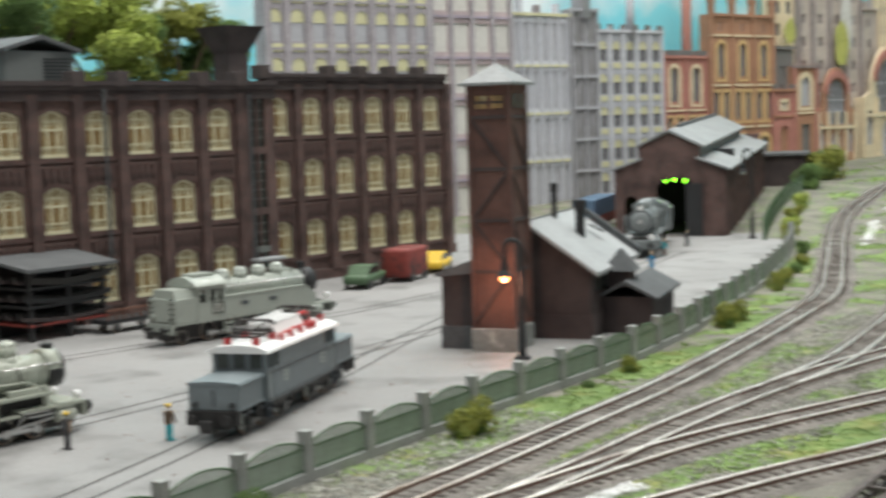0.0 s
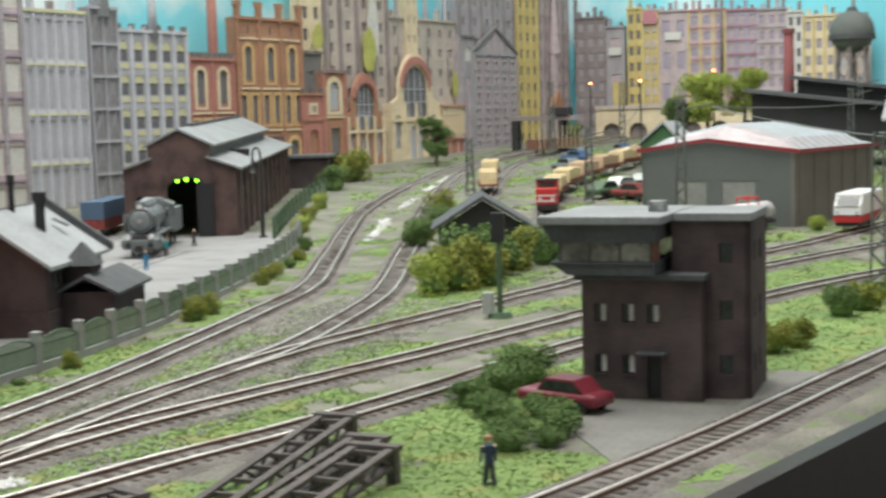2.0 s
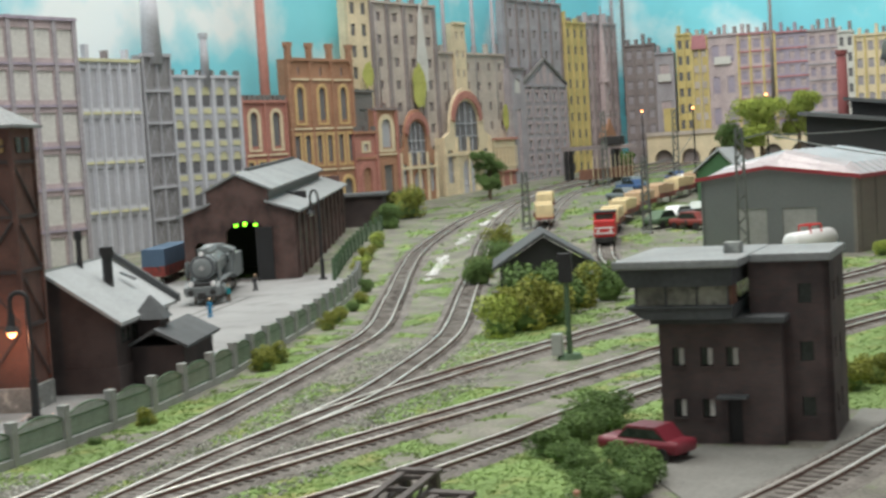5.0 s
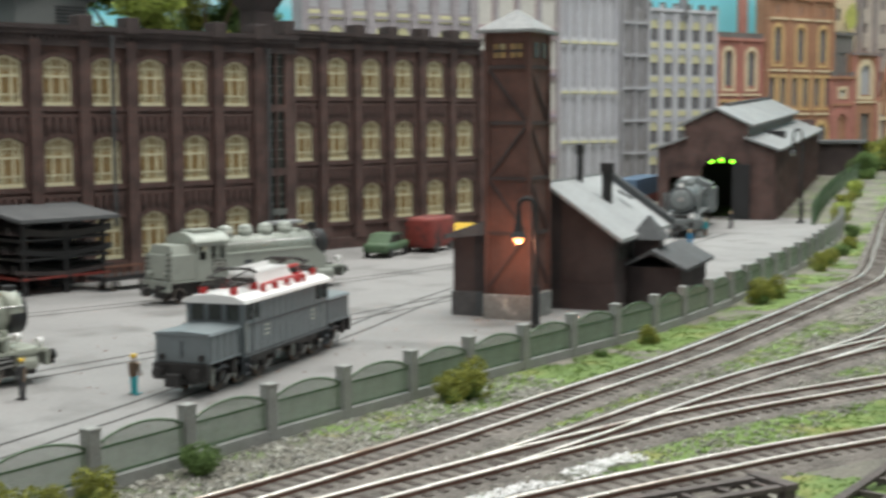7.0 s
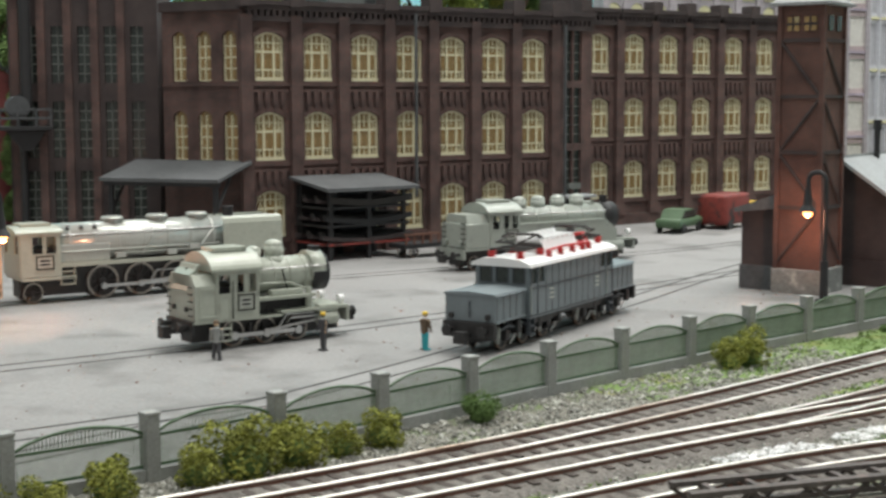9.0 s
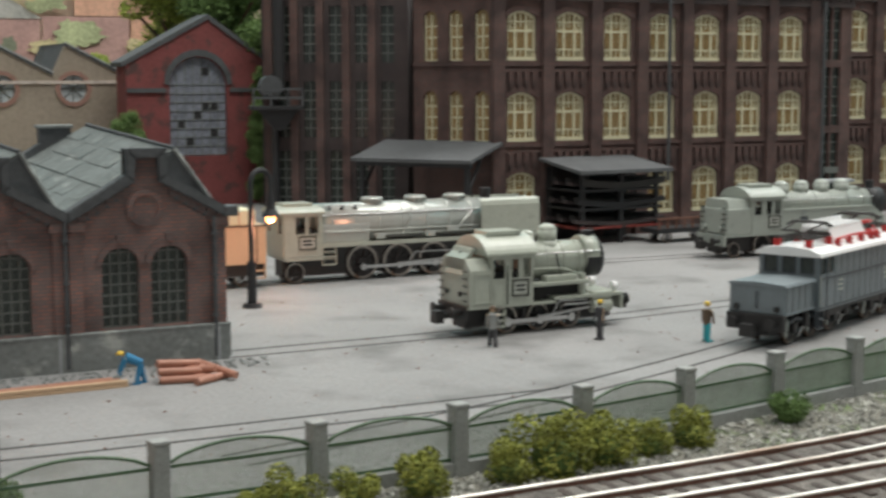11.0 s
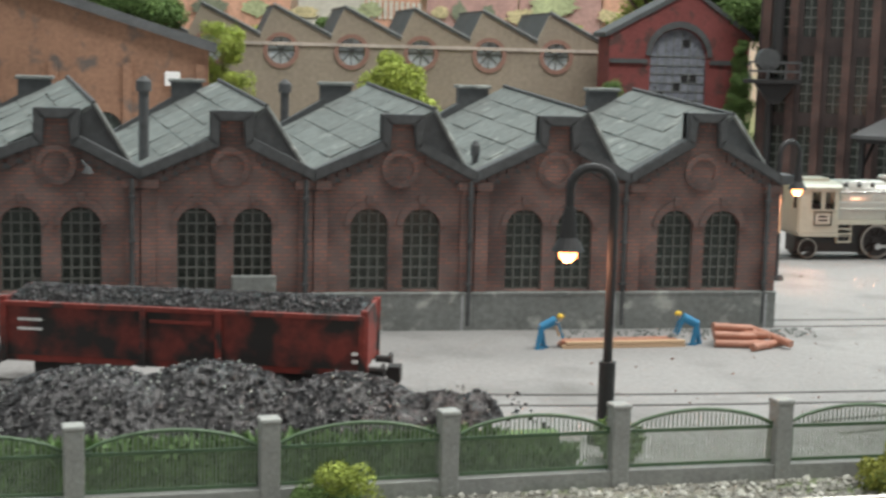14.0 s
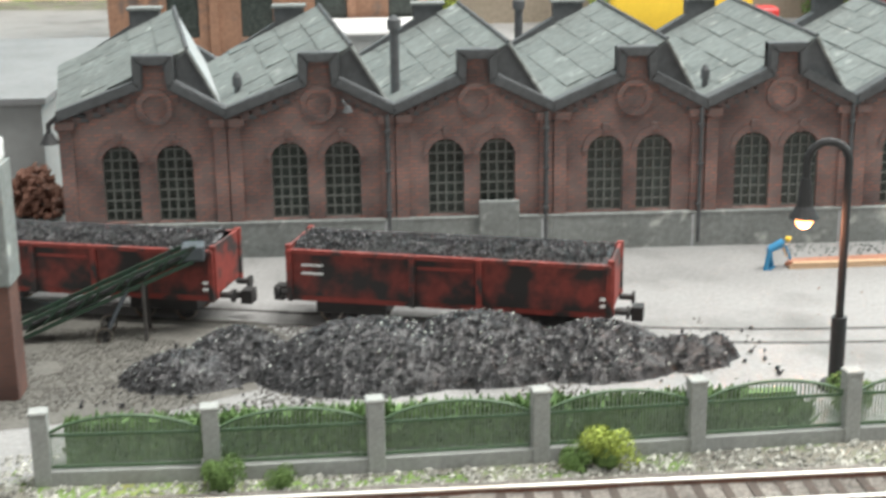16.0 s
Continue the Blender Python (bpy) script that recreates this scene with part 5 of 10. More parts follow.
# ---- slim brick tower, boiler house ----
sb_roof = mat("weathered_roof_felt", (0.25, 0.26, 0.265), 0.6, vary=0.3, big=0.4, fine=4, bump=0.2)
tower = thing("brick_tower", 48.9, -4.1, 0, 20, "slim red-brick tower with iron cross-bracing and a pyramid roof", "tower")
TD, TW = 3.3, 2.6
part("shaft", B(0, TD, 0, TW, 1.5, 17.0), "redbrick", tower)
part("plinth", B(-0.22, TD + 0.2, -0.22, TW + 0.22, -0.1, 1.5, bevel=0.08), "plinth", tower)
for j in range(4):
    z0, z1 = 1.9 + j * 3.25, 5.1 + j * 3.25
    part("belt_beam", B(-0.1, TD + 0.1, -0.1, TW + 0.1, z1 - 0.1, z1 + 0.12), "dbrick", tower)
    part("brace", tube(bmesh.new(), (-0.04, 0.1, z0 + (0 if j % 2 else 3.1)), (-0.04, TW - 0.1, z0 + (3.1 if j % 2 else 0)), 0.1, n=6), "dbrick", tower)
    part("brace", tube(bmesh.new(), (0.1, -0.04, z0 + 3.1), (TD - 0.1, -0.04, z0), 0.1, n=6), "dbrick", tower)
for y in (0.0, TW):
    for x in (0.0, TD):
        part("corner_post", B(x - 0.14, x + 0.14, y - 0.14, y + 0.14, 1.5, 17.0), "redbrick", tower)
for y in (0.75, 1.8):
    wdw = part("window", B(-0.08, -0.02, y - 0.35, y + 0.35, 15.4, 16.2), "litglass", tower)
    b = bmesh.new()
    box(b, -0.13, -0.08, y - 0.05, y + 0.05, 15.4, 16.2)
    box(b, -0.13, -0.08, y - 0.4, y + 0.4, 15.72, 15.86)
    part("window_frame", b, "dbrick", wdw)
for x in (1.1, 2.4):
    part("window", B(x - 0.35, x + 0.35, -0.08, -0.02, 15.4, 16.3), "darkglass", tower)
b = bmesh.new()
vs = [b.verts.new(p) for p in ((-0.5, -0.5, 17.0), (TD + 0.5, -0.5, 17.0), (TD + 0.5, TW + 0.5, 17.0), (-0.5, TW + 0.5, 17.0), (1.4, TW / 2, 18.25), (1.9, TW / 2, 18.25))]
for f in ((0, 1, 5, 4), (1, 2, 5), (2, 3, 4, 5), (3, 0, 4), (3, 2, 1, 0)):
    b.faces.new([vs[i] for i in f])
box(b, -0.55, TD + 0.55, -0.55, TW + 0.55, 16.85, 17.02)
part("roof", b, sb_roof, tower)

part("annex", B(0.7, 3.4, TW + 0.05, TW + 2.5, 1.5, 5.0), "dbrick", tower, "low dark brick annex")
part("annex_plinth", B(0.6, 3.5, TW + 0.25, TW + 2.6, -0.1, 1.5, bevel=0.05), "coping", tower)
part("annex_roof", prism(bmesh.new(), [(TW + 0.02, 5.0), (TW + 2.8, 4.7), (TW + 2.8, 4.95), (TW + 0.02, 5.9)], "x", 0.2, 3.7), "darkfelt", tower)

boiler = thing("boiler_house", 55.6, -5.3, 0, 22, "sooty dark boiler house with a pale dusty gabled roof", "building")
BW, BL = 8.4, 12.8
gab = [(0, 1.6), (BW, 1.6), (BW, 4.6), (BW / 2, 7.6), (0, 4.6)]
part("gable_wall", turned(pierced(gab, [], 0, 0.4)), "dbrick", boiler)
part("gable_wall", turned(pierced(gab, [], BL - 0.4, BL)), "dbrick", boiler)
for y in (0, BW - 0.4):
    part("side_wall", B(0.4, BL - 0.4, y, y + 0.4, 1.6, 4.6), "dbrick", boiler)
part("plinth", B(-0.12, BL + 0.1, -0.12, BW + 0.12, -0.1, 1.62), "dbrick", boiler)
for q in ([(-0.6, 4.25), (BW / 2, 7.6), (BW / 2, 7.85), (-0.6, 4.5)], [(BW + 0.6, 4.35), (BW / 2, 7.75), (BW / 2, 8.0), (BW + 0.6, 4.6)]):
    part("roof", prism(bmesh.new(), q, "x", -0.5, BL + 0.4), "felt", boiler, "pale dusty roof felt")
part("rear_parapet", prism(bmesh.new(), [(-0.8, 4.4), (BW / 2, 8.0), (BW / 2, 8.5), (-0.8, 4.9)], "x", BL, BL + 0.5), "coping", boiler)
for x, y, z1, r in ((6.2, 4.0, 10.1, 0.25), (6.4, 2.2, 8.9, 0.45)):
    st = tube(bmesh.new(), (x, y, 5.2), (x, y, z1), r * 0.8, n=10)
    tube(st, (x, y, z1 - 0.6), (x, y, z1), r * 1.1, n=10)
    part("chimney", st, "dark", boiler)
for i in range(4):
    part("window", B(1.2 + i * 1.1, 1.9 + i * 1.1, -0.04, 0.0, 3.0, 3.9), "darkglass", boiler)
part("roof_ladder", prism(bmesh.new(), [(1.2, 6.4), (2.2, 6.9), (2.2, 7.0), (1.2, 6.5)], "x", 9.0, 9.5), "coping", boiler)
lean = thing("lean_to", 59.6, -7.4, 0, 22, "low dark timber lean-to with a shallow gabled roof", "shed")
part("timber_body", B(0, 8.0, 0, 3.4, 0, 2.5), "dbrick", lean)
part("roof", prism(bmesh.new(), [(-0.5, 2.3), (1.7, 3.4), (3.9, 2.3), (3.9, 2.5), (1.7, 3.65), (-0.5, 2.5)], "x", -0.5, 8.5), "coping", lean)
for i in range(10):
    part("board", B(0.1 + 0.8 * i, 0.75 + 0.8 * i, -0.06, 0.0, 0.1, 2.4), "dbrick", lean)
part("cupola", B(1.0, 2.6, 1.6, 3.2, 3.0, 4.2, bevel=0.05), "dbrick", lean)
cp = bmesh.new()
bmesh.ops.create_cone(cp, cap_ends=True, segments=4, radius1=1.6, radius2=0.1, depth=1.5, matrix=Matrix.Translation((1.8, 2.4, 4.9)) @ Matrix.Rotation(math.pi / 4, 4, "Z"))
part("cupola_roof", cp, "coping", lean)

# ---- engine shed ----
shed = thing("engine_shed", 129.5, 27.5, 0, 24.5, "dark brick engine shed with a raised roof and an open door", "building", ry=-1.6)
shed.scale = (1.03, 1.0, 1.06)
W, L = 13.3, 58
# local x runs along the shed, local y across; the front is at x = 0
front = pierced([(0, 0), (W, 0), (W, 7.8), (W - 3.0, 8.8), (W - 3.0, 10.2), (W / 2, 11.8), (3.0, 10.2), (3.0, 8.8), (0, 7.8)], [arch(W / 2 + 0.8, 0.05, 4.8, 6.6, 1.0), arch(2.0, 0.05, 1.5, 4.6, 0.5)], 0, 0.5)
part("front_wall", front, "fbrick", shed, at=(0, W, 0, 0, 0, -90))
for y in (0, W - 0.5):
    part("side_wall", B(0.5, L, y, y + 0.5, 0, 7.8), "fbrick", shed)
part("back_wall", B(L - 0.5, L, 0.5, W - 0.5, 0, 9), "fbrick", shed)
for i in range(11):
    part("side_pier", B(1 + i * 5.2, 1.9 + i * 5.2, -0.3, 0.0, 0, 7.4), "fbrick", shed)
    part("side_window", prism(bmesh.new(), arch(3.9 + i * 5.2, 2.2, 1.6, 3.4, 0.5), "y", -0.04, 0.0), "darkglass", shed)
for s in (0, 1):
    q = [(-0.7, 7.4), (3.4, 8.8), (3.4, 9.05), (-0.7, 7.65)]
    if s:
        q = [(W - a, b) for a, b in q]
    part("lower_roof", prism(bmesh.new(), q, "x", -0.4, L + 0.4), sb_roof, shed)
    q = [(2.4, 10.0), (W / 2, 11.9), (W / 2, 12.15), (2.4, 10.25)]
    if s:
        q = [(W - a, b) for a, b in q]
    part("upper_roof", prism(bmesh.new(), q, "x", -0.3, L - 5), sb_roof, shed)
    y = 3.1 if not s else W - 3.5
    part("clerestory", B(0.5, L - 5.5, y, y + 0.4, 8.6, 10.2), "shedgrey", shed)
part("ridge_vent", B(8, L - 7, W / 2 - 0.25, W / 2 + 0.25, 12.0, 12.4), "coping", shed)
# unseen black wall, added so that the open doorway looks dark
part("doorway_dark_wall", B(16, 16.3, 0.5, W - 0.5, 0, 9), "dark", shed)
part("door_leaf", B(-0.35, 0, 2.7, 4.7, 0.1, 6.0, bevel=0.05), "dark", shed, "dark open door leaf")
for y in (W / 2 + 0.1 - 1.6, W / 2 - 0.2, W / 2 + 0.9):
    part("signal_light", ball(bmesh.new(), 3.0, y, 6.1 + (y % 0.3), 0.25), "greenglow", shed, "glowing green lamp inside the door")
annex = thing("timber_shed", 186, 55.5, 2.0, 24.5, "dark timber shed with a flat pale roof", "shed")
part("timber_body", B(0, 12, -8, 0, 0, 5.5), "dbrick", annex)
part("roof", B(-0.6, 12.6, -8.6, 0.6, 5.5, 5.9), "darkfelt", annex)

# ---- signal box ----
box_ = thing("signal_box", 47.1, -48.3, 0, 4, "dark brick signal box with an overhanging glazed cabin", "building")
sbb = brick("signal_brick", (0.125, 0.075, 0.07), (0.085, 0.066, 0.066), (0.11, 0.095, 0.093), 0.5)


def west_wall(y0, y1, z0, z1, holes, x=0.0):
    # a wall that faces -x, with real openings
    return pierced([(y0, z0), (y1, z0), (y1, z1), (y0, z1)], holes, x, x + 0.35)


sqs = [[(y - 0.28, z), (y + 0.28, z), (y + 0.28, z + 0.85), (y - 0.28, z + 0.85)] for z in (1.2, 3.55) for y in (3.75, 2.45, 1.3) if not (z < 2 and y < 1.5)]
sqs.append([(0.95, 0.05), (1.6, 0.05), (1.6, 2.0), (0.95, 2.0)])
part("lower_wall", turned(west_wall(-0.9, 4.6, 0, 5.5, sqs)), sbb, box_)
part("return_wall", B(0.36, 1.0, -0.9, -0.6, 0, 5.5), sbb, box_)
part("lower_body", B(0.36, 6, -0.6, 4.6, 0, 5.5), "dark", box_)
for q in sqs[:-1]:
    y, z = q[0][0] + 0.28, q[0][1]
    wdw = part("window", turned(B(y - 0.28, y + 0.28, 0.22, 0.26, z, z + 0.85)), "darkglass", box_)
    # pale plate added over half of each pane to make it lighter
    part("curtain", turned(B(y - 0.26, y - 0.02, 0.18, 0.22, z + 0.03, z + 0.8)), C_PALE, wdw, "pale plate over half of the small window")
    part("window_sill", B(-0.08, 0.2, y - 0.34, y + 0.34, z - 0.1, z), sbb, wdw)
part("door", B(0.2, 0.26, 0.95, 1.6, 0.05, 2.0), "dark", box_)
part("door_canopy", B(-0.8, 0, 0.6, 1.95, 2.15, 2.28, bevel=0.03), "coping", box_)
part("cornice", B(-0.35, 6.2, -1.15, 4.9, 5.5, 5.8, bevel=0.06), "coping", box_)
sq2 = [[(y - 0.3, z), (y + 0.3, z), (y + 0.3, z + 0.9), (y - 0.3, z + 0.9)] for z in (1.1, 3.6, 6.2) for y in (-1.85,)]
part("tower_wall", turned(west_wall(-2.95, 0.6, 0, 8.1, sq2, 1.0)), sbb, box_)
hs = [[(x - 0.25, z), (x + 0.25, z), (x + 0.25, z + 0.9), (x - 0.25, z + 0.9)] for z in (1.1, 3.6, 6.2) for x in (2.3, 3.8)]
part("tower_wall", pierced([(1.0, 0), (6, 0), (6, 8.1), (1.0, 8.1)], hs, -2.95, -2.65), sbb, box_)
part("tower_body", B(1.36, 6, -2.6, 0, 0, 8.1), "dark", box_)
for q in sq2:
    part("window", turned(prism(bmesh.new(), q, "y", 1.22, 1.26)), "darkglass", box_)
for q in hs:
    part("window", prism(bmesh.new(), q, "y", -2.73, -2.69), "darkglass", box_)
cabg = mat("cabin_glass", (0.24, 0.235, 0.2), 0.15, vary=0.6, big=0.5, fine=2, bump=0.02, wear=(0.1, 0.1, 0.09), wear_at=0.5)
part("cabin_skirt", prism(bmesh.new(), [(1.0, 5.8), (5.0, 5.8), (5.7, 6.3), (1.0, 6.3)], "x", -1.0, 6.2), "coping", box_, "sooty skirt under the cabin")
part("cabin_balcony", B(-1.1, 6.2, 0.95, 5.8, 6.28, 6.4, bevel=0.03), "coping", box_)
part("cabin_glazing", B(-0.7, 6, 1.2, 5.4, 6.4, 7.4), cabg, box_, "smoky cabin windows")
for i in range(4):
    y = 1.2 + 4.2 * i / 3
    part("cabin_mullion", B(-0.76, -0.68, y - 0.04, y + 0.04, 6.4, 7.4), "coping", box_)
part("cabin_corner", B(-0.75, 0.3, 1.0, 1.2, 6.3, 8.0), "rust", box_, "rust-brown cabin corner panel")
part("cabin_head", prism(bmesh.new(), [(0.9, 7.3), (5.6, 7.3), (6.1, 8.12), (0.9, 8.12)], "x", -1.3, 6.3), "coping", box_, "deep sooty fascia over the cabin windows")
part("roof", B(-1.7, 6.3, 0.5, 6.2, 8.12, 8.5, bevel=0.08), sb_roof, box_, "flat dusty grey roof slab")
part("tower_roof", B(0.85, 6.2, -3.05, 0.48, 8.1, 8.48, bevel=0.06), sb_roof, box_)
part("roof_hatch", B(1.6, 2.3, 1.0, 1.8, 8.5, 9.0, bevel=0.05), "plinth", box_)
bm = prism(bmesh.new(), [(34, -49.5), (44, -51.7), (56, -54.2), (56, -50.9), (46.5, -50.9), (46, -43.4), (42, -44)], "z", -0.2, 0.06)
solid("footpath", bm, mat("path_gravel", (0.19, 0.185, 0.17), 0.95, vary=0.25, big=0.4, fine=6, bump=0.5), "pale grey gravel path along the signal box", "path", "structure")

# ---- warehouse ----
wh = thing("warehouse", 146.9, -34.3, 0, -9, "grey metal warehouse with red eaves and a translucent ridged roof", "building")
WL, WW = 29.0, 18.4
part("side_wall", B(0, WL, 0, 0.4, 0, 8.5), tone("tan_cladding", (0.19, 0.175, 0.15)), wh)
part("gable_wall", turned(pierced([(0.4, 0), (WW, 0), (WW, 8.8), (WW * 0.55, 9.9), (0.4, 8.6)], [[(4.6, 0.05), (8.6, 0.05), (8.6, 5.2), (4.6, 5.2)], [(10.5, 0.05), (14.2, 0.05), (14.2, 5.2), (10.5, 5.2)]], 0, 0.4)), "shedgrey", wh)
for y0, y1 in ((4.6, 8.6), (10.5, 14.2)):
    part("gate", B(0.12, 0.2, y0, y1, 0.05, 5.2), tone("gate_grey", (0.26, 0.26, 0.245)), wh, "pale sliding gate")
part("far_wall", B(0, WL, WW - 0.2, WW + 0.2, 0, 8.5), "shedgrey", wh)
part("end_wall", B(WL - 0.4, WL, 0.4, WW - 0.2, 0, 8.6), "shedgrey", wh)
plastic = mat("ridged_plastic", (0.44, 0.39, 0.4), 0.16, vary=0.18, big=0.5, fine=3, bump=0.4)
rb = bmesh.new()
sec = [(-0.5, 8.5), (1.6, 9.9), (WW * 0.5, 11.6), (WW - 1.6, 10.0), (WW + 0.5, 8.8)]
rows_ = []
for i in range(25):
    x = WL * i / 24
    hip = min(1.0, (WL - x) / 7.0 + 0.08) * min(1.0, x / 4.0 + 0.35)
    rows_.append([rb.verts.new((x, y_, 8.5 + (z_ - 8.5) * hip + (0.16 if i % 2 else 0.0))) for y_, z_ in sec])
for a_, c_ in zip(rows_, rows_[1:]):
    for k_ in range(4):
        rb.faces.new((a_[k_], c_[k_], c_[k_ + 1], a_[k_ + 1]))
part("roof", rb, plastic, wh, "translucent white ridged plastic roof")
b = bmesh.new()
box(b, -0.6, WL + 0.3, -0.75, -0.5, 8.25, 8.7)
for q in ([(-0.6, 8.3), (WW * 0.55, 9.7), (WW * 0.55, 10.1), (-0.6, 8.75)], [(WW + 0.6, 8.5), (WW * 0.55, 9.7), (WW * 0.55, 10.1), (WW + 0.6, 8.95)]):
    prism(b, q, "x", -0.6, -0.32)
part("eaves_trim", b, mat("eaves_red", (0.26, 0.025, 0.035), 0.5, vary=0.15), wh, "dark red eaves trim")
for i in range(6):
    part("wall_post", B(1.5 + i * 5 - 0.1, 1.5 + i * 5 + 0.1, -0.08, 0, 0, 8.3), tone("post_tan", (0.15, 0.14, 0.12)), wh)
gh = thing("green_hut", 205, -5.4, rise(205, -2) - 1.2, 0, "green timber shed with a dark gabled roof", "hut")
part("front_wall", turned(pierced([(0, 0), (6, 0), (6, 7.2), (2.4, 10.0), (0, 7.4)], [], 0, 0.3)), mat("hut_green", (0.05, 0.13, 0.055), 0.7, vary=0.25), gh)
part("body", B(0.4, 8, 0.1, 5.9, 0, 7.0), "darkfelt", gh)
part("roof", prism(bmesh.new(), [(-0.6, 7.1), (2.4, 10.3), (6.6, 6.9), (6.6, 7.2), (2.4, 10.7), (-0.6, 7.5)], "x", -0.5, 8.4), "felt", gh)

# ---- far right: dark station roofs, water tower, viaduct ----
rh = thing("roundhouse", 232, -8, 6, -90, "dark sheds with low grey roofs behind the goods yard", "building")
part("rear_hall", prism(bmesh.new(), [(2, 0), (36, 0), (36, 5.9), (2, 10.3)], "y", 4, 14), "dark", rh)
part("rear_roof", prism(bmesh.new(), [(1, 10.4), (37, 5.8), (37, 6.4), (1, 11.0)], "y", 2, 15), "darkfelt", rh)
part("upper_hall", prism(bmesh.new(), [(9, 0), (75, 0), (75, 7.2), (38, 8.4), (9, 12.4)], "y", 8, 16), "dark", rh)
part("upper_roof", prism(bmesh.new(), [(8, 12.5), (38, 8.4), (76, 7.2), (76, 7.8), (38, 9.0), (8, 13.1)], "y", 6, 17), "coping", rh)
part("front_hall", B(27, 80, -12, 0, -4, 5), "dbrick", rh)
part("front_roof", prism(bmesh.new(), [(-13, 5), (-6, 8.5), (1, 5), (1, 5.4), (-6, 9.0), (-13, 5.4)], "x", 26, 81), "felt", rh)
for i in range(7):
    part("hall_window", B(29 + i * 7, 33 + i * 7, -12.1, -12, -1.5, 3.2), "darkglass", rh)
x, y = 246, -14.5
stack(x, y, 6, 27.5, 1.2, tone("chimney_dark_red", (0.2, 0.06, 0.06)), "dark red factory chimney")
C_TANK = tone("tank_grey_green", (0.13, 0.14, 0.13))
wt = thing("water_tower", 300, -17.2, 8, 0, "round grey water tower on a lattice base", "tower")
part("tank", ball(bmesh.new(), 0, 0, 21.2, 4.7, 1, 1, 0.95, 24), C_TANK, wt, smooth=True)
part("tank_band", tube(bmesh.new(), (0, 0, 19.6), (0, 0, 20.6), 4.85, n=24), "coping", wt)
part("cap", tube(bmesh.new(), (0, 0, 25.4), (0, 0, 26.4), 1.3, 0.8, 12), "coping", wt)
for i in range(6):
    a = math.pi * i / 3
    part("leg", tube(bmesh.new(), (4.2 * math.cos(a), 4.2 * math.sin(a), 0), (3.2 * math.cos(a), 3.2 * math.sin(a), 18), 0.35, n=6), C_DARK, wt)
    b = bmesh.new()
    c = math.pi * (i + 1) / 3
    for z in (4, 9, 14):
        tube(b, (3.9 * math.cos(a), 3.9 * math.sin(a), z), (3.6 * math.cos(c), 3.6 * math.sin(c), z + 4), 0.14, n=5)
    part("brace", b, C_DARK, wt)
vi = thing("viaduct", 319, 46, 5, -88, "pale stone viaduct wall with arches along the backdrop", "viaduct")
hs = [arch(4 + 6.5 * i, 0.2, 4.4, 6.0, 2.1, 8) for i in range(22)]
part("wall", pierced([(0, 0), (146, 0), (146, 9.5), (0, 9.5)], hs, 0, 1.2), C_CREAM, vi)
part("parapet", B(0, 146, -0.4, 1.4, 9.5, 10.4), C_BROWN, vi)
part("backing", B(0, 146, 1.3, 1.6, 0, 9.4), C_DARK, vi)
gan = thing("gantry_crane", 268.4, 47.2, 5.8, -90, "dark steel gantry crane across the goods tracks", "crane")
for x in (0, 10.4):
    for y in (0, 3):
        part("leg", B(x - 0.4, x + 0.4, y - 0.4, y + 0.4, -0.2, 6.6), "dark", gan)
    part("leg_brace", B(x - 0.2, x + 0.2, 0.4, 2.6, 3.2, 3.6), "dark", gan)
for y in (0.2, 2.4):
    part("beam", B(-1.2, 15, y, y + 0.5, 6.6, 7.5), C_DARK, gan)
part("cabin", B(8.6, 12.2, -0.3, 2.9, 7.5, 9.2, bevel=0.15), "dark", gan)


# ---- locomotives and wagons ----
M["wheel"] = mat("wheel_black", (0.025, 0.024, 0.025), 0.45, vary=0.2)
M["tyre"] = mat("wheel_tyre", (0.36, 0.33, 0.3), 0.32, metal=1.0, vary=0.1, wear=(0.22, 0.12, 0.07), wear_at=0.55)
M["frame"] = mat("underframe_black", (0.024, 0.023, 0.023), 0.5, vary=0.3)
M["pgreen"] = mat("pale_grey_green", (0.4, 0.425, 0.365), 0.3, vary=0.12, big=0.6, fine=5, bump=0.02, wear=(0.3, 0.315, 0.27), wear_at=0.6)
M["silver"] = mat("silver_grey_enamel", (0.46, 0.48, 0.45), 0.24, metal=0.3, vary=0.1, big=0.6, fine=4, bump=0.02)
M["plategrey"] = mat("plate_grey", (0.5, 0.52, 0.47), 0.5, vary=0.08)
M["seam"] = mat("panel_seam_grey", (0.06, 0.07, 0.08), 0.5, vary=0.1)
M["lgreen"] = mat("dusty_green_grey", (0.33, 0.36, 0.325), 0.32, vary=0.1, big=0.6, fine=5, bump=0.02, wear=(0.26, 0.285, 0.26), wear_at=0.6)
WHEELS = {}


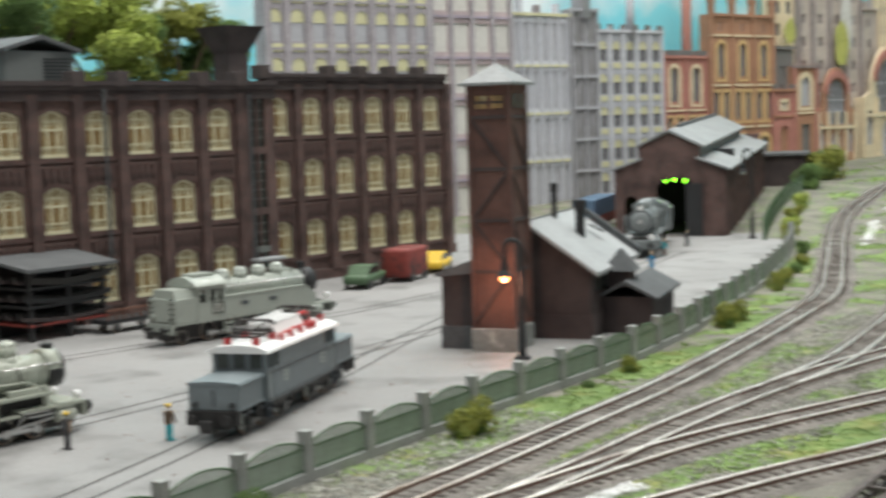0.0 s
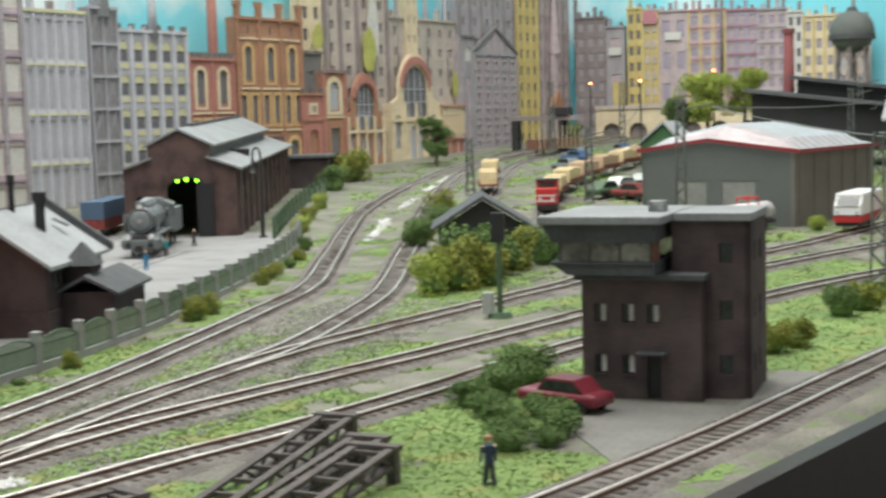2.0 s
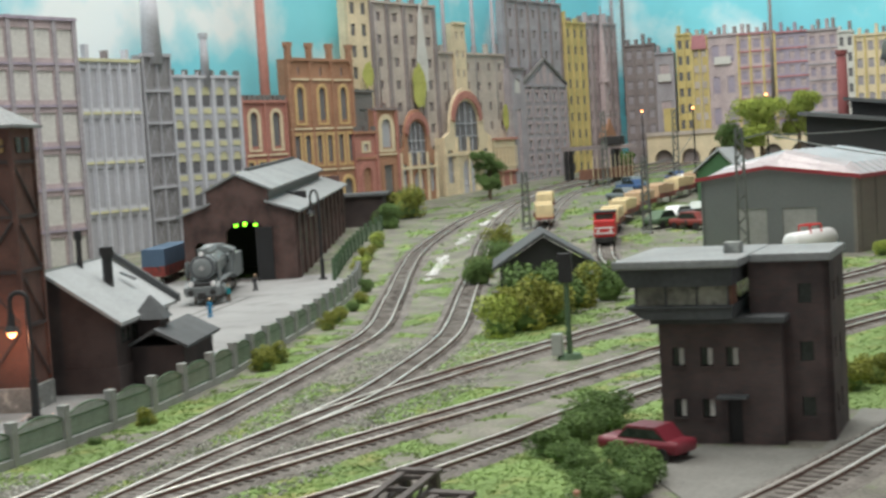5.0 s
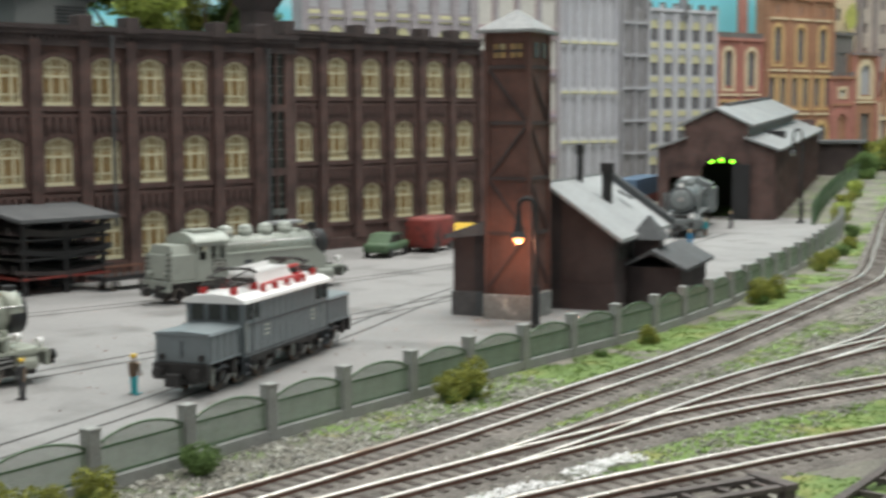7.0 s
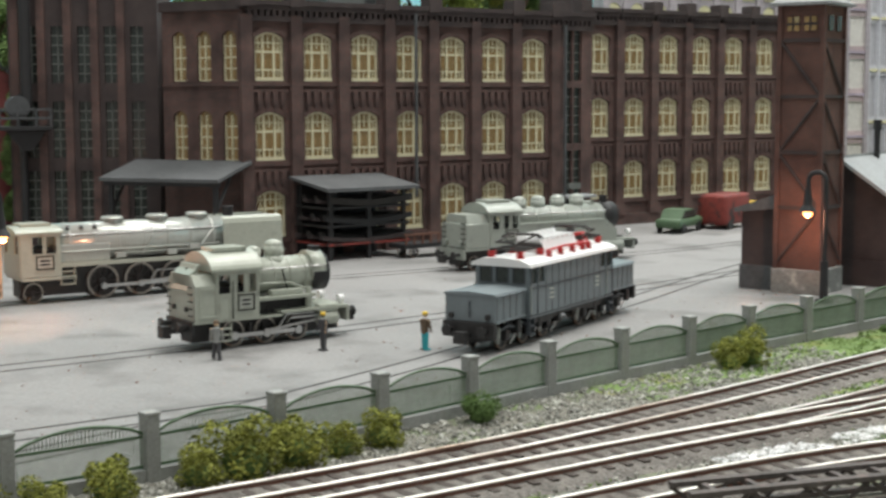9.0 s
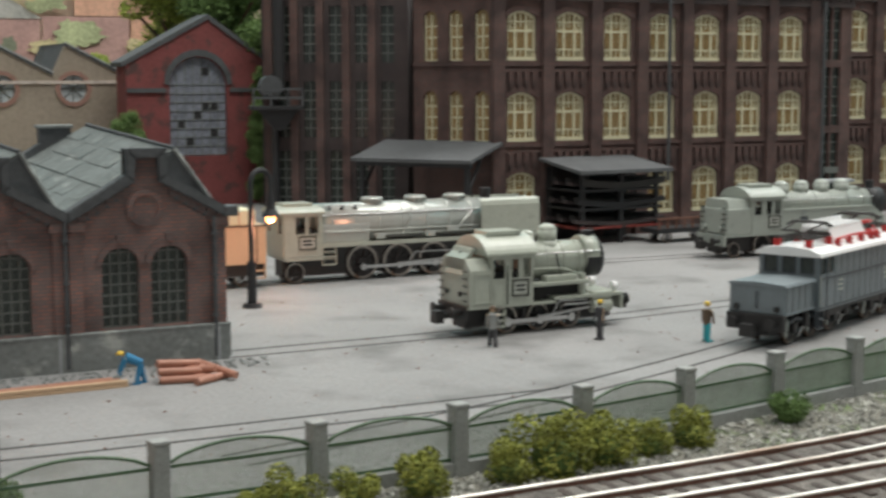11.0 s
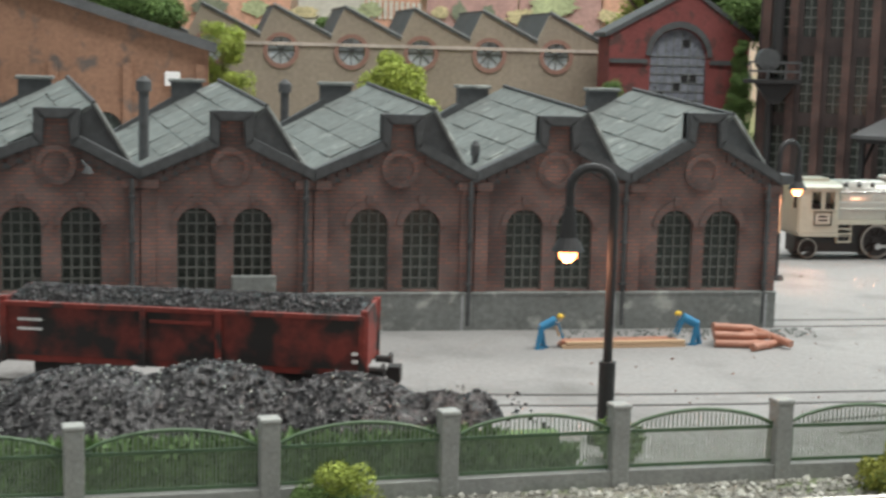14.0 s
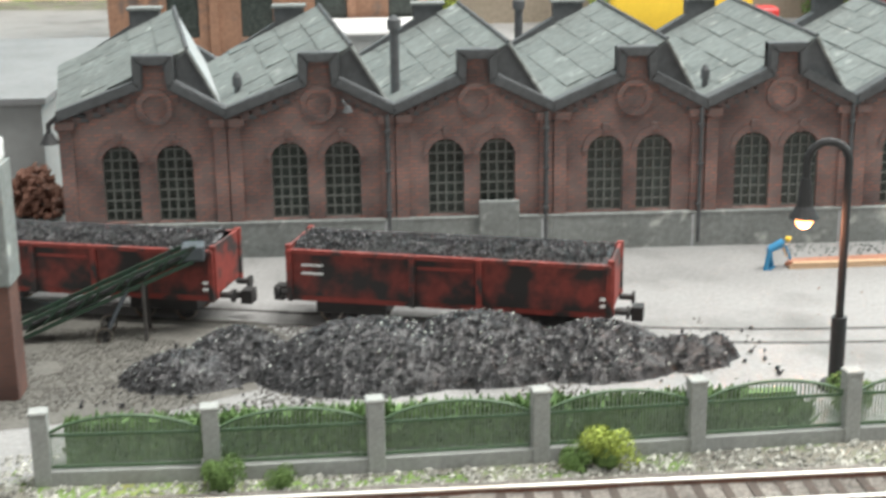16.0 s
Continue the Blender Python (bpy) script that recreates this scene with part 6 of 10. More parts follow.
def wheel_meshes(r):
    key = round(r, 2)
    if key not in WHEELS:
        gaps = []
        for i in range(10):
            a0, a1 = 2 * math.pi * (i + 0.14) / 10, 2 * math.pi * (i + 0.86) / 10
            inner, outer_ = r * (0.26 if i not in (7, 8) else 0.24), r * (0.8 if i not in (7, 8) else 0.42)
            gaps.append([(outer_ * math.cos(a0 + (a1 - a0) * k / 3), outer_ * math.sin(a0 + (a1 - a0) * k / 3)) for k in range(4)] + [(inner * math.cos(a1), inner * math.sin(a1)), (inner * math.cos(a0), inner * math.sin(a0))])
        b = pierced([(r * 0.88 * math.cos(2 * math.pi * i / 24), r * 0.88 * math.sin(2 * math.pi * i / 24)) for i in range(24)], gaps, -0.04, 0.04)
        rim = bmesh.new()
        n = 22
        rings = [[rim.verts.new((q * math.cos(2 * math.pi * i / n), w_, q * math.sin(2 * math.pi * i / n))) for q, w_ in ((r, -0.07), (r, 0.07), (r * 0.86, 0.07), (r * 0.86, -0.07))] for i in range(n)]
        for i in range(n):
            u_, v_ = rings[i], rings[(i + 1) % n]
            for k in range(4):
                rim.faces.new((u_[k], v_[k], v_[(k + 1) % 4], u_[(k + 1) % 4]))
        WHEELS[key] = (mesh_of(b, "wheel"), mesh_of(rim, "tyre"))
    return WHEELS[key]


def put_wheel(parent, x, side, r, z=0.0):
    w, t = wheel_meshes(r)
    o = part("wheel", w, None, parent, at=(x, side * 0.75, z + r, 0, 0, 0 if side < 0 else 180))
    part("tyre", t, None, o)


def buffers(parent, x, z=1.05, d=1, m="frame"):
    for s in (-0.88, 0.88):
        b = tube(bmesh.new(), (x, s, z), (x + d * 0.45, s, z), 0.12, n=8)
        tube(b, (x + d * 0.45, s, z), (x + d * 0.55, s, z), 0.24, n=12)
        part("buffer", b, m, parent)
    c = B(min(x, x + d * 0.75), max(x, x + d * 0.75), -0.12, 0.12, z - 0.35, z - 0.15)
    box(c, min(x + d * 0.55, x + d * 0.95), max(x + d * 0.55, x + d * 0.95), -0.3, 0.3, z - 0.5, z)
    part("coupling", c, "frame", parent)


def boiler_tube(parent, x0, x1, zc, r, m, bands=4):
    b = bmesh.new()
    bmesh.ops.create_cone(b, cap_ends=True, segments=28, radius1=r, radius2=r, depth=x1 - x0, matrix=Matrix.Translation(((x0 + x1) / 2, 0, zc)) @ Matrix.Rotation(math.pi / 2, 4, "Y"))
    o = part("boiler", b, m, parent, smooth=True)
    for i in range(bands):
        x = x0 + (x1 - x0) * (i + 0.5) / bands
        part("boiler_band", tube(bmesh.new(), (x - 0.04, 0, zc), (x + 0.04, 0, zc), r + 0.03, n=28), m, o)
    return o


def dome(parent, x, z, r, h, m, name="dome"):
    b = tube(bmesh.new(), (x, 0, z - 0.3), (x, 0, z + 0.08), r * 1.25, r, 16)
    tube(b, (x, 0, z), (x, 0, z + h - r * 0.6), r, n=16)
    ball(b, x, 0, z + h - r * 0.6, r, 1, 1, 0.6, 16)
    part(name, b, m, parent, smooth=True)


def ring_frame(x0, x1, z0, z1, y, t=0.05, d=0.03):
    """A raised rectangular border on a side wall at y."""
    b = box(bmesh.new(), x0, x1, y - d, y + d, z1 - t, z1)
    box(b, x0, x1, y - d, y + d, z0, z0 + t)
    box(b, x0, x0 + t, y - d, y + d, z0 + t, z1 - t)
    box(b, x1 - t, x1, y - d, y + d, z0 + t, z1 - t)
    return b


def arched_roof(parent, x0, x1, w, z1, rise_, m, vent=True):
    """Thin barrel roof over a cab, with gutters and a raised sliding vent."""
    n = 14
    top = [((w + 0.12) * math.sin(a), z1 + rise_ * (math.cos(a) - math.cos(1.25)) / (1 - math.cos(1.25))) for a in [-1.25 + 2.5 * i / n for i in range(n + 1)]]
    low = [(u * 0.96, v - 0.1) for u, v in top]
    k = (w + 0.12) / top[-1][0]
    top, low = [(u * k, v) for u, v in top], [(u * k, v) for u, v in low]
    b = bmesh.new()
    for i in range(n):
        prism(b, [top[i], top[i + 1], low[i + 1], low[i]], "x", x0, x1)
    part("cab_roof", weld(b), m, parent)
    for s in (-1, 1):
        part("gutter", B(x0, x1, s * (w + 0.1) - 0.05, s * (w + 0.1) + 0.05, z1 - 0.06, z1 + 0.04), m, parent)
    for x in (x0 + 0.05, x1 - 0.05):
        e_ = bmesh.new()
        prism(e_, [(u * 0.95, v - 0.06) for u, v in top], "x", x - 0.04, x + 0.04)
        part("roof_end", e_, m, parent)
    if vent:
        L_ = x1 - x0
        part("roof_vent", B(x0 + L_ * 0.2, x1 - L_ * 0.15, -w * 0.45, w * 0.45, z1 + rise_ - 0.06, z1 + rise_ + 0.14, bevel=0.04), m, parent)


def cab(parent, x0, x1, w, z0, z1, m, arch_h=0.45, wins=((0.25, 0.45), (0.6, 0.8)), over=0.25):
    L_ = x1 - x0
    zs = z0 + (z1 - z0) * 0.52
    for s in (-1, 1):
        hs = [[(x0 + L_ * a, zs), (x0 + L_ * c, zs), (x0 + L_ * c, z1 - 0.22), (x0 + L_ * a, z1 - 0.22)] for a, c in wins]
        y = s * w
        side = part("cab_side", pierced([(x0, z0), (x1, z0), (x1, z1), (x0, z1)], hs, y - 0.04, y + 0.04), m, parent)
        for h in hs:
            part("window_frame", ring_frame(h[0][0] - 0.05, h[1][0] + 0.05, zs - 0.05, z1 - 0.17, y + s * 0.05, 0.06, 0.03), m, side)
    hs = [[(s * w * 0.62 - 0.26, zs), (s * w * 0.62 + 0.26, zs), (s * w * 0.62 + 0.26, z1 - 0.2), (s * w * 0.62 - 0.26, z1 - 0.2)] for s in (-1, 1)]
    for x in (x0, x1):
        part("cab_end", turned(pierced([(-w, z0), (w, z0), (w, z1), (-w, z1)], hs, x - 0.04, x + 0.04)), m, parent)
    # solid black block stands in for the shaded inside of the cab
    part("cab_dark_fill", B(x0 + 0.3, x1 - 0.3, -w * 0.8, w * 0.8, z0, zs + 0.25), "dark", parent)
    arched_roof(parent, x0 - over, x1 + over * 0.7, w, z1, arch_h, m)


def plate(parent, x, y, z, w, h):
    b = B(x - w / 2, x + w / 2, y - 0.015, y + 0.015, z - h / 2, z + h / 2)
    p = part("number_plate", b, "plategrey", parent)
    part("plate_border", ring_frame(x - w / 2 - 0.12, x + w / 2 + 0.12, z - h / 2 - 0.14, z + h / 2 + 0.14, y - 0.02, 0.05, 0.03), "frame", p)
    for k in (0.22, -0.2):
        part("plate_bar", B(x - w * 0.36, x + w * 0.36, y - 0.03, y - 0.016, z + h * k - h * 0.11, z + h * k + h * 0.11), "frame", p)


def rods(parent, xs, z):
    for s in (-1, 1):
        b = box(bmesh.new(), xs[0] - 0.2, xs[-1] + 0.2, s * 0.96 - 0.04, s * 0.96 + 0.04, z - 0.085, z + 0.085)
        part("coupling_rod", b, "steel", parent, "bright steel coupling rod")
        for x in xs:
            part("crank_pin", tube(bmesh.new(), (x, s * 0.88, z), (x, s * 1.06, z), 0.19, n=10), "steel", parent)


def along(parent, name, pts, r, m):
    part(name, bent(bmesh.new(), pts, r, 6), m, parent)


def valve_gear(parent, x0, x1, z, m):
    """Slanting rods over the wheels, both sides."""
    for s in (-1, 1):
        y = s * 1.12
        part("main_rod", tube(bmesh.new(), (x0, y, z - 0.1), (x1, y, z + 0.15), 0.07, n=6), m, parent)
        along(parent, "radius_rod", [(x0 + 0.5, y, z), (x0 + 0.9, y, z + 0.5), (x1 - 0.2, y, z + 0.45)], 0.05, m)
        part("slide_bar", B(x1 - 1.5, x1, y - 0.06, y + 0.06, z + 0.28, z + 0.36), m, parent)
        along(parent, "sand_pipe", [(x0, s * 0.95, z + 1.0), (x0 - 0.2, s * 1.0, z + 0.3), (x0 - 0.3, s * 0.9, z - 0.3)], 0.035, "frame")


def steps(parent, x0, x1, y, z0, z1, n, m):
    for x in (x0, x1):
        part("step_hanger", B(x - 0.03, x + 0.03, y - 0.1, y + 0.1, z0, z1), m, parent)
    for i in range(n):
        z = z0 + (z1 - z0) * i / n
        part("step", B(x0, x1, y - 0.14, y + 0.1, z, z + 0.07), m, parent)


def express():
    """Heavy engine, its cab towards the workshop, streamlined skirts over the smokebox."""
    e = thing("steam_locomotive", 18.0, 20.2, 0.05, 0, "large pale grey steam locomotive with bare metal wheels", "locomotive")
    boiler_tube(e, -6.3, 4.2, 3.3, 1.12, "silver", 7)
    part("firebox", B(-6.3, -3.2, -1.16, 1.16, 2.2, 3.3, bevel=0.1), "silver", e)
    part("smokebox", tube(bmesh.new(), (4.2, 0, 3.3), (7.7, 0, 3.3), 1.08, n=28), "silver", e, smooth=True)
    for s in (-1, 1):
        part("smoke_deflector", B(3.9, 7.9, s * 1.46 - 0.05, s * 1.46 + 0.05, 2.3, 4.05, bevel=0.03), "pgreen", e, "flat grey smoke deflector plate")
        part("deflector_roll", prism(bmesh.new(), [(s * 1.5, 4.0), (s * 1.4, 4.28), (s * 1.1, 4.42), (s * 1.1, 4.34), (s * 1.34, 4.2), (s * 1.42, 4.0)], "x", 3.9, 7.9), "pgreen", e)
        part("running_board", B(-6.3, 8.0, s * 1.3 - 0.22, s * 1.3 + 0.22, 2.14, 2.22), "pgreen", e)
        part("board_edge", B(-6.3, 8.0, s * 1.52 - 0.02, s * 1.52 + 0.02, 2.02, 2.26), "pgreen", e)
        part("grab_rail", tube(bmesh.new(), (-6.2, s * 1.04, 3.8), (4.0, s * 1.04, 3.8), 0.04, n=6), "steel", e)
        part("feed_pipe", tube(bmesh.new(), (-6.0, s * 1.2, 2.85), (3.8, s * 1.2, 2.85), 0.05, n=6), "silver", e)
        part("feed_pipe", tube(bmesh.new(), (-3.0, s * 1.22, 2.6), (3.8, s * 1.22, 2.6), 0.04, n=6), "silver", e)
        along(e, "injector_pipe", [(-1.2, s * 1.2, 2.5), (-0.6, s * 1.2, 3.5), (-0.4, s * 0.8, 4.1)], 0.05, "silver")
        along(e, "steam_pipe", [(2.3, s * 1.15, 2.5), (2.9, s * 1.2, 3.2), (3.4, s * 1.1, 3.7)], 0.06, "silver")
        for x, z in ((-2.6, 2.5), (0.6, 2.5), (2.0, 2.75)):
            part("fitting", B(x - 0.3, x + 0.3, s * 1.25 - 0.14, s * 1.25 + 0.14, z - 0.16, z + 0.16, bevel=0.05), "silver", e)
        part("cylinder", tube(bmesh.new(), (5.2, s * 1.15, 1.2), (6.9, s * 1.15, 1.2), 0.45, n=14), "pgreen", e)
        for x in (-5.6, -4.8, -4.0):
            part("washout_plug", tube(bmesh.new(), (x, s * 0.72, 4.1), (x, s * 0.86, 4.28), 0.12, n=8), "frame", e)
        for x in (-3.55, -1.25, 1.05, 3.4):
            put_wheel(e, x, s, 0.98)
        for x in (-7.7, 5.9, 7.3):
            put_wheel(e, x, s, 0.58)
    part("frame", B(-8.4, 8.0, -0.62, 0.62, 0.36, 2.1), "frame", e)
    part("ash_pan", B(-6.2, 3.9, -0.66, 0.66, 1.6, 2.14), "frame", e)
    cab(e, -8.6, -6.3, 1.45, 1.55, 4.05, "pgreen", 0.34, ((0.3, 0.56), (0.64, 0.9)))
    plate(e, -7.2, -1.5, 2.35, 0.8, 0.5)
    part("door_post", B(-8.55, -8.4, -1.52, -1.44, 1.4, 4.0), "pgreen", e)
    for x in (-2.6, 0.2, 2.8):
        d_ = tube(bmesh.new(), (x, 0, 4.2), (x, 0, 4.5), 0.6, 0.52, 20)
        tube(d_, (x, 0, 4.48), (x, 0, 4.68), 0.7, 0.6, 20)
        part("sand_dome", d_, "silver", e, smooth=True)
    part("chimney", tube(bmesh.new(), (4.9, 0, 4.3), (4.9, 0, 4.95), 0.3, 0.36, 12), "dark", e)
    part("whistle", tube(bmesh.new(), (4.1, 0.2, 4.3), (4.1, 0.2, 4.8), 0.08, n=8), "frame", e)
    steps(e, -6.25, -5.45, -1.36, 1.0, 2.1, 3, "pgreen")
    part("cab_footplate", B(-8.5, -5.4, -1.5, 1.5, 1.34, 1.52), "pgreen", e)
    rods(e, [-3.55, -1.25, 1.05, 3.4], 0.72)
    valve_gear(e, -1.2, 5.2, 0.95, "steel")
    buffers(e, 8.1)


express()

t_ = thing("tender", 3.4, 20.2, 0.05, 0, "beige locomotive tender with a cream upper band", "tender")
part("body", B(-4.6, 5.0, -1.4, 1.4, 1.3, 3.5, bevel=0.05), "beige", t_)
part("upper_band", B(-4.6, 4.4, -1.34, 1.34, 3.5, 4.35, bevel=0.06), "cream", t_, "cream upper panel")
part("waist_strip", B(-4.6, 5.02, -1.43, -1.38, 3.42, 3.5), "frame", t_)
part("frame", B(-4.6, 5.1, -0.95, 0.95, 0.6, 1.3), "frame", t_)
for i in range(5):
    part("panel_seam", B(-4.4 + i * 2.2, -4.34 + i * 2.2, -1.43, -1.4, 1.35, 3.45), "frame", t_)
    part("upper_rib", B(-3.8 + i * 1.8, -3.7 + i * 1.8, -1.37, -1.33, 3.55, 4.3), "beige", t_)
for x in (-3.5, -1.5, 1.8, 3.8):
    for s in (-1, 1):
        put_wheel(t_, x, s, 0.5)
steps(t_, 4.2, 4.9, -1.36, 0.5, 1.3, 2, "beige")


def small_tank():
    m = "pgreen"
    e = thing("tank_locomotive", 15.2, 0.6, 0.05, 1, "small pale grey tank locomotive with two domes and a black smokebox", "locomotive", "grey tank locomotives")
    part("frame", B(-4.1, 3.7, -0.6, 0.6, 0.3, 1.3), "frame", e)
    e.scale = (1.0, 1.0, 1.1)
    part("footplate", B(-4.4, 0.2, -1.45, 1.45, 1.18, 1.26), m, e)
    part("footplate", B(0.2, 3.9, -1.4, 1.4, 1.3, 1.42), m, e)
    for x in (-4.45, 3.78):
        part("buffer_beam", B(x, x + 0.14, -1.4, 1.4, 0.7, 1.3, bevel=0.03), "frame" if x < 0 else m, e)
    # bunker with a chamfered back, and its ladders
    bk = bmesh.new()
    prism(bk, [(-1.42, 1.26), (1.42, 1.26), (1.42, 2.75), (1.05, 3.2), (-1.05, 3.2), (-1.42, 2.75)], "x", -4.3, -3.2)
    part("bunker", bk, m, e)
    part("bunker_hatch", prism(bmesh.new(), [(-4.38, 2.55), (-4.3, 2.55), (-4.3, 3.2), (-3.7, 3.6), (-3.9, 3.6)], "y", -0.85, 0.85), m, e)
    part("bunker_rib", B(-4.36, -4.3, -1.3, 1.3, 2.42, 2.52), m, e)
    part("side_panel", ring_frame(-4.1, -3.2, 1.4, 2.65, -1.44, 0.07, 0.03), m, e)
    part("side_panel", ring_frame(-4.1, -3.2, 1.4, 2.65, 1.44, 0.07, 0.03), m, e)
    for y in (-1.15, 1.15):
        for i in range(6):
            part("ladder_rung", B(-4.44, -4.38, y - 0.2, y + 0.2, 1.2 + i * 0.3, 1.25 + i * 0.3), "frame", e)
    for y in (-0.6, 0.7):
        part("lamp_socket", tube(bmesh.new(), (-4.42, y, 1.75), (-4.3, y, 1.75), 0.11, n=10), "frame", e)
    part("top_lamp", tube(bmesh.new(), (-4.05, 0.0, 3.3), (-3.85, 0.0, 3.3), 0.14, n=10), "frame", e)
    cab(e, -3.2, -1.05, 1.42, 1.26, 3.38, m, 0.72, ((0.03, 0.32), (0.47, 0.65), (0.76, 0.94)), over=0.3)
    for s in (-1, 1):
        part("cab_door", ring_frame(-3.1, -2.55, 1.3, 2.3, s * 1.46, 0.06, 0.03), m, e)
        part("hand_rail", tube(bmesh.new(), (-2.42, s * 1.52, 1.3), (-2.42, s * 1.52, 2.9), 0.03, n=6), "frame", e)
    plate(e, -1.72, -1.47, 1.95, 0.62, 0.42)
    boiler_tube(e, -1.05, 2.3, 2.85, 0.78, m, 4)
    sb = bmesh.new()
    tube(sb, (2.3, 0, 2.85), (3.2, 0, 2.85), 0.84, n=24)
    part("smokebox", sb, "dark", e, "black smokebox", smooth=True)
    part("smokebox_wrapper", tube(bmesh.new(), (2.22, 0, 2.98), (3.0, 0, 2.98), 0.84, n=24), m, e, "pale upper sheet of the smokebox", smooth=True)
    part("smokebox_door", ball(bmesh.new(), 3.2, 0, 2.85, 0.7, 0.3, 1, 1, 16), "dark", e, smooth=True)
    part("chimney", tube(bmesh.new(), (2.75, 0, 3.6), (2.75, 0, 4.0), 0.26, 0.3, 14), "dark", e)
    dome(e, -0.55, 3.55, 0.36, 0.62, m)
    dome(e, 0.55, 3.6, 0.46, 0.8, m)
    part("whistle", tube(bmesh.new(), (0.0, 0.1, 3.55), (0.0, 0.1, 3.95), 0.06, n=6), "frame", e)
    for s in (-1, 1):
        part("side_tank", B(-1.05, 2.1, min(s * 0.7, s * 1.35), max(s * 0.7, s * 1.35), 1.9, 2.05, bevel=0.03), m, e)
        part("tool_chest", B(-0.2, 1.5, min(s * 0.75, s * 1.2), max(s * 0.75, s * 1.2), 2.05, 2.3, bevel=0.04), m, e)
        # black plate added in place of the shaded gap above the wheels
        part("dark_gap_plate", B(-2.8, 2.0, s * 0.66 - 0.04, s * 0.66 + 0.04, 0.8, 1.9), "frame", e)
        part("pump", tube(bmesh.new(), (1.85, s * 1.05, 1.4), (1.85, s * 1.05, 2.3), 0.17, n=10), m, e)
        part("grab_rail", tube(bmesh.new(), (-1.0, s * 0.84, 3.2), (3.0, s * 0.84, 3.2), 0.03, n=6), "steel", e)
        along(e, "steam_pipe", [(-0.9, s * 0.85, 2.6), (0.9, s * 0.88, 2.55), (1.9, s * 0.9, 2.2)], 0.045, m)
        along(e, "sand_pipe", [(0.55, s * 0.8, 3.2), (0.75, s * 0.9, 2.4), (0.8, s * 0.95, 1.4)], 0.035, "frame")
        part("cylinder", tube(bmesh.new(), (2.3, s * 1.15, 0.9), (3.3, s * 1.15, 0.9), 0.31, n=14), m, e)
        part("cylinder_cover", tube(bmesh.new(), (3.3, s * 1.15, 0.9), (3.4, s * 1.15, 0.9), 0.2, n=12), "steel", e)
        part("valve_chest", B(2.25, 3.35, s * 1.12 - 0.25, s * 1.12 + 0.25, 1.2, 1.5, bevel=0.06), m, e)
        part("headlamp", tube(bmesh.new(), (3.55, s * 0.95, 1.65), (3.8, s * 0.95, 1.65), 0.19, n=12), "white", e)
        steps(e, -3.15, -2.5, s * 1.36, 0.35, 1.12, 3, m)
        for x in (-2.1, -0.4, 1.3):
            put_wheel(e, x, s, 0.58)
        for x in (-2.95, -1.25, 0.45):
            part("brake_block", B(x - 0.08, x + 0.08, s * 0.9 - 0.08, s * 0.9 + 0.08, 0.35, 0.95), "frame", e)
    rods(e, [-2.1, -0.4, 1.3], 0.48)
    valve_gear(e, -0.3, 2.3, 0.72, "steel")
    buffers(e, 3.92)
    buffers(e, -4.45, d=-1)


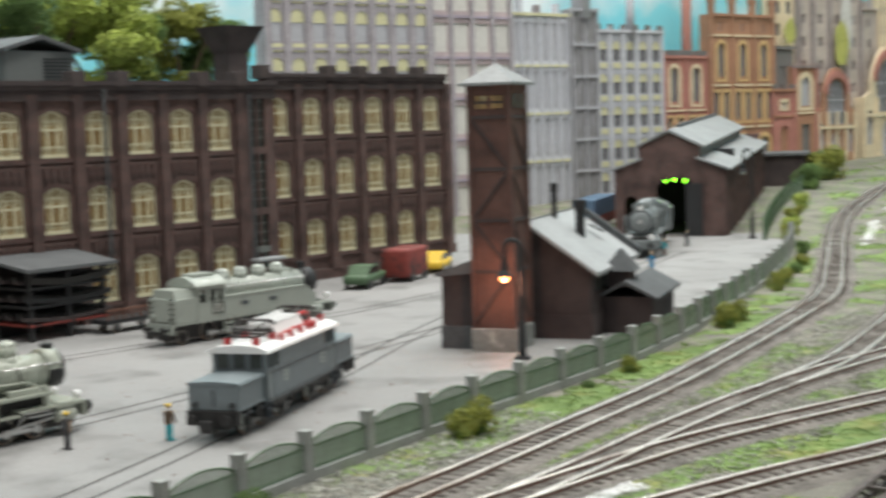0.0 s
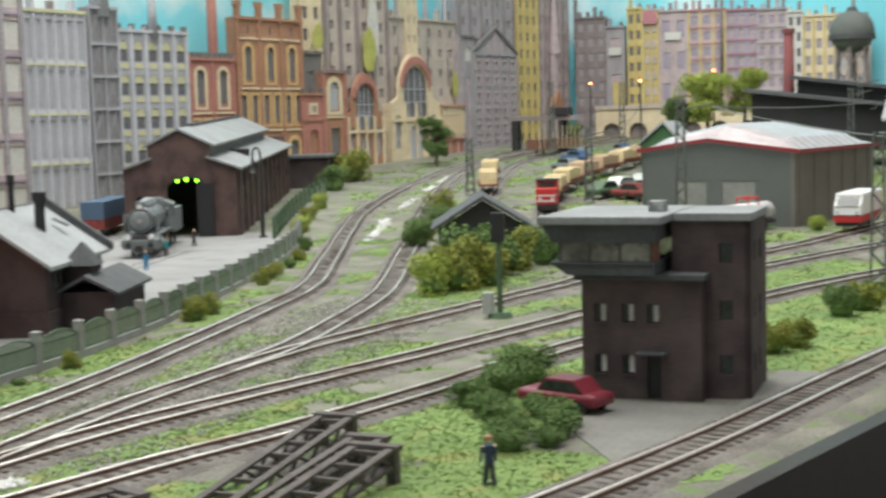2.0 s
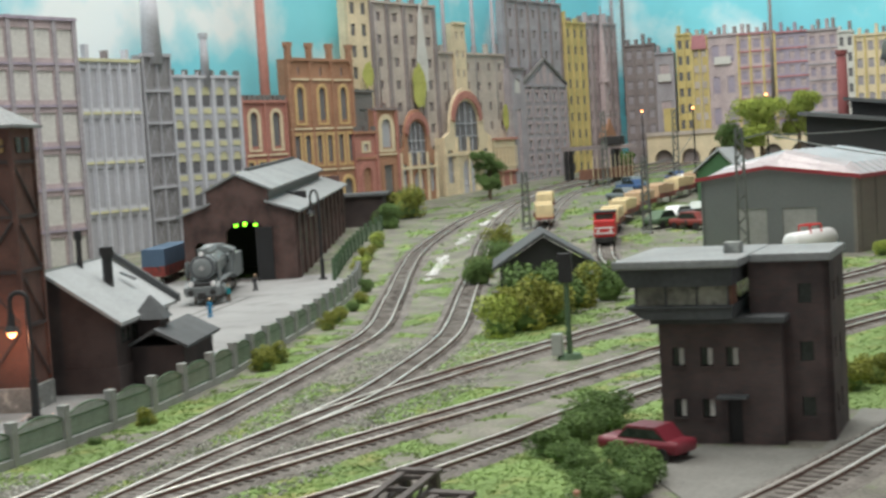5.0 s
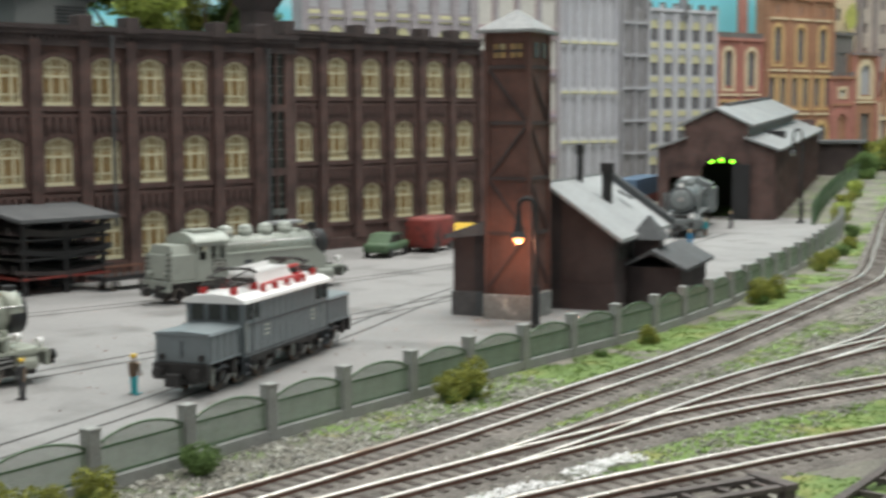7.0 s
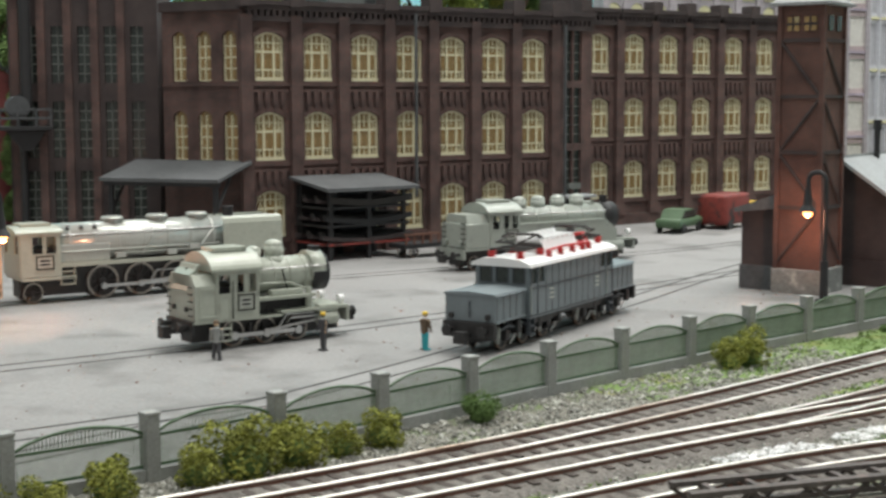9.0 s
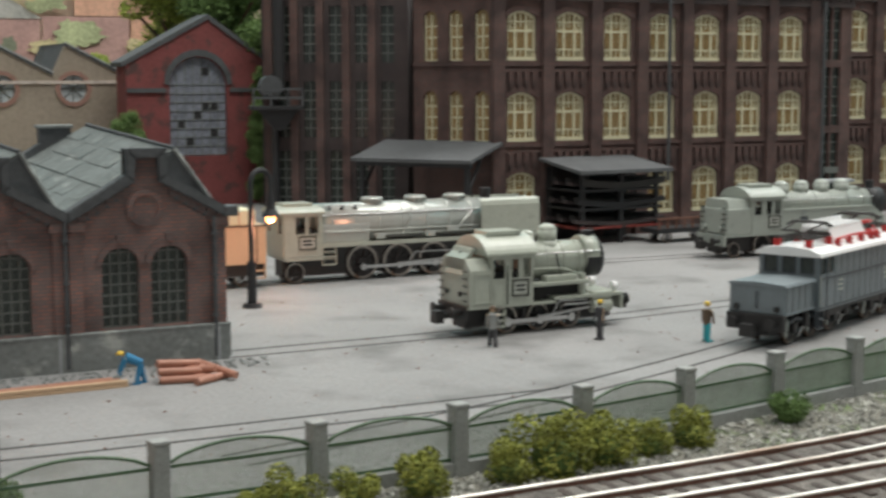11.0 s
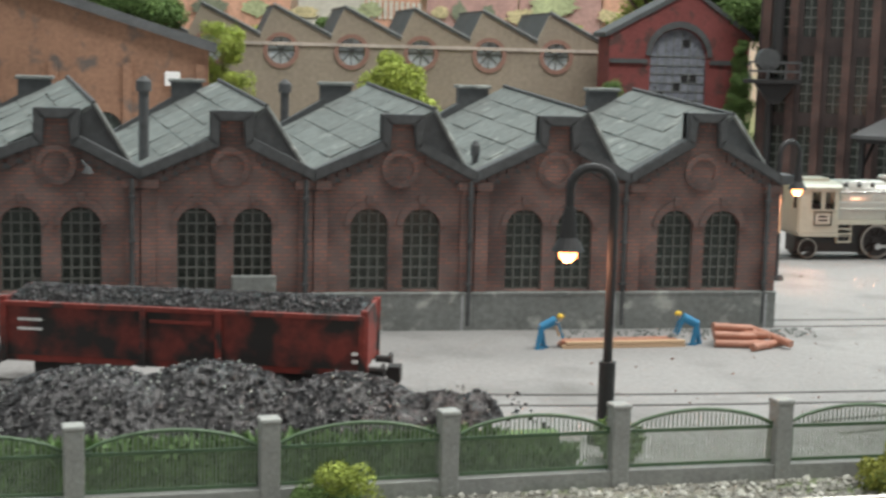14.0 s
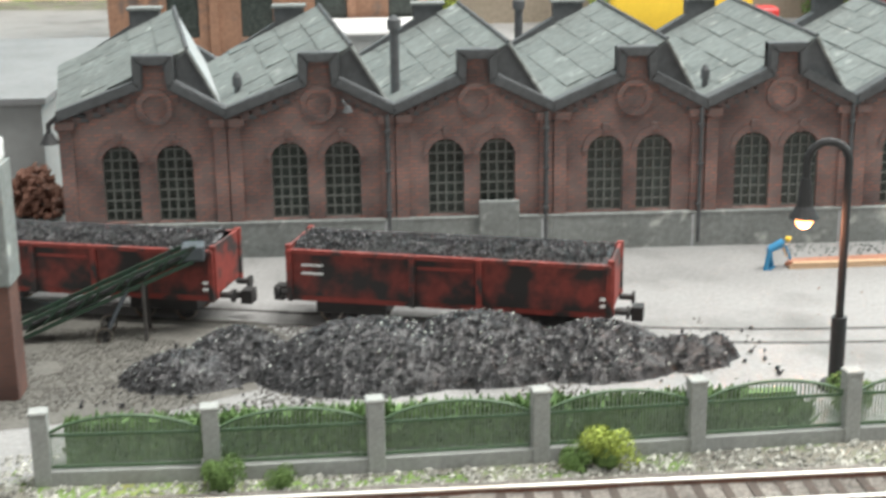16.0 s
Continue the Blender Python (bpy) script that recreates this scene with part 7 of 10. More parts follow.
def long_tank():
    m = "lgreen"
    e = thing("tank_locomotive", 46.2, 18.5, 0.05, 0, "long grey tank locomotive with full side tanks and four domes", "locomotive", "grey tank locomotives")
    e.scale = (1.03, 1.04, 1.06)
    part("frame", B(-7.2, 6.9, -0.62, 0.62, 0.3, 1.5), "frame", e)
    part("footplate", B(-7.3, 7.2, -1.45, 1.45, 1.3, 1.42), m, e)
    for x in (-7.4, 7.1):
        part("buffer_beam", B(x, x + 0.16, -1.4, 1.4, 0.75, 1.42, bevel=0.03), m, e)
    part("bunker", B(-7.2, -5.3, -1.4, 1.4, 1.42, 3.0, bevel=0.07), m, e)
    part("bunker_top", prism(bmesh.new(), [(-1.25, 3.0), (1.25, 3.0), (1.0, 3.55), (-1.0, 3.55)], "x", -7.0, -5.3), m, e)
    for y in (-1.1, 1.1):
        for i in range(6):
            part("ladder_rung", B(-7.3, -7.22, y - 0.2, y + 0.2, 1.4 + i * 0.32, 1.46 + i * 0.32), "frame", e)
    for y in (-0.8, 0.8):
        part("rear_lamp", tube(bmesh.new(), (-7.45, y, 1.8), (-7.2, y, 1.8), 0.17, n=12), m, e)
    cab(e, -5.3, -2.9, 1.42, 1.42, 3.65, m, 0.6, ((0.06, 0.3), (0.44, 0.62), (0.72, 0.92)))
    plate(e, -3.6, -1.47, 2.15, 0.7, 0.45)
    boiler_tube(e, -2.9, 5.0, 2.95, 0.85, m, 6)
    part("smokebox", tube(bmesh.new(), (5.0, 0, 2.95), (6.2, 0, 2.95), 0.9, n=24), "dark", e, "black smokebox", smooth=True)
    part("smokebox_door", ball(bmesh.new(), 6.2, 0, 2.95, 0.72, 0.3, 1, 1, 16), "dark", e, smooth=True)
    part("chimney", tube(bmesh.new(), (5.5, 0, 3.7), (5.5, 0, 4.3), 0.26, 0.3, 14), "dark", e)
    for x in (-1.9, -0.3, 1.4, 3.1):
        dome(e, x, 3.65, 0.5, 0.85, m)
    part("turbo_generator", tube(bmesh.new(), (4.2, -0.35, 3.75), (4.2, 0.35, 3.75), 0.24, n=12), m, e)
    for s in (-1, 1):
        part("side_tank", B(-2.9, 4.6, min(s * 0.75, s * 1.42), max(s * 0.75, s * 1.42), 1.42, 2.82, bevel=0.05), m, e)
        part("tank_rim", B(-2.9, 4.6, s * 1.43 - 0.03, s * 1.43 + 0.03, 2.72, 2.84), m, e)
        part("tank_front", prism(bmesh.new(), [(4.6, 1.42), (5.6, 1.42), (5.6, 2.1), (4.6, 2.8)], "y", min(s * 0.8, s * 1.4), max(s * 0.8, s * 1.4)), m, e)
        for x in (-1.2, 1.4):
            part("tank_plate", B(x - 0.3, x + 0.3, s * 1.46 - 0.02, s * 1.46 + 0.02, 2.1, 2.35), "seam", e)
        part("grab_rail", tube(bmesh.new(), (-2.9, s * 0.92, 3.35), (5.0, s * 0.92, 3.35), 0.035, n=6), "steel", e)
        part("cylinder", tube(bmesh.new(), (4.6, s * 1.18, 1.0), (6.1, s * 1.18, 1.0), 0.42, n=14), m, e)
        part("headlamp", tube(bmesh.new(), (6.9, s * 0.9, 1.8), (7.15, s * 0.9, 1.8), 0.22, n=12), "white", e)
        steps(e, -3.0, -2.3, s * 1.36, 0.4, 1.3, 3, m)
        for x in (-4.0, -1.6, 0.8, 3.2):
            put_wheel(e, x, s, 0.66)
        for x in (-6.2, 5.9):
            put_wheel(e, x, s, 0.45)
    rods(e, [-4.0, -1.6, 0.8, 3.2], 0.5)
    valve_gear(e, 0.8, 4.6, 0.8, "steel")
    buffers(e, 7.26)
    buffers(e, -7.4, d=-1)


small_tank()
long_tank()


# six-axle electric with two noses
def electric():
    e = thing("electric_locomotive", 28.2, -4.8, 0.05, 25, "grey articulated electric locomotive with a white roof and red insulators", "locomotive")
    e.scale = (0.9, 1.0, 1.05)
    m = "mgrey"
    L_ = 5.2
    part("main_frame", prism(bmesh.new(), [(-L_, 1.25), (L_, 1.25), (L_ - 0.4, 0.95), (3.0, 0.8), (1.2, 1.0), (-1.2, 1.0), (-3.0, 0.8), (-L_ + 0.4, 0.95)], "y", -1.25, 1.25), "frame", e)
    for d in (-1, 1):
        n0, n1 = d * 5.45, d * 8.7
        a, c = min(n0, n1), max(n0, n1)
        nose = part("nose", B(a, c, -1.3, 1.3, 1.38, 2.55, bevel=0.05), m, e, "boxy grey nose")
        part("nose_lid", prism(bmesh.new(), [(-1.38, 2.52), (1.38, 2.52), (1.3, 2.62), (0, 2.7), (-1.3, 2.62)], "x", a - 0.04, c + 0.06), m, nose)
        for s in (-1, 1):
            for i in range(5):
                xx = a + 0.15 + i * 0.7
                part("panel_seam", B(xx, xx + 0.05, s * 1.305 - 0.012, s * 1.305 + 0.012, 1.45, 2.5), "seam", nose)
            part("nose_rail", B(a, c, s * 1.33 - 0.03, s * 1.33 + 0.03, 1.36, 1.44), m, nose)
            part("headlamp", tube(bmesh.new(), (n1, s * 0.95, 1.62), (n1 + d * 0.14, s * 0.95, 1.62), 0.13, n=12), "frame", nose)
        part("front_handle", tube(bmesh.new(), (n1 + d * 0.06, 0, 1.6), (n1 + d * 0.06, 0, 2.3), 0.04, n=6), "seam", nose)
        part("bogie_frame", B(a - 2.9 * (d > 0), c + 2.9 * (d < 0), -0.6, 0.6, 0.5, 1.35), "frame", e)
        part("buffer_beam", B(min(n1 - d * 0.1, n1 + d * 0.2), max(n1 - d * 0.1, n1 + d * 0.2), -1.35, 1.35, 0.7, 1.38, bevel=0.04), "frame", e)
        buffers(e, n1 + d * 0.2, d=d)
        for i in range(3):
            x = d * (2.3 + i * 2.35)
            for s in (-1, 1):
                put_wheel(e, x, s, 0.64)
                part("axle_box", B(x - 0.22, x + 0.22, s * 1.0 - 0.14, s * 1.0 + 0.14, 0.45, 0.9, bevel=0.04), "frame", e)
                part("leaf_spring", prism(bmesh.new(), [(x - 0.75, 1.0), (x, 1.16), (x + 0.75, 1.0), (x + 0.7, 0.92), (x, 1.02), (x - 0.7, 0.92)], "y", s * 1.08 - 0.07, s * 1.08 + 0.07), "seam", e)
                part("sand_box", B(x + 0.8, x + 1.2, s * 1.15 - 0.14, s * 1.15 + 0.14, 0.65, 1.25, bevel=0.05), "frame", e)
                part("sand_pipe", tube(bmesh.new(), (x + 0.95, s * 1.1, 0.7), (x + 0.7, s * 0.9, 0.2), 0.05, n=6), "steel", e)
                part("brake_hanger", tube(bmesh.new(), (x - 0.75, s * 1.05, 1.1), (x - 0.7, s * 0.95, 0.35), 0.07, n=6), "lgrey", e)
        steps(e, d * 5.0 - 0.25, d * 5.0 + 0.25, -1.38, 0.45, 1.2, 2, "seam")
        steps(e, d * 5.0 - 0.25, d * 5.0 + 0.25, 1.38, 0.45, 1.2, 2, "seam")
    for s in (-1, 1):
        wins = [[(x - 0.32, 2.75), (x + 0.32, 2.75), (x + 0.32, 3.42), (x - 0.32, 3.42)] for x in (-3.9, -4.75, 3.9, 4.75)]
        body = part("body_side", pierced([(-L_, 1.2), (L_, 1.2), (L_, 3.6), (-L_, 3.6)], wins, s * 1.42 - 0.04, s * 1.42 + 0.04), m, e)
        for x in (-3.9, -4.75, 3.9, 4.75):
            part("side_window", B(x - 0.32, x + 0.32, s * 1.38 - 0.01, s * 1.38 + 0.01, 2.75, 3.42), "darkglass", body)
        for i in range(10):
            xx = -3.4 + i * 0.755
            part("panel_seam", B(xx - 0.025, xx + 0.025, s * 1.462 - 0.012, s * 1.462 + 0.012, 1.32, 3.5), "seam", body)
        for z in (2.52, 1.28):
            part("waist_rail", B(-L_, L_, s * 1.475 - 0.025, s * 1.475 + 0.025, z, z + 0.06), "seam", body)
        for x in (-4.75, 4.75):
            part("door_frame", ring_frame(x - 0.4, x + 0.4, 1.3, 3.5, s * 1.47, 0.05, 0.025), "seam", body)
            part("hand_rail", tube(bmesh.new(), (x - 0.5, s * 1.53, 1.4), (x - 0.5, s * 1.53, 2.7), 0.03, n=6), "lgrey", body)
        for x, w_ in ((-2.7, 0.5), (3.1, 0.5)):
            for z in (1.9, 2.1, 2.3):
                part("lettering_bar", B(x - w_ / 2, x + w_ / 2, s * 1.466 - 0.01, s * 1.466 + 0.01, z, z + 0.08), "plategrey", body)
    for d in (-1, 1):
        wins = [[(y - 0.3, 2.78), (y + 0.3, 2.78), (y + 0.3, 3.45), (y - 0.3, 3.45)] for y in (-0.88, 0, 0.88)]
        front = part("cab_front", turned(pierced([(-1.42, 1.2), (1.42, 1.2), (1.42, 3.6), (-1.42, 3.6)], wins, d * L_ - 0.05, d * L_ + 0.05)), m, e)
        for y in (-0.88, 0, 0.88):
            part("cab_window", B(d * L_ - 0.02, d * L_ + 0.02, y - 0.3, y + 0.3, 2.78, 3.45), "darkglass", front)
            fr_ = turned(ring_frame(y - 0.34, y + 0.34, 2.74, 3.49, d * (L_ + 0.06), 0.05, 0.02))
            part("window_frame", fr_, "seam", front)
    # black filling added between the sides, in place of a shaded interior
    part("body_dark_fill", B(-L_ + 0.2, L_ - 0.2, -1.3, 1.3, 1.2, 3.5), "dark", e)
    out = [(-1.6, 3.5), (-1.55, 3.64), (-1.05, 3.82), (0, 3.9), (1.05, 3.82), (1.55, 3.64), (1.6, 3.5)]
    part("roof", prism(bmesh.new(), out, "x", -L_ - 0.3, L_ + 0.3), "white", e, "white painted roof")
    hatch = part("roof_hatch", prism(bmesh.new(), [(-0.9, 3.8), (0.9, 3.8), (0.62, 4.5), (-0.62, 4.5)], "x", -2.3, 1.9), "white", e, "ribbed white roof box")
    for i in range(7):
        part("hatch_vent", tube(bmesh.new(), (-2.0 + i * 0.58, 0.35, 4.45), (-2.0 + i * 0.58, 0.35, 4.75), 0.2, 0.12, 8), "white", hatch)
        part("hatch_rib", B(-2.15 + i * 0.62, -2.05 + i * 0.62, -0.72, 0.72, 4.42, 4.58, bevel=0.02), "white", hatch)
    for d in (-1, 1):
        x = d * 3.7
        for s in (-0.75, 0.75):
            part("pantograph_base", B(x - 1.35, x + 1.35, s - 0.05, s + 0.05, 4.14, 4.24), "groove", e)
            part("pantograph_arm", tube(bmesh.new(), (x - 1.2 * d, s, 4.3), (x + 1.0 * d, s * 0.8, 4.52), 0.06, n=6), "groove", e)
            part("pantograph_arm", tube(bmesh.new(), (x + 1.0 * d, s * 0.8, 4.52), (x - 0.7 * d, s * 0.9, 4.72), 0.05, n=6), "groove", e)
        for q in (-1.2, 0.0, 1.2):
            part("pantograph_cross", B(x + q - 0.05, x + q + 0.05, -0.78, 0.78, 4.16, 4.26), "groove", e)
        for q in (-0.55, -0.85):
            part("contact_strip", bent(bmesh.new(), [(x + q * d, -1.05, 4.62), (x + q * d, -0.75, 4.78), (x + q * d, 0.75, 4.78), (x + q * d, 1.05, 4.62)], 0.05, 6), "groove", e)
        for q in (-1.15, 1.15):
            for s in (-0.75, 0.75):
                ins = tube(bmesh.new(), (x + q, s, 3.7), (x + q, s, 4.15), 0.14, n=8)
                for z in (3.83, 3.97, 4.1):
                    tube(ins, (x + q, s, z - 0.035), (x + q, s, z + 0.035), 0.22, n=8)
                part("insulator", ins, "red", e)
    along(e, "roof_line", [(-2.6, -1.15, 4.05), (-0.5, -1.15, 4.12), (2.6, -1.15, 4.05), (3.3, -0.5, 4.35), (4.4, -0.2, 4.3)], 0.06, "red")
    part("switch_bar", B(2.2, 4.6, -0.1, 0.1, 4.25, 4.38), "red", e, "red roof switch")
    for x in (-2.4, -1.0, 0.5, 1.8, 2.6):
        ins = tube(bmesh.new(), (x, -1.15, 3.65), (x, -1.15, 4.1), 0.11, n=8)
        for z in (3.8, 3.95):
            tube(ins, (x, -1.15, z - 0.03), (x, -1.15, z + 0.03), 0.19, n=8)
        part("insulator", ins, "red", e)


electric()


def shed_engine():
    """Steam engine before the shed, dull grey, its front towards the yard."""
    e = thing("shed_locomotive", 109.6, 25.6, 0.1, 208, "dull grey steam locomotive standing before the engine shed", "locomotive")
    e.scale = (1.1, 1.25, 1.22)
    dg = mat("dull_engine_grey", (0.19, 0.21, 0.215), 0.36, vary=0.15, big=0.6, fine=5)
    boiler_tube(e, -3.0, 5.0, 3.0, 0.98, dg, 5)
    part("smokebox", tube(bmesh.new(), (5.0, 0, 3.0), (6.8, 0, 3.0), 1.05, n=26), dg, e, smooth=True)
    part("smokebox_rim", tube(bmesh.new(), (6.8, 0, 3.0), (6.9, 0, 3.0), 0.95, n=26), "seam", e)
    part("smokebox_door", ball(bmesh.new(), 6.85, 0, 3.0, 0.85, 0.3, 1, 1, 18), dg, e, smooth=True)
    part("door_wheel", tube(bmesh.new(), (7.1, 0, 3.0), (7.2, 0, 3.0), 0.2, n=12), "steel", e)
    part("top_lamp", tube(bmesh.new(), (6.8, 0, 4.15), (7.05, 0, 4.15), 0.2, n=12), "white", e)
    part("chimney", tube(bmesh.new(), (6.0, 0, 3.9), (6.0, 0, 4.55), 0.34, 0.4, 14), dg, e)
    dome(e, 3.6, 3.85, 0.5, 0.8, dg)
    dome(e, 1.6, 3.85, 0.55, 0.85, dg)
    dome(e, -0.6, 3.85, 0.45, 0.75, dg)
    part("running_board", B(-3, 6.6, -1.42, 1.42, 1.75, 1.86), dg, e)
    part("front_apron", prism(bmesh.new(), [(6.6, 1.86), (7.5, 1.45), (7.5, 1.35), (6.6, 1.75)], "y", -1.4, 1.4), dg, e)
    part("frame", B(-6, 7.4, -0.7, 0.7, 0.6, 1.75), "frame", e)
    part("buffer_beam", B(7.35, 7.55, -1.4, 1.4, 0.7, 1.4, bevel=0.03), dg, e)
    cab(e, -5.6, -3.0, 1.4, 1.6, 3.8, dg)
    part("tender_body", B(-12.0, -6.2, -1.4, 1.4, 1.2, 3.3, bevel=0.06), dg, e)
    for s in (-1, 1):
        part("headlamp", tube(bmesh.new(), (7.4, s * 0.9, 1.75), (7.7, s * 0.9, 1.75), 0.22, n=12), "white", e)
        part("cylinder", tube(bmesh.new(), (4.7, s * 1.2, 1.1), (6.5, s * 1.2, 1.1), 0.48, n=14), dg, e)
        part("deflector", B(5.0, 6.9, s * 1.32 - 0.03, s * 1.32 + 0.03, 2.1, 3.5, bevel=0.02), dg, e)
        part("grab_rail", tube(bmesh.new(), (-2.8, s * 1.06, 3.4), (6.6, s * 1.06, 3.4), 0.04, n=6), "steel", e)
        along(e, "steam_pipe", [(4.2, s * 0.95, 3.3), (4.8, s * 1.1, 2.4), (5.2, s * 1.15, 1.5)], 0.12, dg)
        for x in (-3.2, -0.9, 1.4, 3.6):
            put_wheel(e, x, s, 0.8)
        for x in (6.4, -7.5, -10.6):
            put_wheel(e, x, s, 0.5)
    rods(e, [-3.2, -0.9, 1.4, 3.6], 0.6)
    valve_gear(e, 1.4, 4.7, 0.95, "steel")
    buffers(e, 7.55)


shed_engine()


def gondola(x, y, rz, seed):
    """Open coal wagon; length 13 along x."""
    g = thing("coal_wagon", x, y, 0.1, rz, "rusty red open wagon, blackened with coal dust, filled with coal", "wagon", "coal wagons")
    L_ = 5.75
    for s in (-1, 1):
        part("side", B(-L_, L_, s * 1.35 - 0.06, s * 1.35 + 0.06, 1.15, 2.75), "wagonpanel", g)
        part("end", B(s * L_ - 0.06, s * L_ + 0.06, -1.35, 1.35, 1.15, 2.95, bevel=0.02), "wagonred", g)
        for q in (-1.25, 1.25):
            part("corner_post", B(s * L_ - 0.12, s * L_ + 0.12, q - 0.12, q + 0.12, 1.0, 3.0, bevel=0.04), "wagonred", g)
        part("top_rail", B(-L_, L_, s * 1.4 - 0.08, s * 1.4 + 0.08, 2.7, 2.85), "wagonred", g)
        part("sole_bar", B(-L_, L_, s * 1.3 - 0.09, s * 1.3 + 0.09, 0.95, 1.2), "wagonred", g)
        for q in (-L_ + 0.05, -1.2, 1.2, L_ - 0.05):
            part("stanchion", B(q - 0.1, q + 0.1, s * 1.46 - 0.06, s * 1.46 + 0.06, 0.95, 2.8), "wagonred", g)
        part("door_bar", B(-1.0, 1.0, s * 1.44 - 0.03, s * 1.44 + 0.03, 2.35, 2.45), "wagonred", g)
        for q in (-0.3, 0.3):
            part("lettering_bar", B(-L_ + 0.5, -L_ + 1.3, s * 1.42 - 0.01, s * 1.42 + 0.01, 2.1 + q * 0.5, 2.18 + q * 0.5), "white", g)
            part("corner_mark", B(L_ - 0.35, L_ - 0.15, s * 1.53 - 0.01, s * 1.53 + 0.01, 1.5 + q * 0.4, 1.6 + q * 0.4), "white", g)
    part("floor", B(-L_, L_, -1.3, 1.3, 1.1, 1.25), "frame", g)
    for q in (-3.6, 3.6):
        bog = part("bogie", B(q - 1.3, q + 1.3, -0.95, 0.95, 0.4, 0.9), "frame", g)
        for d in (-0.8, 0.8):
            for s in (-1, 1):
                put_wheel(g, q + d, s, 0.43)
    for d in (-1, 1):
        buffers(g, d * (L_ + 0.05), d=d)
    rnd = random.Random(seed)
    b = bmesh.new()
    nx, ny = 40, 9
    vs = [[b.verts.new((-L_ + 0.1 + (2 * L_ - 0.2) * i / nx, -1.26 + 2.52 * j / ny, 2.6 + 0.45 * math.sin(math.pi * j / ny) * (0.8 + 0.3 * noise.noise((i * 0.15, seed, 0))) + rnd.random() * 0.16)) for j in range(ny + 1)] for i in range(nx + 1)]
    for i in range(nx):
        for j in range(ny):
            b.faces.new((vs[i][j], vs[i + 1][j], vs[i + 1][j + 1], vs[i][j + 1]))
    load = part("coal_load", b, "coal", g)
    tagged(part("coal_lumps", lumps(rnd, 2600, lambda: ((2 * rnd.random() - 1) * (L_ - 0.2), (2 * rnd.random() - 1) * 1.2), lambda x_, y_: 2.74 + 0.42 * math.cos(y_ / 1.3 * 1.5), 0.04, 0.12), "coal", load), kind="stuff")
    if seed == 7:
        tagged(part("spilled_coal", lumps(rnd, 1500, lambda: (-6.0 + 3.4 * rnd.random(), -1.45 - 0.9 * rnd.random()), lambda x_, y_: 0.1 + max(0.0, 2.5 + (y_ + 1.45) * 2.4 - max(0, x_ + 3.6) * 1.5) * (0.85 + 0.15 * rnd.random()), 0.08, 0.2), "coal", g), kind="stuff")
    return g


def lumps(rnd, n, where, height, s0, s1):
    """Many small angular stones in one mesh."""
    verts, faces = [], []
    base = [(1, 0, 0), (-1, 0, 0), (0, 1, 0), (0, -1, 0), (0, 0, 1), (0, 0, -1)]
    tri = [(0, 2, 4), (2, 1, 4), (1, 3, 4), (3, 0, 4), (2, 0, 5), (1, 2, 5), (3, 1, 5), (0, 3, 5)]
    b = bmesh.new()
    for _ in range(n):
        x, y = where()
        z = height(x, y)
        if z is None:
            continue
        k = s0 + (s1 - s0) * rnd.random() ** 2
        q = Euler((rnd.random() * 6, rnd.random() * 6, rnd.random() * 6)).to_matrix()
        vs = [b.verts.new(Vector((x, y, z)) + q @ Vector((v[0] * k, v[1] * k * (0.6 + 0.5 * rnd.random()), v[2] * k * (0.6 + 0.5 * rnd.random())))) for v in base]
        for t in tri:
            b.faces.new([vs[i] for i in t])
    return b


gondola(-23.9, -9.7, -16.0, 3)
gondola(-37.7, -6.6, -15, 7)

# coal heaps along the fence
M_DIRT = mat("coal_dirt", (0.11, 0.105, 0.095), 0.9, vary=0.4, big=1.0, fine=6)


def heap_height(x, y):
    h = 0.0
    for cx, cy, r, k in ((-27, -14.3, 3.9, 1.7), (-23.4, -14.0, 3.6, 1.75), (-19.5, -14.2, 3.0, 1.4), (-31.3, -13.6, 2.2, 1.35), (-16.6, -14.2, 1.7, 0.8), (-15.4, -13.9, 0.8, 0.75), (-33, -14.6, 2.2, 0.9)):
        d = ((x - cx) / r) ** 2 + ((y - cy) / (r * 0.62)) ** 2
        h = max(h, k * (1 - d) if d < 1 else 0)
    return h


b = bmesh.new()
nx, ny = 110, 30
vs = [[None] * (ny + 1) for _ in range(nx + 1)]
for i in range(nx + 1):
    for j in range(ny + 1):
        x, y = -36 + 22.5 * i / nx, -17.2 + 6.0 * j / ny
        h = heap_height(x, y)
        vs[i][j] = b.verts.new((x, y, h + (random.random() * 0.2 if h > 0.05 else -0.05)))
for i in range(nx):
    for j in range(ny):
        b.faces.new((vs[i][j], vs[i + 1][j], vs[i + 1][j + 1], vs[i][j + 1]))
heap = thing("coal_heap", 0, 0, 0, 0, "loose heaps of black coal piled inside the fence", "coal heap", kind="stuff")
part("heap", b, "coal", heap)
rnd = random.Random(5)
# pale lumps strewn over the heap imitate glints of light on the coal
part("pale_lumps", lumps(rnd, 420, lambda: (-36 + 22.5 * rnd.random(), -17.2 + 6 * rnd.random()), lambda x, y: (heap_height(x, y) + 0.2) if heap_height(x, y) > 0.08 else None, 0.03, 0.075), "lgrey", heap, "pale lumps in place of glints on the coal")
part("lumps", lumps(rnd, 9000, lambda: (-36 + 22.5 * rnd.random(), -17.2 + 6 * rnd.random()), lambda x, y: (heap_height(x, y) + 0.12) if heap_height(x, y) > 0.08 or rnd.random() < 0.04 else None, 0.04, 0.13), "coal", heap)

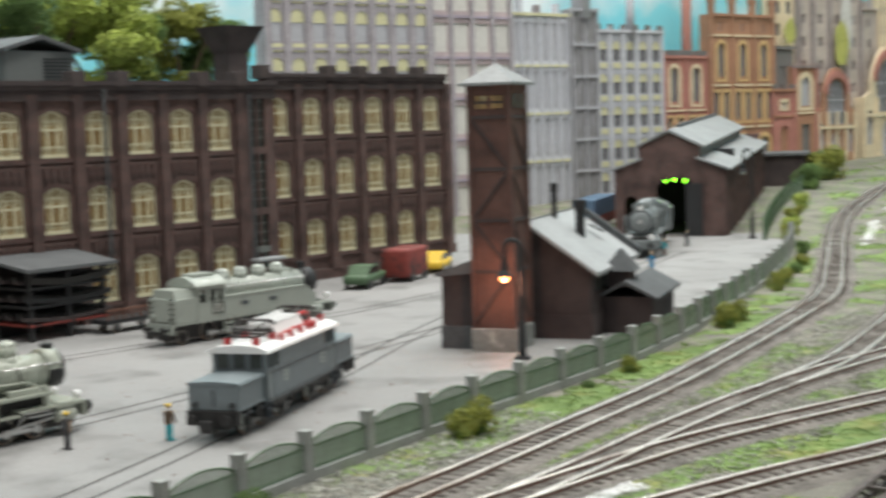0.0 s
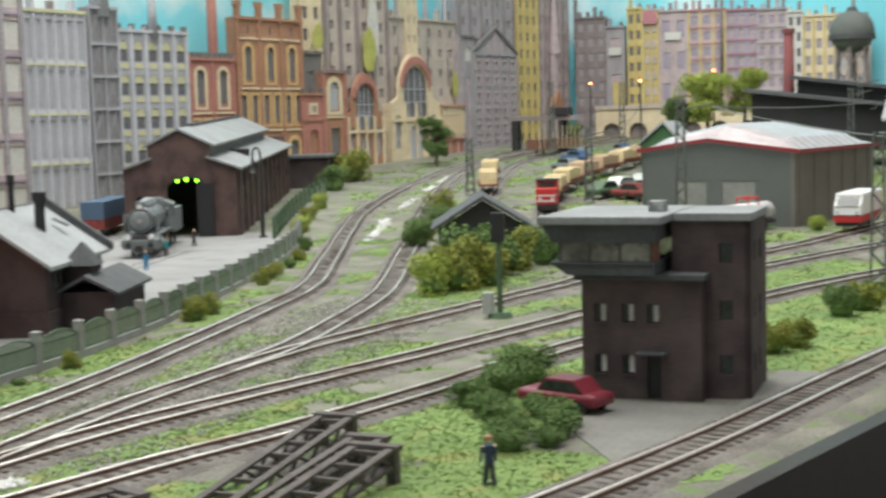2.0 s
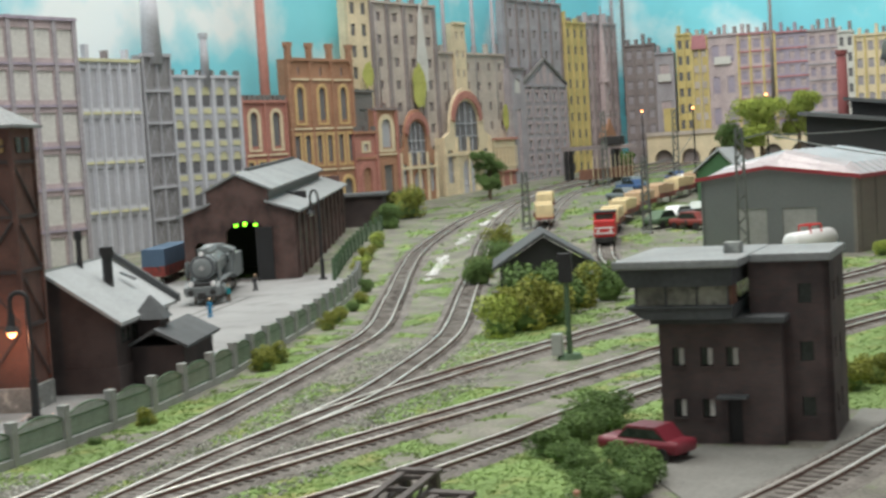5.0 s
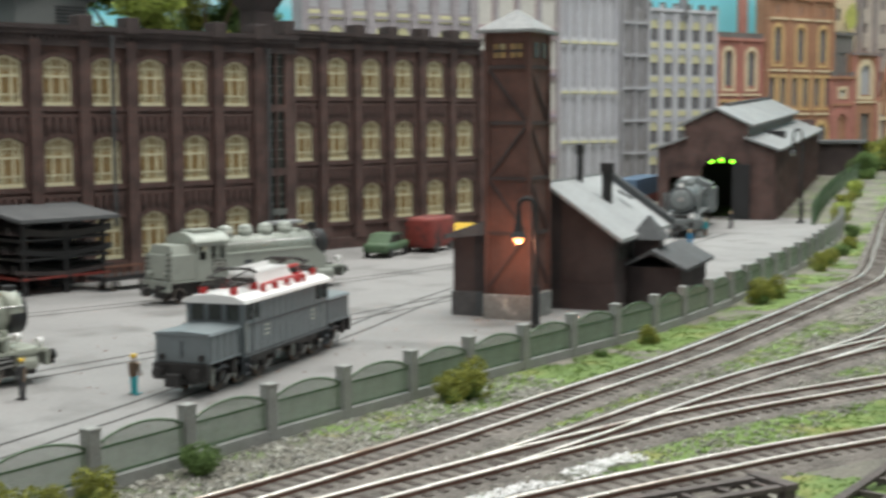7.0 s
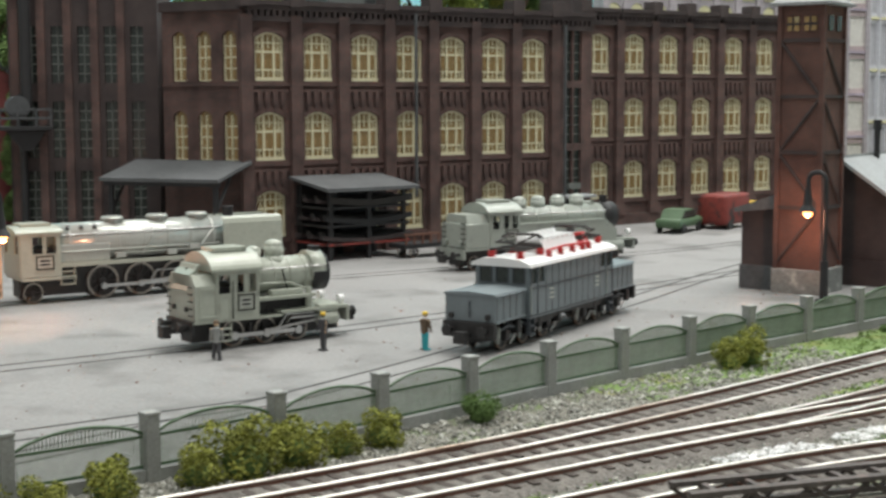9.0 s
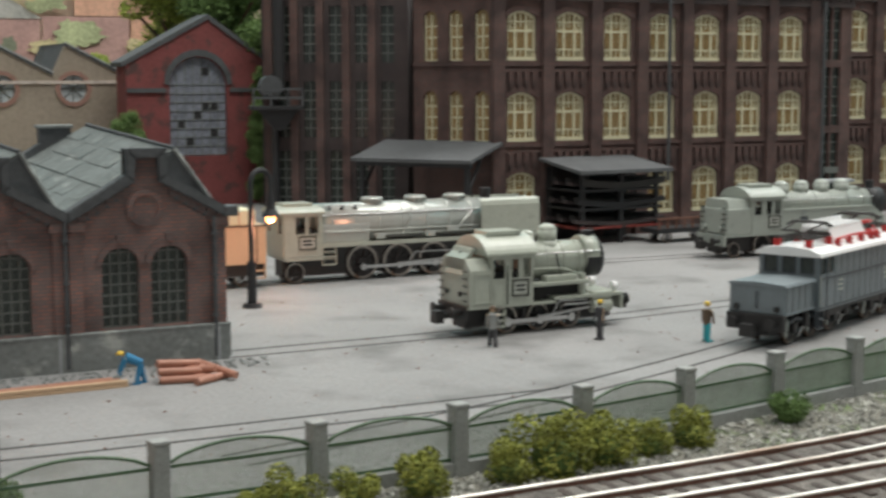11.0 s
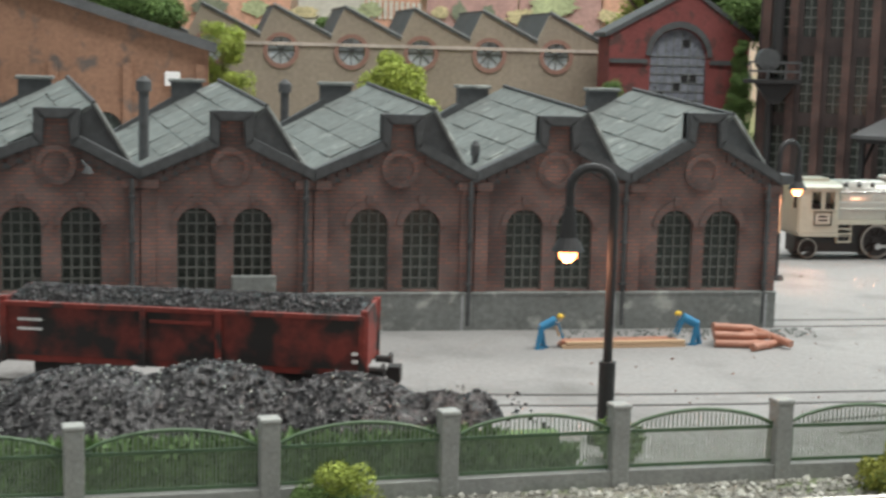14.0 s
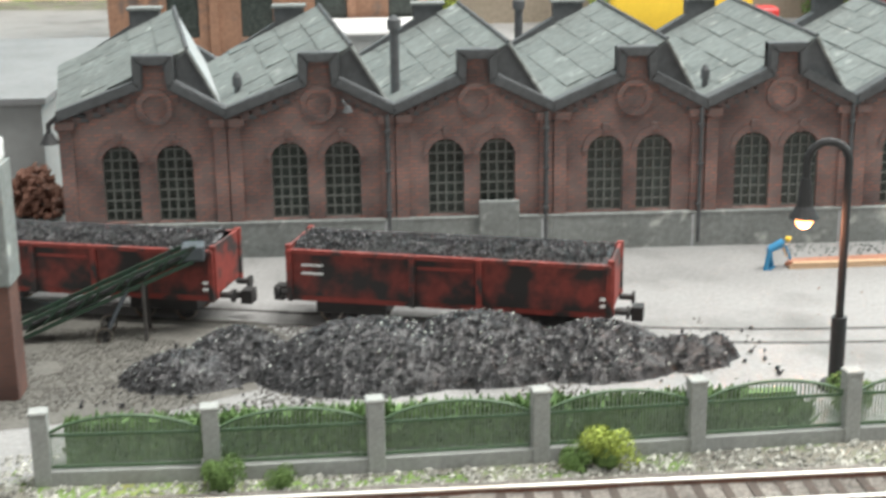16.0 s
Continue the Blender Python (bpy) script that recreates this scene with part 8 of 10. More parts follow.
tagged(part("coal_dust", lumps(rnd, 26000, lambda: (-44 + 29 * rnd.random() ** 2.2, -17.5 + 8.5 * rnd.random()), lambda x, y: 0.04 if noise.noise((x * 0.35, y * 0.35, 2)) > -0.25 + max(0, x + 36) * 0.03 else None, 0.03, 0.08), M_DIRT, None), "fine grey coal dirt strewn over the paving", "coal dust", kind="stuff")

# dark sheet for coal dirt, with the gate pillar's shadow in its colour
bm = prism(bmesh.new(), [(-47, -18.5), (-40, -18.8), (-33.5, -17.4), (-30.5, -15.6), (-31.5, -12.6), (-29.5, -11.2), (-31, -8.8), (-36, -7.6), (-47, -5.5)], "z", 0.0, 0.036)
bmesh.ops.triangulate(bm, faces=bm.faces[:])
solid("dirt_bed", bm, M_DIRT, "dark grey dirt trodden over the paving by the coal, pillar shadow painted in", "dirt", "structure")

# coal conveyor
cv = thing("coal_conveyor", -35.4, -9.9, 0, 4, "dark green sloping coal conveyor on thin legs", "conveyor")
part("belt", prism(bmesh.new(), [(-3.9, 0.45), (2.2, 3.0), (2.2, 3.1), (-3.9, 0.55)], "y", -0.38, 0.38), "coal", cv)
for s in (-1, 1):
    y = s * 0.42
    part("boom_rail", prism(bmesh.new(), [(-3.9, 0.62), (2.3, 3.2), (2.3, 3.34), (-3.9, 0.76)], "y", y - 0.05, y + 0.05), "conveyor", cv)
    part("boom_rail", prism(bmesh.new(), [(-3.7, 0.2), (2.3, 2.7), (2.3, 2.84), (-3.7, 0.34)], "y", y - 0.05, y + 0.05), "conveyor", cv)
    for i in range(10):
        x, up_ = -3.6 + i * 0.6, 0.25 if i % 2 else 0.7
        z = 0.45 + (x + 3.9) * 0.418
        part("lattice_bar", tube(bmesh.new(), (x, y, z - 0.13), (x + 0.6, y, z + 0.5) if i % 2 else (x + 0.3, y, z + 0.45), 0.05, n=5), "conveyor", cv)
    part("leg", tube(bmesh.new(), (0.5, s * 0.4, 2.1), (0.55, s * 0.75, 0), 0.08, n=6), "groove", cv)
    part("leg", tube(bmesh.new(), (0.0, s * 0.4, 1.9), (-1.0, s * 0.75, 0), 0.06, n=6), "seam", cv)
    put_wheel(cv, -0.9, s, 0.3)
part("hopper", B(1.9, 2.7, -0.45, 0.45, 2.75, 3.3, bevel=0.08), "seam", cv)
for i in range(11):
    part("cleat", B(-3.5 + i * 0.53, -3.4 + i * 0.53, -0.12, 0.12, 0.72 + i * 0.2215, 0.8 + i * 0.2215), "lgrey", cv)


# ---- lamps ----
def street_lamp(x, y, rz, h=7.3, reach=1.25, drop=2.6, light=0.0, bulb="lampglow"):
    l = thing("yard_lamp", x, y, 0, rz, "black hooked yard lamp with a glowing orange bulb", "lamp", "yard lamps")
    part("base", tube(bmesh.new(), (0, 0, 0), (0, 0, 0.25), 0.55, 0.45, 14), "dark", l)
    part("lower_pole", tube(bmesh.new(), (0, 0, 0.2), (0, 0, 2.4), 0.24, n=12), "dark", l)
    r = reach / 2
    pts = [(0, 0, 2.4), (0, 0, h - r)] + [(r - r * math.cos(a), 0, h - r + r * math.sin(a)) for a in [math.pi * i / 10 for i in range(1, 11)]] + [(reach, 0, h - r - 0.5)]
    part("hooked_pole", bent(bmesh.new(), pts, 0.13, 8), "dark", l)
    zb = h - r - 0.5
    hood = tube(bmesh.new(), (reach, 0, zb - 0.9), (reach, 0, zb), 0.26, 0.16, 12)
    tube(hood, (reach, 0, zb - 1.25), (reach, 0, zb - 0.85), 0.48, 0.24, 14)
    part("hood", hood, "dark", l)
    b = part("bulb", ball(bmesh.new(), reach, 0, zb - 1.32, 0.27, n=12), bulb, l, "glowing orange bulb")
    b.visible_shadow = False
    if light:
        d = bpy.data.lights.new("lamp_light", "POINT")
        d.energy, d.color, d.shadow_soft_size = light, (1.0, 0.42, 0.24), 0.25 * S
        o = new("lamp_light", d)
        o.parent = l
        o.matrix_basis = pose(reach * S, 0, (zb - 1.7) * S)
    return l


street_lamp(46.9, -6.3, 118, 7.4, 1.0, light=0.05)
street_lamp(5.3, 12.3, 20, 7.0, 1.3, light=0.09)
street_lamp(-12.3, -17.0, 172, 7.95, 1.25, light=0.03)
street_lamp(127.5, 22.9, 60, 10.4, 1.9, light=0.0, bulb="lgrey")
for x, y, h in ((150, -46, 7), (171, -50, 8), (233, 9, 15), (262, 28, 14), (262, 3, 16)):
    l = thing("platform_lamp", x, y, rise(x, y), 0, "thin dark mast with a small warm lamp", "lamp", "platform lamps")
    part("pole", tube(bmesh.new(), (0, 0, 0), (0, 0, h), 0.14, n=8), "dark", l)
    part("bulb", ball(bmesh.new(), 0, 0, h + 0.18, 0.24, n=10), "lampglow", l, "warm glowing bulb")

# ---- small figures, plain shapes ----
def figure(x, y, rz, top, legs, cap, label, bend=0.0, z=0.0):
    ms = [M[top], M[legs], M[cap], M["beige"]]
    b = bmesh.new()

    def take(k, n0):
        b.faces.ensure_lookup_table()
        for f in b.faces[n0:]:
            f.material_index = k
    hip = Vector((0, 0, 0.85))
    lean = Vector((math.sin(bend), 0, math.cos(bend)))
    for s in (-1, 1):
        n0 = len(b.faces)
        tube(b, (0.2 * s * (1 if bend else 0.6), 0.15 * s, 0), hip + Vector((0, 0.08 * s, 0)), 0.09, 0.11, 8)
        box(b, -0.1 + 0.12 * s * (1 if bend else 0.3), 0.2 + 0.12 * s * (1 if bend else 0.3), 0.13 * s - 0.09, 0.13 * s + 0.09, 0, 0.1)
        take(1, n0)
    n0 = len(b.faces)
    neck = hip + lean * 0.62
    tube(b, hip - lean * 0.05, neck, 0.15, 0.19, 10)
    for s in (-1, 1):
        sh = neck + Vector((0, 0.22 * s, -0.04))
        wrist = sh + (Vector((0.25, 0, -0.62)) if bend else Vector((0.12, 0.06 * s, -0.58)))
        tube(b, sh, wrist, 0.065, 0.05, 7)
    take(0, n0)
    n0 = len(b.faces)
    head = neck + lean * 0.2
    ball(b, *head, 0.12, n=8)
    take(3, n0)
    n0 = len(b.faces)
    ball(b, head.x, head.y, head.z + 0.06, 0.145, 1, 1, 0.75, 8)
    take(2, n0)
    bmesh.ops.scale(b, vec=(S, S, S), verts=b.verts[:])
    me = bpy.data.meshes.new("figure")
    b.to_mesh(me)
    b.free()
    for m_ in ms:
        me.materials.append(m_)
    ob = new("figurine", me)
    ob.matrix_basis = pose(x * S, y * S, z * S, 0, 0, rz)
    return tagged(ob, label, "figurine", "yard figurines")


M["navy"] = mat("navy_cloth", (0.03, 0.045, 0.1), 0.8, vary=0.2)
M["teal"] = mat("teal_cloth", (0.03, 0.35, 0.4), 0.7, vary=0.1)
M["brown"] = mat("brown_cloth", (0.13, 0.09, 0.06), 0.8, vary=0.2)
M["charcoal"] = mat("dark_cloth", (0.06, 0.06, 0.065), 0.8, vary=0.2)
figure(11.0, -2.9, 60, "postgrey", "charcoal", "brown", "small painted figurine in a pale jacket on the yard")
figure(16.1, -3.5, 200, "charcoal", "charcoal", "yellow", "small painted figurine in dark overalls and a yellow helmet")
figure(20.0, -6.1, 20, "brown", "teal", "yellow", "small painted figurine in a brown jacket with a yellow cap")
figure(-10.9, -3.9, 5, "blue", "blue", "yellow", "bent figurine in blue overalls lifting planks", bend=1.15)
figure(-4.6, -3.5, 175, "blue", "blue", "yellow", "bent figurine in blue overalls at the pipe stack", bend=1.15)
figure(93, 14.3, 30, "blue", "blue", "beige", "small painted figurine in blue before the engine shed")
figure(105.5, 20.9, 50, "teal", "brown", "beige", "small painted figurine beside the grey engine")
figure(116, 24.6, 80, "charcoal", "charcoal", "beige", "small painted figurine in dark clothes by the shed door")
figure(30.4, -45.8, 40, "navy", "charcoal", "copper", "small painted figurine in a navy jacket on the gravel path")

# planks and pipes by the workshop
pk = thing("plank_stack", -7.6, -3.5, 0.03, 3, "stack of reddish timber planks on the ground", "planks")
for i in range(6):
    part("plank", B(-2.5 + 0.15 * (i % 2), 2.4 - 0.2 * (i % 3), -0.5 + 0.28 * (i % 3), -0.26 + 0.28 * (i % 3), 0.14 * (i // 3), 0.12 + 0.14 * (i // 3), bevel=0.015), "copper" if i % 3 else "beige", pk, at=(0, 0, 0, 0, 0, (i % 3 - 1) * 1.2))
pp = thing("pipe_stack", -2.75, -3.6, 0.03, -20, "tumbled heap of reddish-brown pipes beside the workshop wall", "pipes")
for i, (x, y, z, a, tip) in enumerate(((0, -0.8, 0.17, 6, 0), (0.1, -0.35, 0.17, -9, 0), (-0.1, 0.15, 0.17, 4, 0), (0, 0.6, 0.17, -5, 0), (-0.2, -0.5, 0.46, 14, 3), (0.1, -0.05, 0.46, -12, -3), (-0.1, 0.4, 0.46, 9, 2), (-0.3, -0.1, 0.74, 20, 5), (0.9, -0.7, 0.17, 40, 0), (1.1, 0.2, 0.4, -30, 9))):
    part("pipe", tube(bmesh.new(), (-1.05 + 0.1 * (i % 3), 0, 0), (1.1 - 0.12 * (i % 4), 0, 0), 0.15, n=12), "copper", pp, at=(x, y * 0.85, z * 0.9, 0, tip, a * 1.3))
rnd = random.Random(77)
tagged(part('yard_crumbs', lumps(rnd, 420, lambda: (-12 + 60 * rnd.random(), -15 + 30 * rnd.random() ** 1.3), lambda x, y: 0.04, 0.02, 0.08), 'rust', None), 'scattered crumbs of dirt on the grey paving', 'dirt', kind='stuff')
tagged(part("debris", lumps(rnd, 260, lambda: (-9.5 + 11 * rnd.random(), -0.7 - 1.6 * rnd.random() ** 2), lambda x, y: 0.06, 0.04, 0.12), "plinth", None), "crumbs of rubble along the workshop plinth", "rubble", kind="stuff")
tagged(part("rubble", lumps(rnd, 500, lambda: (-44 + 2.6 * rnd.random(), 6.5 + 2.5 * rnd.random()), lambda x, y: 0.2 + 2.2 * rnd.random() * max(0, 1 - ((x + 42.7) / 1.5) ** 2), 0.12, 0.35), "rust", None), "brown heap of rubble beside the workshop corner", "rubble", kind="stuff")
bx = solid("wall_cabinet", B(-0.85, 0.85, -0.35, 0.0, 0, 2.3, bevel=0.06), "plinth", "grey cabinet against the workshop plinth", "cabinet", at=(-21.5, -0.3, 0.0))
gp = thing("gate_pillar", -38.6, -15.4, 0, 0, "brick gate pillar with a pale rendered upper part", "pillar")
part("shaft", B(-0.6, 0.6, -0.6, 0.6, 0, 3.8), "redbrick", gp)
part("upper_block", B(-0.7, 0.7, -0.7, 0.7, 3.8, 7.6, bevel=0.06), "plinth", gp)
part("cap", B(-0.6, 0.6, -0.6, 0.6, 7.6, 8.3, bevel=0.15), "white", gp)
wb = thing("wall_lantern", -39.0, -0.1, 5.2, 0, "dark wall lantern on the workshop corner", "lamp")
part("arm", bent(bmesh.new(), [(0.6, 0, 1.0), (-0.4, -0.1, 1.1), (-0.9, -0.2, 0.7), (-0.9, -0.2, 0.3)], 0.1, 6), "dark", wb)
part("hood", tube(bmesh.new(), (-0.9, -0.2, -0.1), (-0.9, -0.2, 0.35), 0.4, 0.15, 12), "dark", wb)

# vehicles behind the workshop
def simple_car(x, y, rz, m, label, k=1.0, z=0.0):
    c = thing("model_car", x, y, z, rz, label, "car", "parked model cars")
    body = B(-2.1 * k, 2.1 * k, -0.85 * k, 0.85 * k, 0.35 * k, 0.95 * k, bevel=0.22 * k)
    part("body", body, m, c, smooth=True)
    cb = prism(bmesh.new(), [(-1.5 * k, 0.9 * k), (1.1 * k, 0.9 * k), (0.6 * k, 1.5 * k), (-0.9 * k, 1.5 * k)], "y", -0.72 * k, 0.72 * k)
    part("cabin", cb, m, c)
    part("window_band", prism(bmesh.new(), [(-1.35 * k, 0.98 * k), (0.95 * k, 0.98 * k), (0.55 * k, 1.4 * k), (-0.85 * k, 1.4 * k)], "y", -0.735 * k, 0.735 * k), "darkglass", c)
    for wx in (-1.3 * k, 1.3 * k):
        for s in (-0.8 * k, 0.8 * k):
            part("wheel", tube(bmesh.new(), (wx, s - 0.1, 0.33 * k), (wx, s + 0.1, 0.33 * k), 0.33 * k, n=14), "wheel", c)


M["carred"] = mat("rose_red_enamel", (0.2, 0.025, 0.04), 0.35, vary=0.1)
simple_car(43.8, -43.9, 75, "carred", "dark red model car parked beside the signal box")
simple_car(71.0, 30.6, 25, "fencegreen", "dark green model car parked before the factory", 1.35)
simple_car(4.6, 58, 10, "yellow", "yellow model van parked behind the workshop", 1.5, 0.0)
lorry = thing("model_lorry", -1.0, 60.5, 0, -4, "long yellow model lorry with a red cab behind the workshop", "lorry")
part("box_body", B(-6.0, 5.6, -1.4, 1.4, 0.9, 4.7, bevel=0.4), "yellow", lorry, smooth=True)
part("cab", B(5.7, 7.8, -1.35, 1.35, 0.6, 3.2, bevel=0.3), "red", lorry, smooth=True)
for wx in (-4.5, -3.3, 3.5, 6.7):
    for s in (-1.25, 1.25):
        part("wheel", tube(bmesh.new(), (wx, s - 0.15, 0.5), (wx, s + 0.15, 0.5), 0.5, n=14), "wheel", lorry)
van = thing("model_van", 77.0, 31.2, 0, 20, "red model van with rounded corners before the factory", "van")
part("body", B(-2.6, 2.6, -1.4, 1.4, 0.4, 3.1, bevel=0.35), "wagonred", van, smooth=True)
for wx in (-1.6, 1.6):
    for s in (-1.3, 1.3):
        part("wheel", tube(bmesh.new(), (wx, s - 0.12, 0.45), (wx, s + 0.12, 0.45), 0.45, n=14), "wheel", van)
simple_car(84, 33.5, 30, "yellow", "yellow model car before the factory", 1.3)

# canopy, timber rack by the factory
ca = thing("loading_canopy", 27.6, 36.3, -0.5, -55, "dark sloping canopy over the factory's loading bay", "canopy")
part("roof", prism(bmesh.new(), [(-4.4, 6.3), (0.5, 7.4), (0.5, 7.65), (-4.4, 6.55)], "x", -4.6, 5.0), "darkfelt", ca)
for x in (-4.0, 4.4):
    part("post", B(x - 0.16, x + 0.16, -3.9, -3.6, 0, 6.4), "dark", ca)
    part("strut", tube(bmesh.new(), (x, -3.7, 4.2), (x, -1.4, 6.9), 0.12, n=6), "dark", ca)
part("side_beam", B(-4.4, 4.8, -4.0, -3.7, 6.0, 6.3), "dark", ca)
rk = thing("timber_rack", 38.0, 30.4, 0, 3, "dark timber rack with a grey lean-to roof, half full of boards", "rack")
part("roof", prism(bmesh.new(), [(-2.9, 5.0), (2.4, 5.75), (2.4, 5.95), (-2.9, 5.25)], "x", -4.0, 4.0), "darkfelt", rk, "grey felt roof")
for x in (-3.2, 0.1, 3.2):
    for y in (-1.9, 1.9):
        part("post", B(x - 0.15, x + 0.15, y - 0.15, y + 0.15, 0, 5.2), "dark", rk)
    part("roof_beam", prism(bmesh.new(), [(-2.6, 4.8), (2.2, 5.5), (2.2, 5.74), (-2.6, 5.02)], "x", x - 0.12, x + 0.12), "dark", rk)
for k, (z, m_) in enumerate(((1.1, "wagonred"), (2.4, "dark"), (3.7, "dark"))):
    part("shelf", B(-3.6, 3.6, -2.15, 2.1, z, z + 0.16), m_, rk)
    for i in range(7):
        b = bmesh.new()
        y0, h0 = -2.1 + 0.56 * i, 0.26 + 0.1 * ((i + k) % 3)
        ends = -3.9 + 0.3 * ((i + k) % 3), 3.9 - 0.4 * ((i + 2 * k) % 2)
        xs = [ends[0] + (ends[1] - ends[0]) * q / 6 for q in range(7)]
        dip = [0.3 - 0.3 * math.sin(math.pi * q / 6) for q in range(7)]
        prism(b, [(x, z + 0.16 + d) for x, d in zip(xs, dip)] + [(x, z + 0.16 + h0 + d) for x, d in zip(xs[::-1], dip[::-1])], "y", y0, y0 + 0.46)
        part("board", b, ("dbrick", "dark", "groove")[(i + k) % 3], rk)
part("back", B(-3.5, 3.5, 2.06, 2.15, 0, 5.3), "dark", rk)
# low dark truck frame beside the rack
tr = thing("bogie_truck", 42.6, 27.4, 0.05, 3, "dark bare wagon frame on the ground track", "wagon")
part("frame", B(-2.8, 2.8, -1.0, 1.0, 0.7, 1.0), "dark", tr)
for i in range(8):
    part("upright", B(-2.7 + i * 0.74, -2.58 + i * 0.74, -1.0, -0.9, 1.0, 1.7), "rust", tr)
part("rail", B(-2.8, 2.8, -1.02, -0.88, 1.65, 1.78), "rust", tr)
for q in (-1.8, 1.8):
    for s in (-1, 1):
        put_wheel(tr, q, s, 0.4)

# factory roof: tank house and vents
rh2 = thing("roof_house", 44.5, 45, 18.0, 4, "grey slatted ventilation house on the factory roof", "roof house")
part("slatted_body", B(0, 7, 0, 6, 0, 3.6), "shedgrey", rh2)
part("roof", prism(bmesh.new(), [(-0.5, 3.5), (3.5, 4.6), (7.5, 3.5), (7.5, 3.8), (3.5, 4.95), (-0.5, 3.8)], "y", -0.5, 6.5), "darkfelt", rh2)
for i in range(9):
    part("slat", B(3.8, 6.6, -0.1, 0, 0.5 + i * 0.3, 0.62 + i * 0.3), "dark", rh2)
ck = thing("factory_chimney_cap", 73, 50, 17, 0, "dark square chimney with a flared top on the roof", "chimney")
part("shaft", B(-1.2, 1.2, -1.2, 1.2, 0, 5.5), "dbrick", ck)
cf = bmesh.new()
vs = [cf.verts.new((s * a, t * a, z)) for z, a in ((5.0, 1.25), (7.6, 2.4)) for s, t in ((-1, -1), (1, -1), (1, 1), (-1, 1))]
for i in range(4):
    cf.faces.new((vs[i], vs[(i + 1) % 4], vs[4 + (i + 1) % 4], vs[4 + i]))
cf.faces.new(vs[4:])
part("flare", cf, "dbrick", ck)
# drain pipe and bracket lamp on the factory front
for x, z0, z1 in ((44.9, 4, 18), (59.6, 0, 17.5)):
    solid("factory_downpipe", tube(bmesh.new(), (x, 32.3, z0), (x, 32.3, z1), 0.13, n=8), "coping", "thin dark drainpipe on the factory wall", "pipe")

# ---- goods yard vehicles ----
def flat_wagon(x, y, rz, load, label, L_=5.5):
    z = rise(x, y) + 0.3
    w = thing("goods_wagon", x, y, z, rz, label, "wagon", "goods wagons")
    part("deck", B(-L_, L_, -1.4, 1.4, 0.95, 1.2), "wagonred", w)
    part("side_board", B(-L_, L_, -1.45, -1.38, 1.2, 1.7), "wagonred", w)
    part("side_board", B(-L_, L_, 1.38, 1.45, 1.2, 1.7), "wagonred", w)
    for i in range(3):
        a, c = -L_ + 0.3 + i * (2 * L_ - 0.6) / 3, -L_ + 0.1 + (i + 1) * (2 * L_ - 0.6) / 3
        stack_ = part("timber_stack", B(a, c, -1.25, 1.25, 1.2, 3.1 + 0.2 * (i % 2), bevel=0.06), load, w, "pale stacked timber")
        for j in range(5):
            part("board", B(a - 0.05, c + 0.05, -1.3, -1.22, 1.35 + j * 0.36, 1.6 + j * 0.36), load, stack_)
    for q in (-L_ + 1.6, L_ - 1.6):
        for s in (-1, 1):
            put_wheel(w, q, s, 0.48)


flat_wagon(184.5, 18.4, 24, "wood", "red flat wagon loaded with pale stacked timber")
flat_wagon(203.5, 25.8, 20, "wood", "red flat wagon with timber boards behind another")
d = thing("diesel_locomotive", 163, 0.9, 0.6, 198, "bright red diesel locomotive with white stripes on its nose", "locomotive")
part("body", B(-5.5, 5.0, -1.35, 1.35, 1.2, 3.3, bevel=0.15), "red", d)
part("cab", B(-2.5, 2.0, -1.42, 1.42, 1.2, 4.2, bevel=0.12), "red", d)
part("cab_roof", B(-2.7, 2.2, -1.45, 1.45, 4.15, 4.35, bevel=0.06), "dark", d)
part("windscreen", B(1.98, 2.06, -1.1, 1.1, 3.3, 4.0), "darkglass", d)
for z in (1.6, 2.3):
    part("stripe", B(5.0, 5.05, -1.2, 1.2, z, z + 0.18), "white", d)
part("frame", B(-5.8, 5.4, -1.2, 1.2, 0.5, 1.2), "frame", d)
for y in (-0.8, 0.8):
    part("headlamp", tube(bmesh.new(), (5.0, y, 2.0), (5.15, y, 2.0), 0.2, n=10), "white", d)
for q in (-3.6, -1.6, 1.6, 3.6):
    for s in (-1, 1):
        put_wheel(d, q, s, 0.48)
buffers(d, 5.4)
for i, (x, y, rz, l) in enumerate(((176, 4.6, 15, "wood"), (188.7, 7.3, 10, "wood"), (201.5, 9.0, 5, "beige"), (214.4, 9.9, 3, "beige"), (227.3, 10.4, 2, "wood"), (240.2, 10.9, 2, "beige"))):
    flat_wagon(x, y, rz, l, "goods wagon loaded with pale timber behind the red diesel")
navy = mat("car_navy", (0.04, 0.085, 0.2), 0.35, vary=0.1)
cars = [(222, 19, "mgrey"), (240, 23.4, navy), (247, 26, "mgrey"), (224, 1, "white"), (236, 4, "red"), (258, 20.4, navy), (250, 16, "white"), (187, -1.8, "white"), (181.5, -5.2, "dark"), (177.5, -6.4, "wagonred"), (180.2, -1.4, "fencegreen"), (193, -3.6, "lgrey")]
for x, y, m_ in cars:
    simple_car(x, y, 20 + 40 * math.sin(x), m_, "model car parked in the goods yard", 1.6, rise(x, y))
bw = thing("brown_wagon", 262, 36, rise(262, 36) + 0.2, -8, "brown open goods wagon with timber posts", "wagon")
part("body", B(-9, 9, -1.5, 1.5, 1.0, 3.0, bevel=0.05), "rust", bw)
for i in range(10):
    part("stake", B(-8.8 + i * 1.9, -8.6 + i * 1.9, -1.6, -1.5, 1.0, 5.6), C_CREAM, bw)
for q in (-6, 6):
    for s in (-1, 1):
        put_wheel(bw, q, s, 0.5)
wl = thing("white_locomotive", 145.6, -42.0, 0.4, 177, "white electric locomotive with a red front skirt", "locomotive")
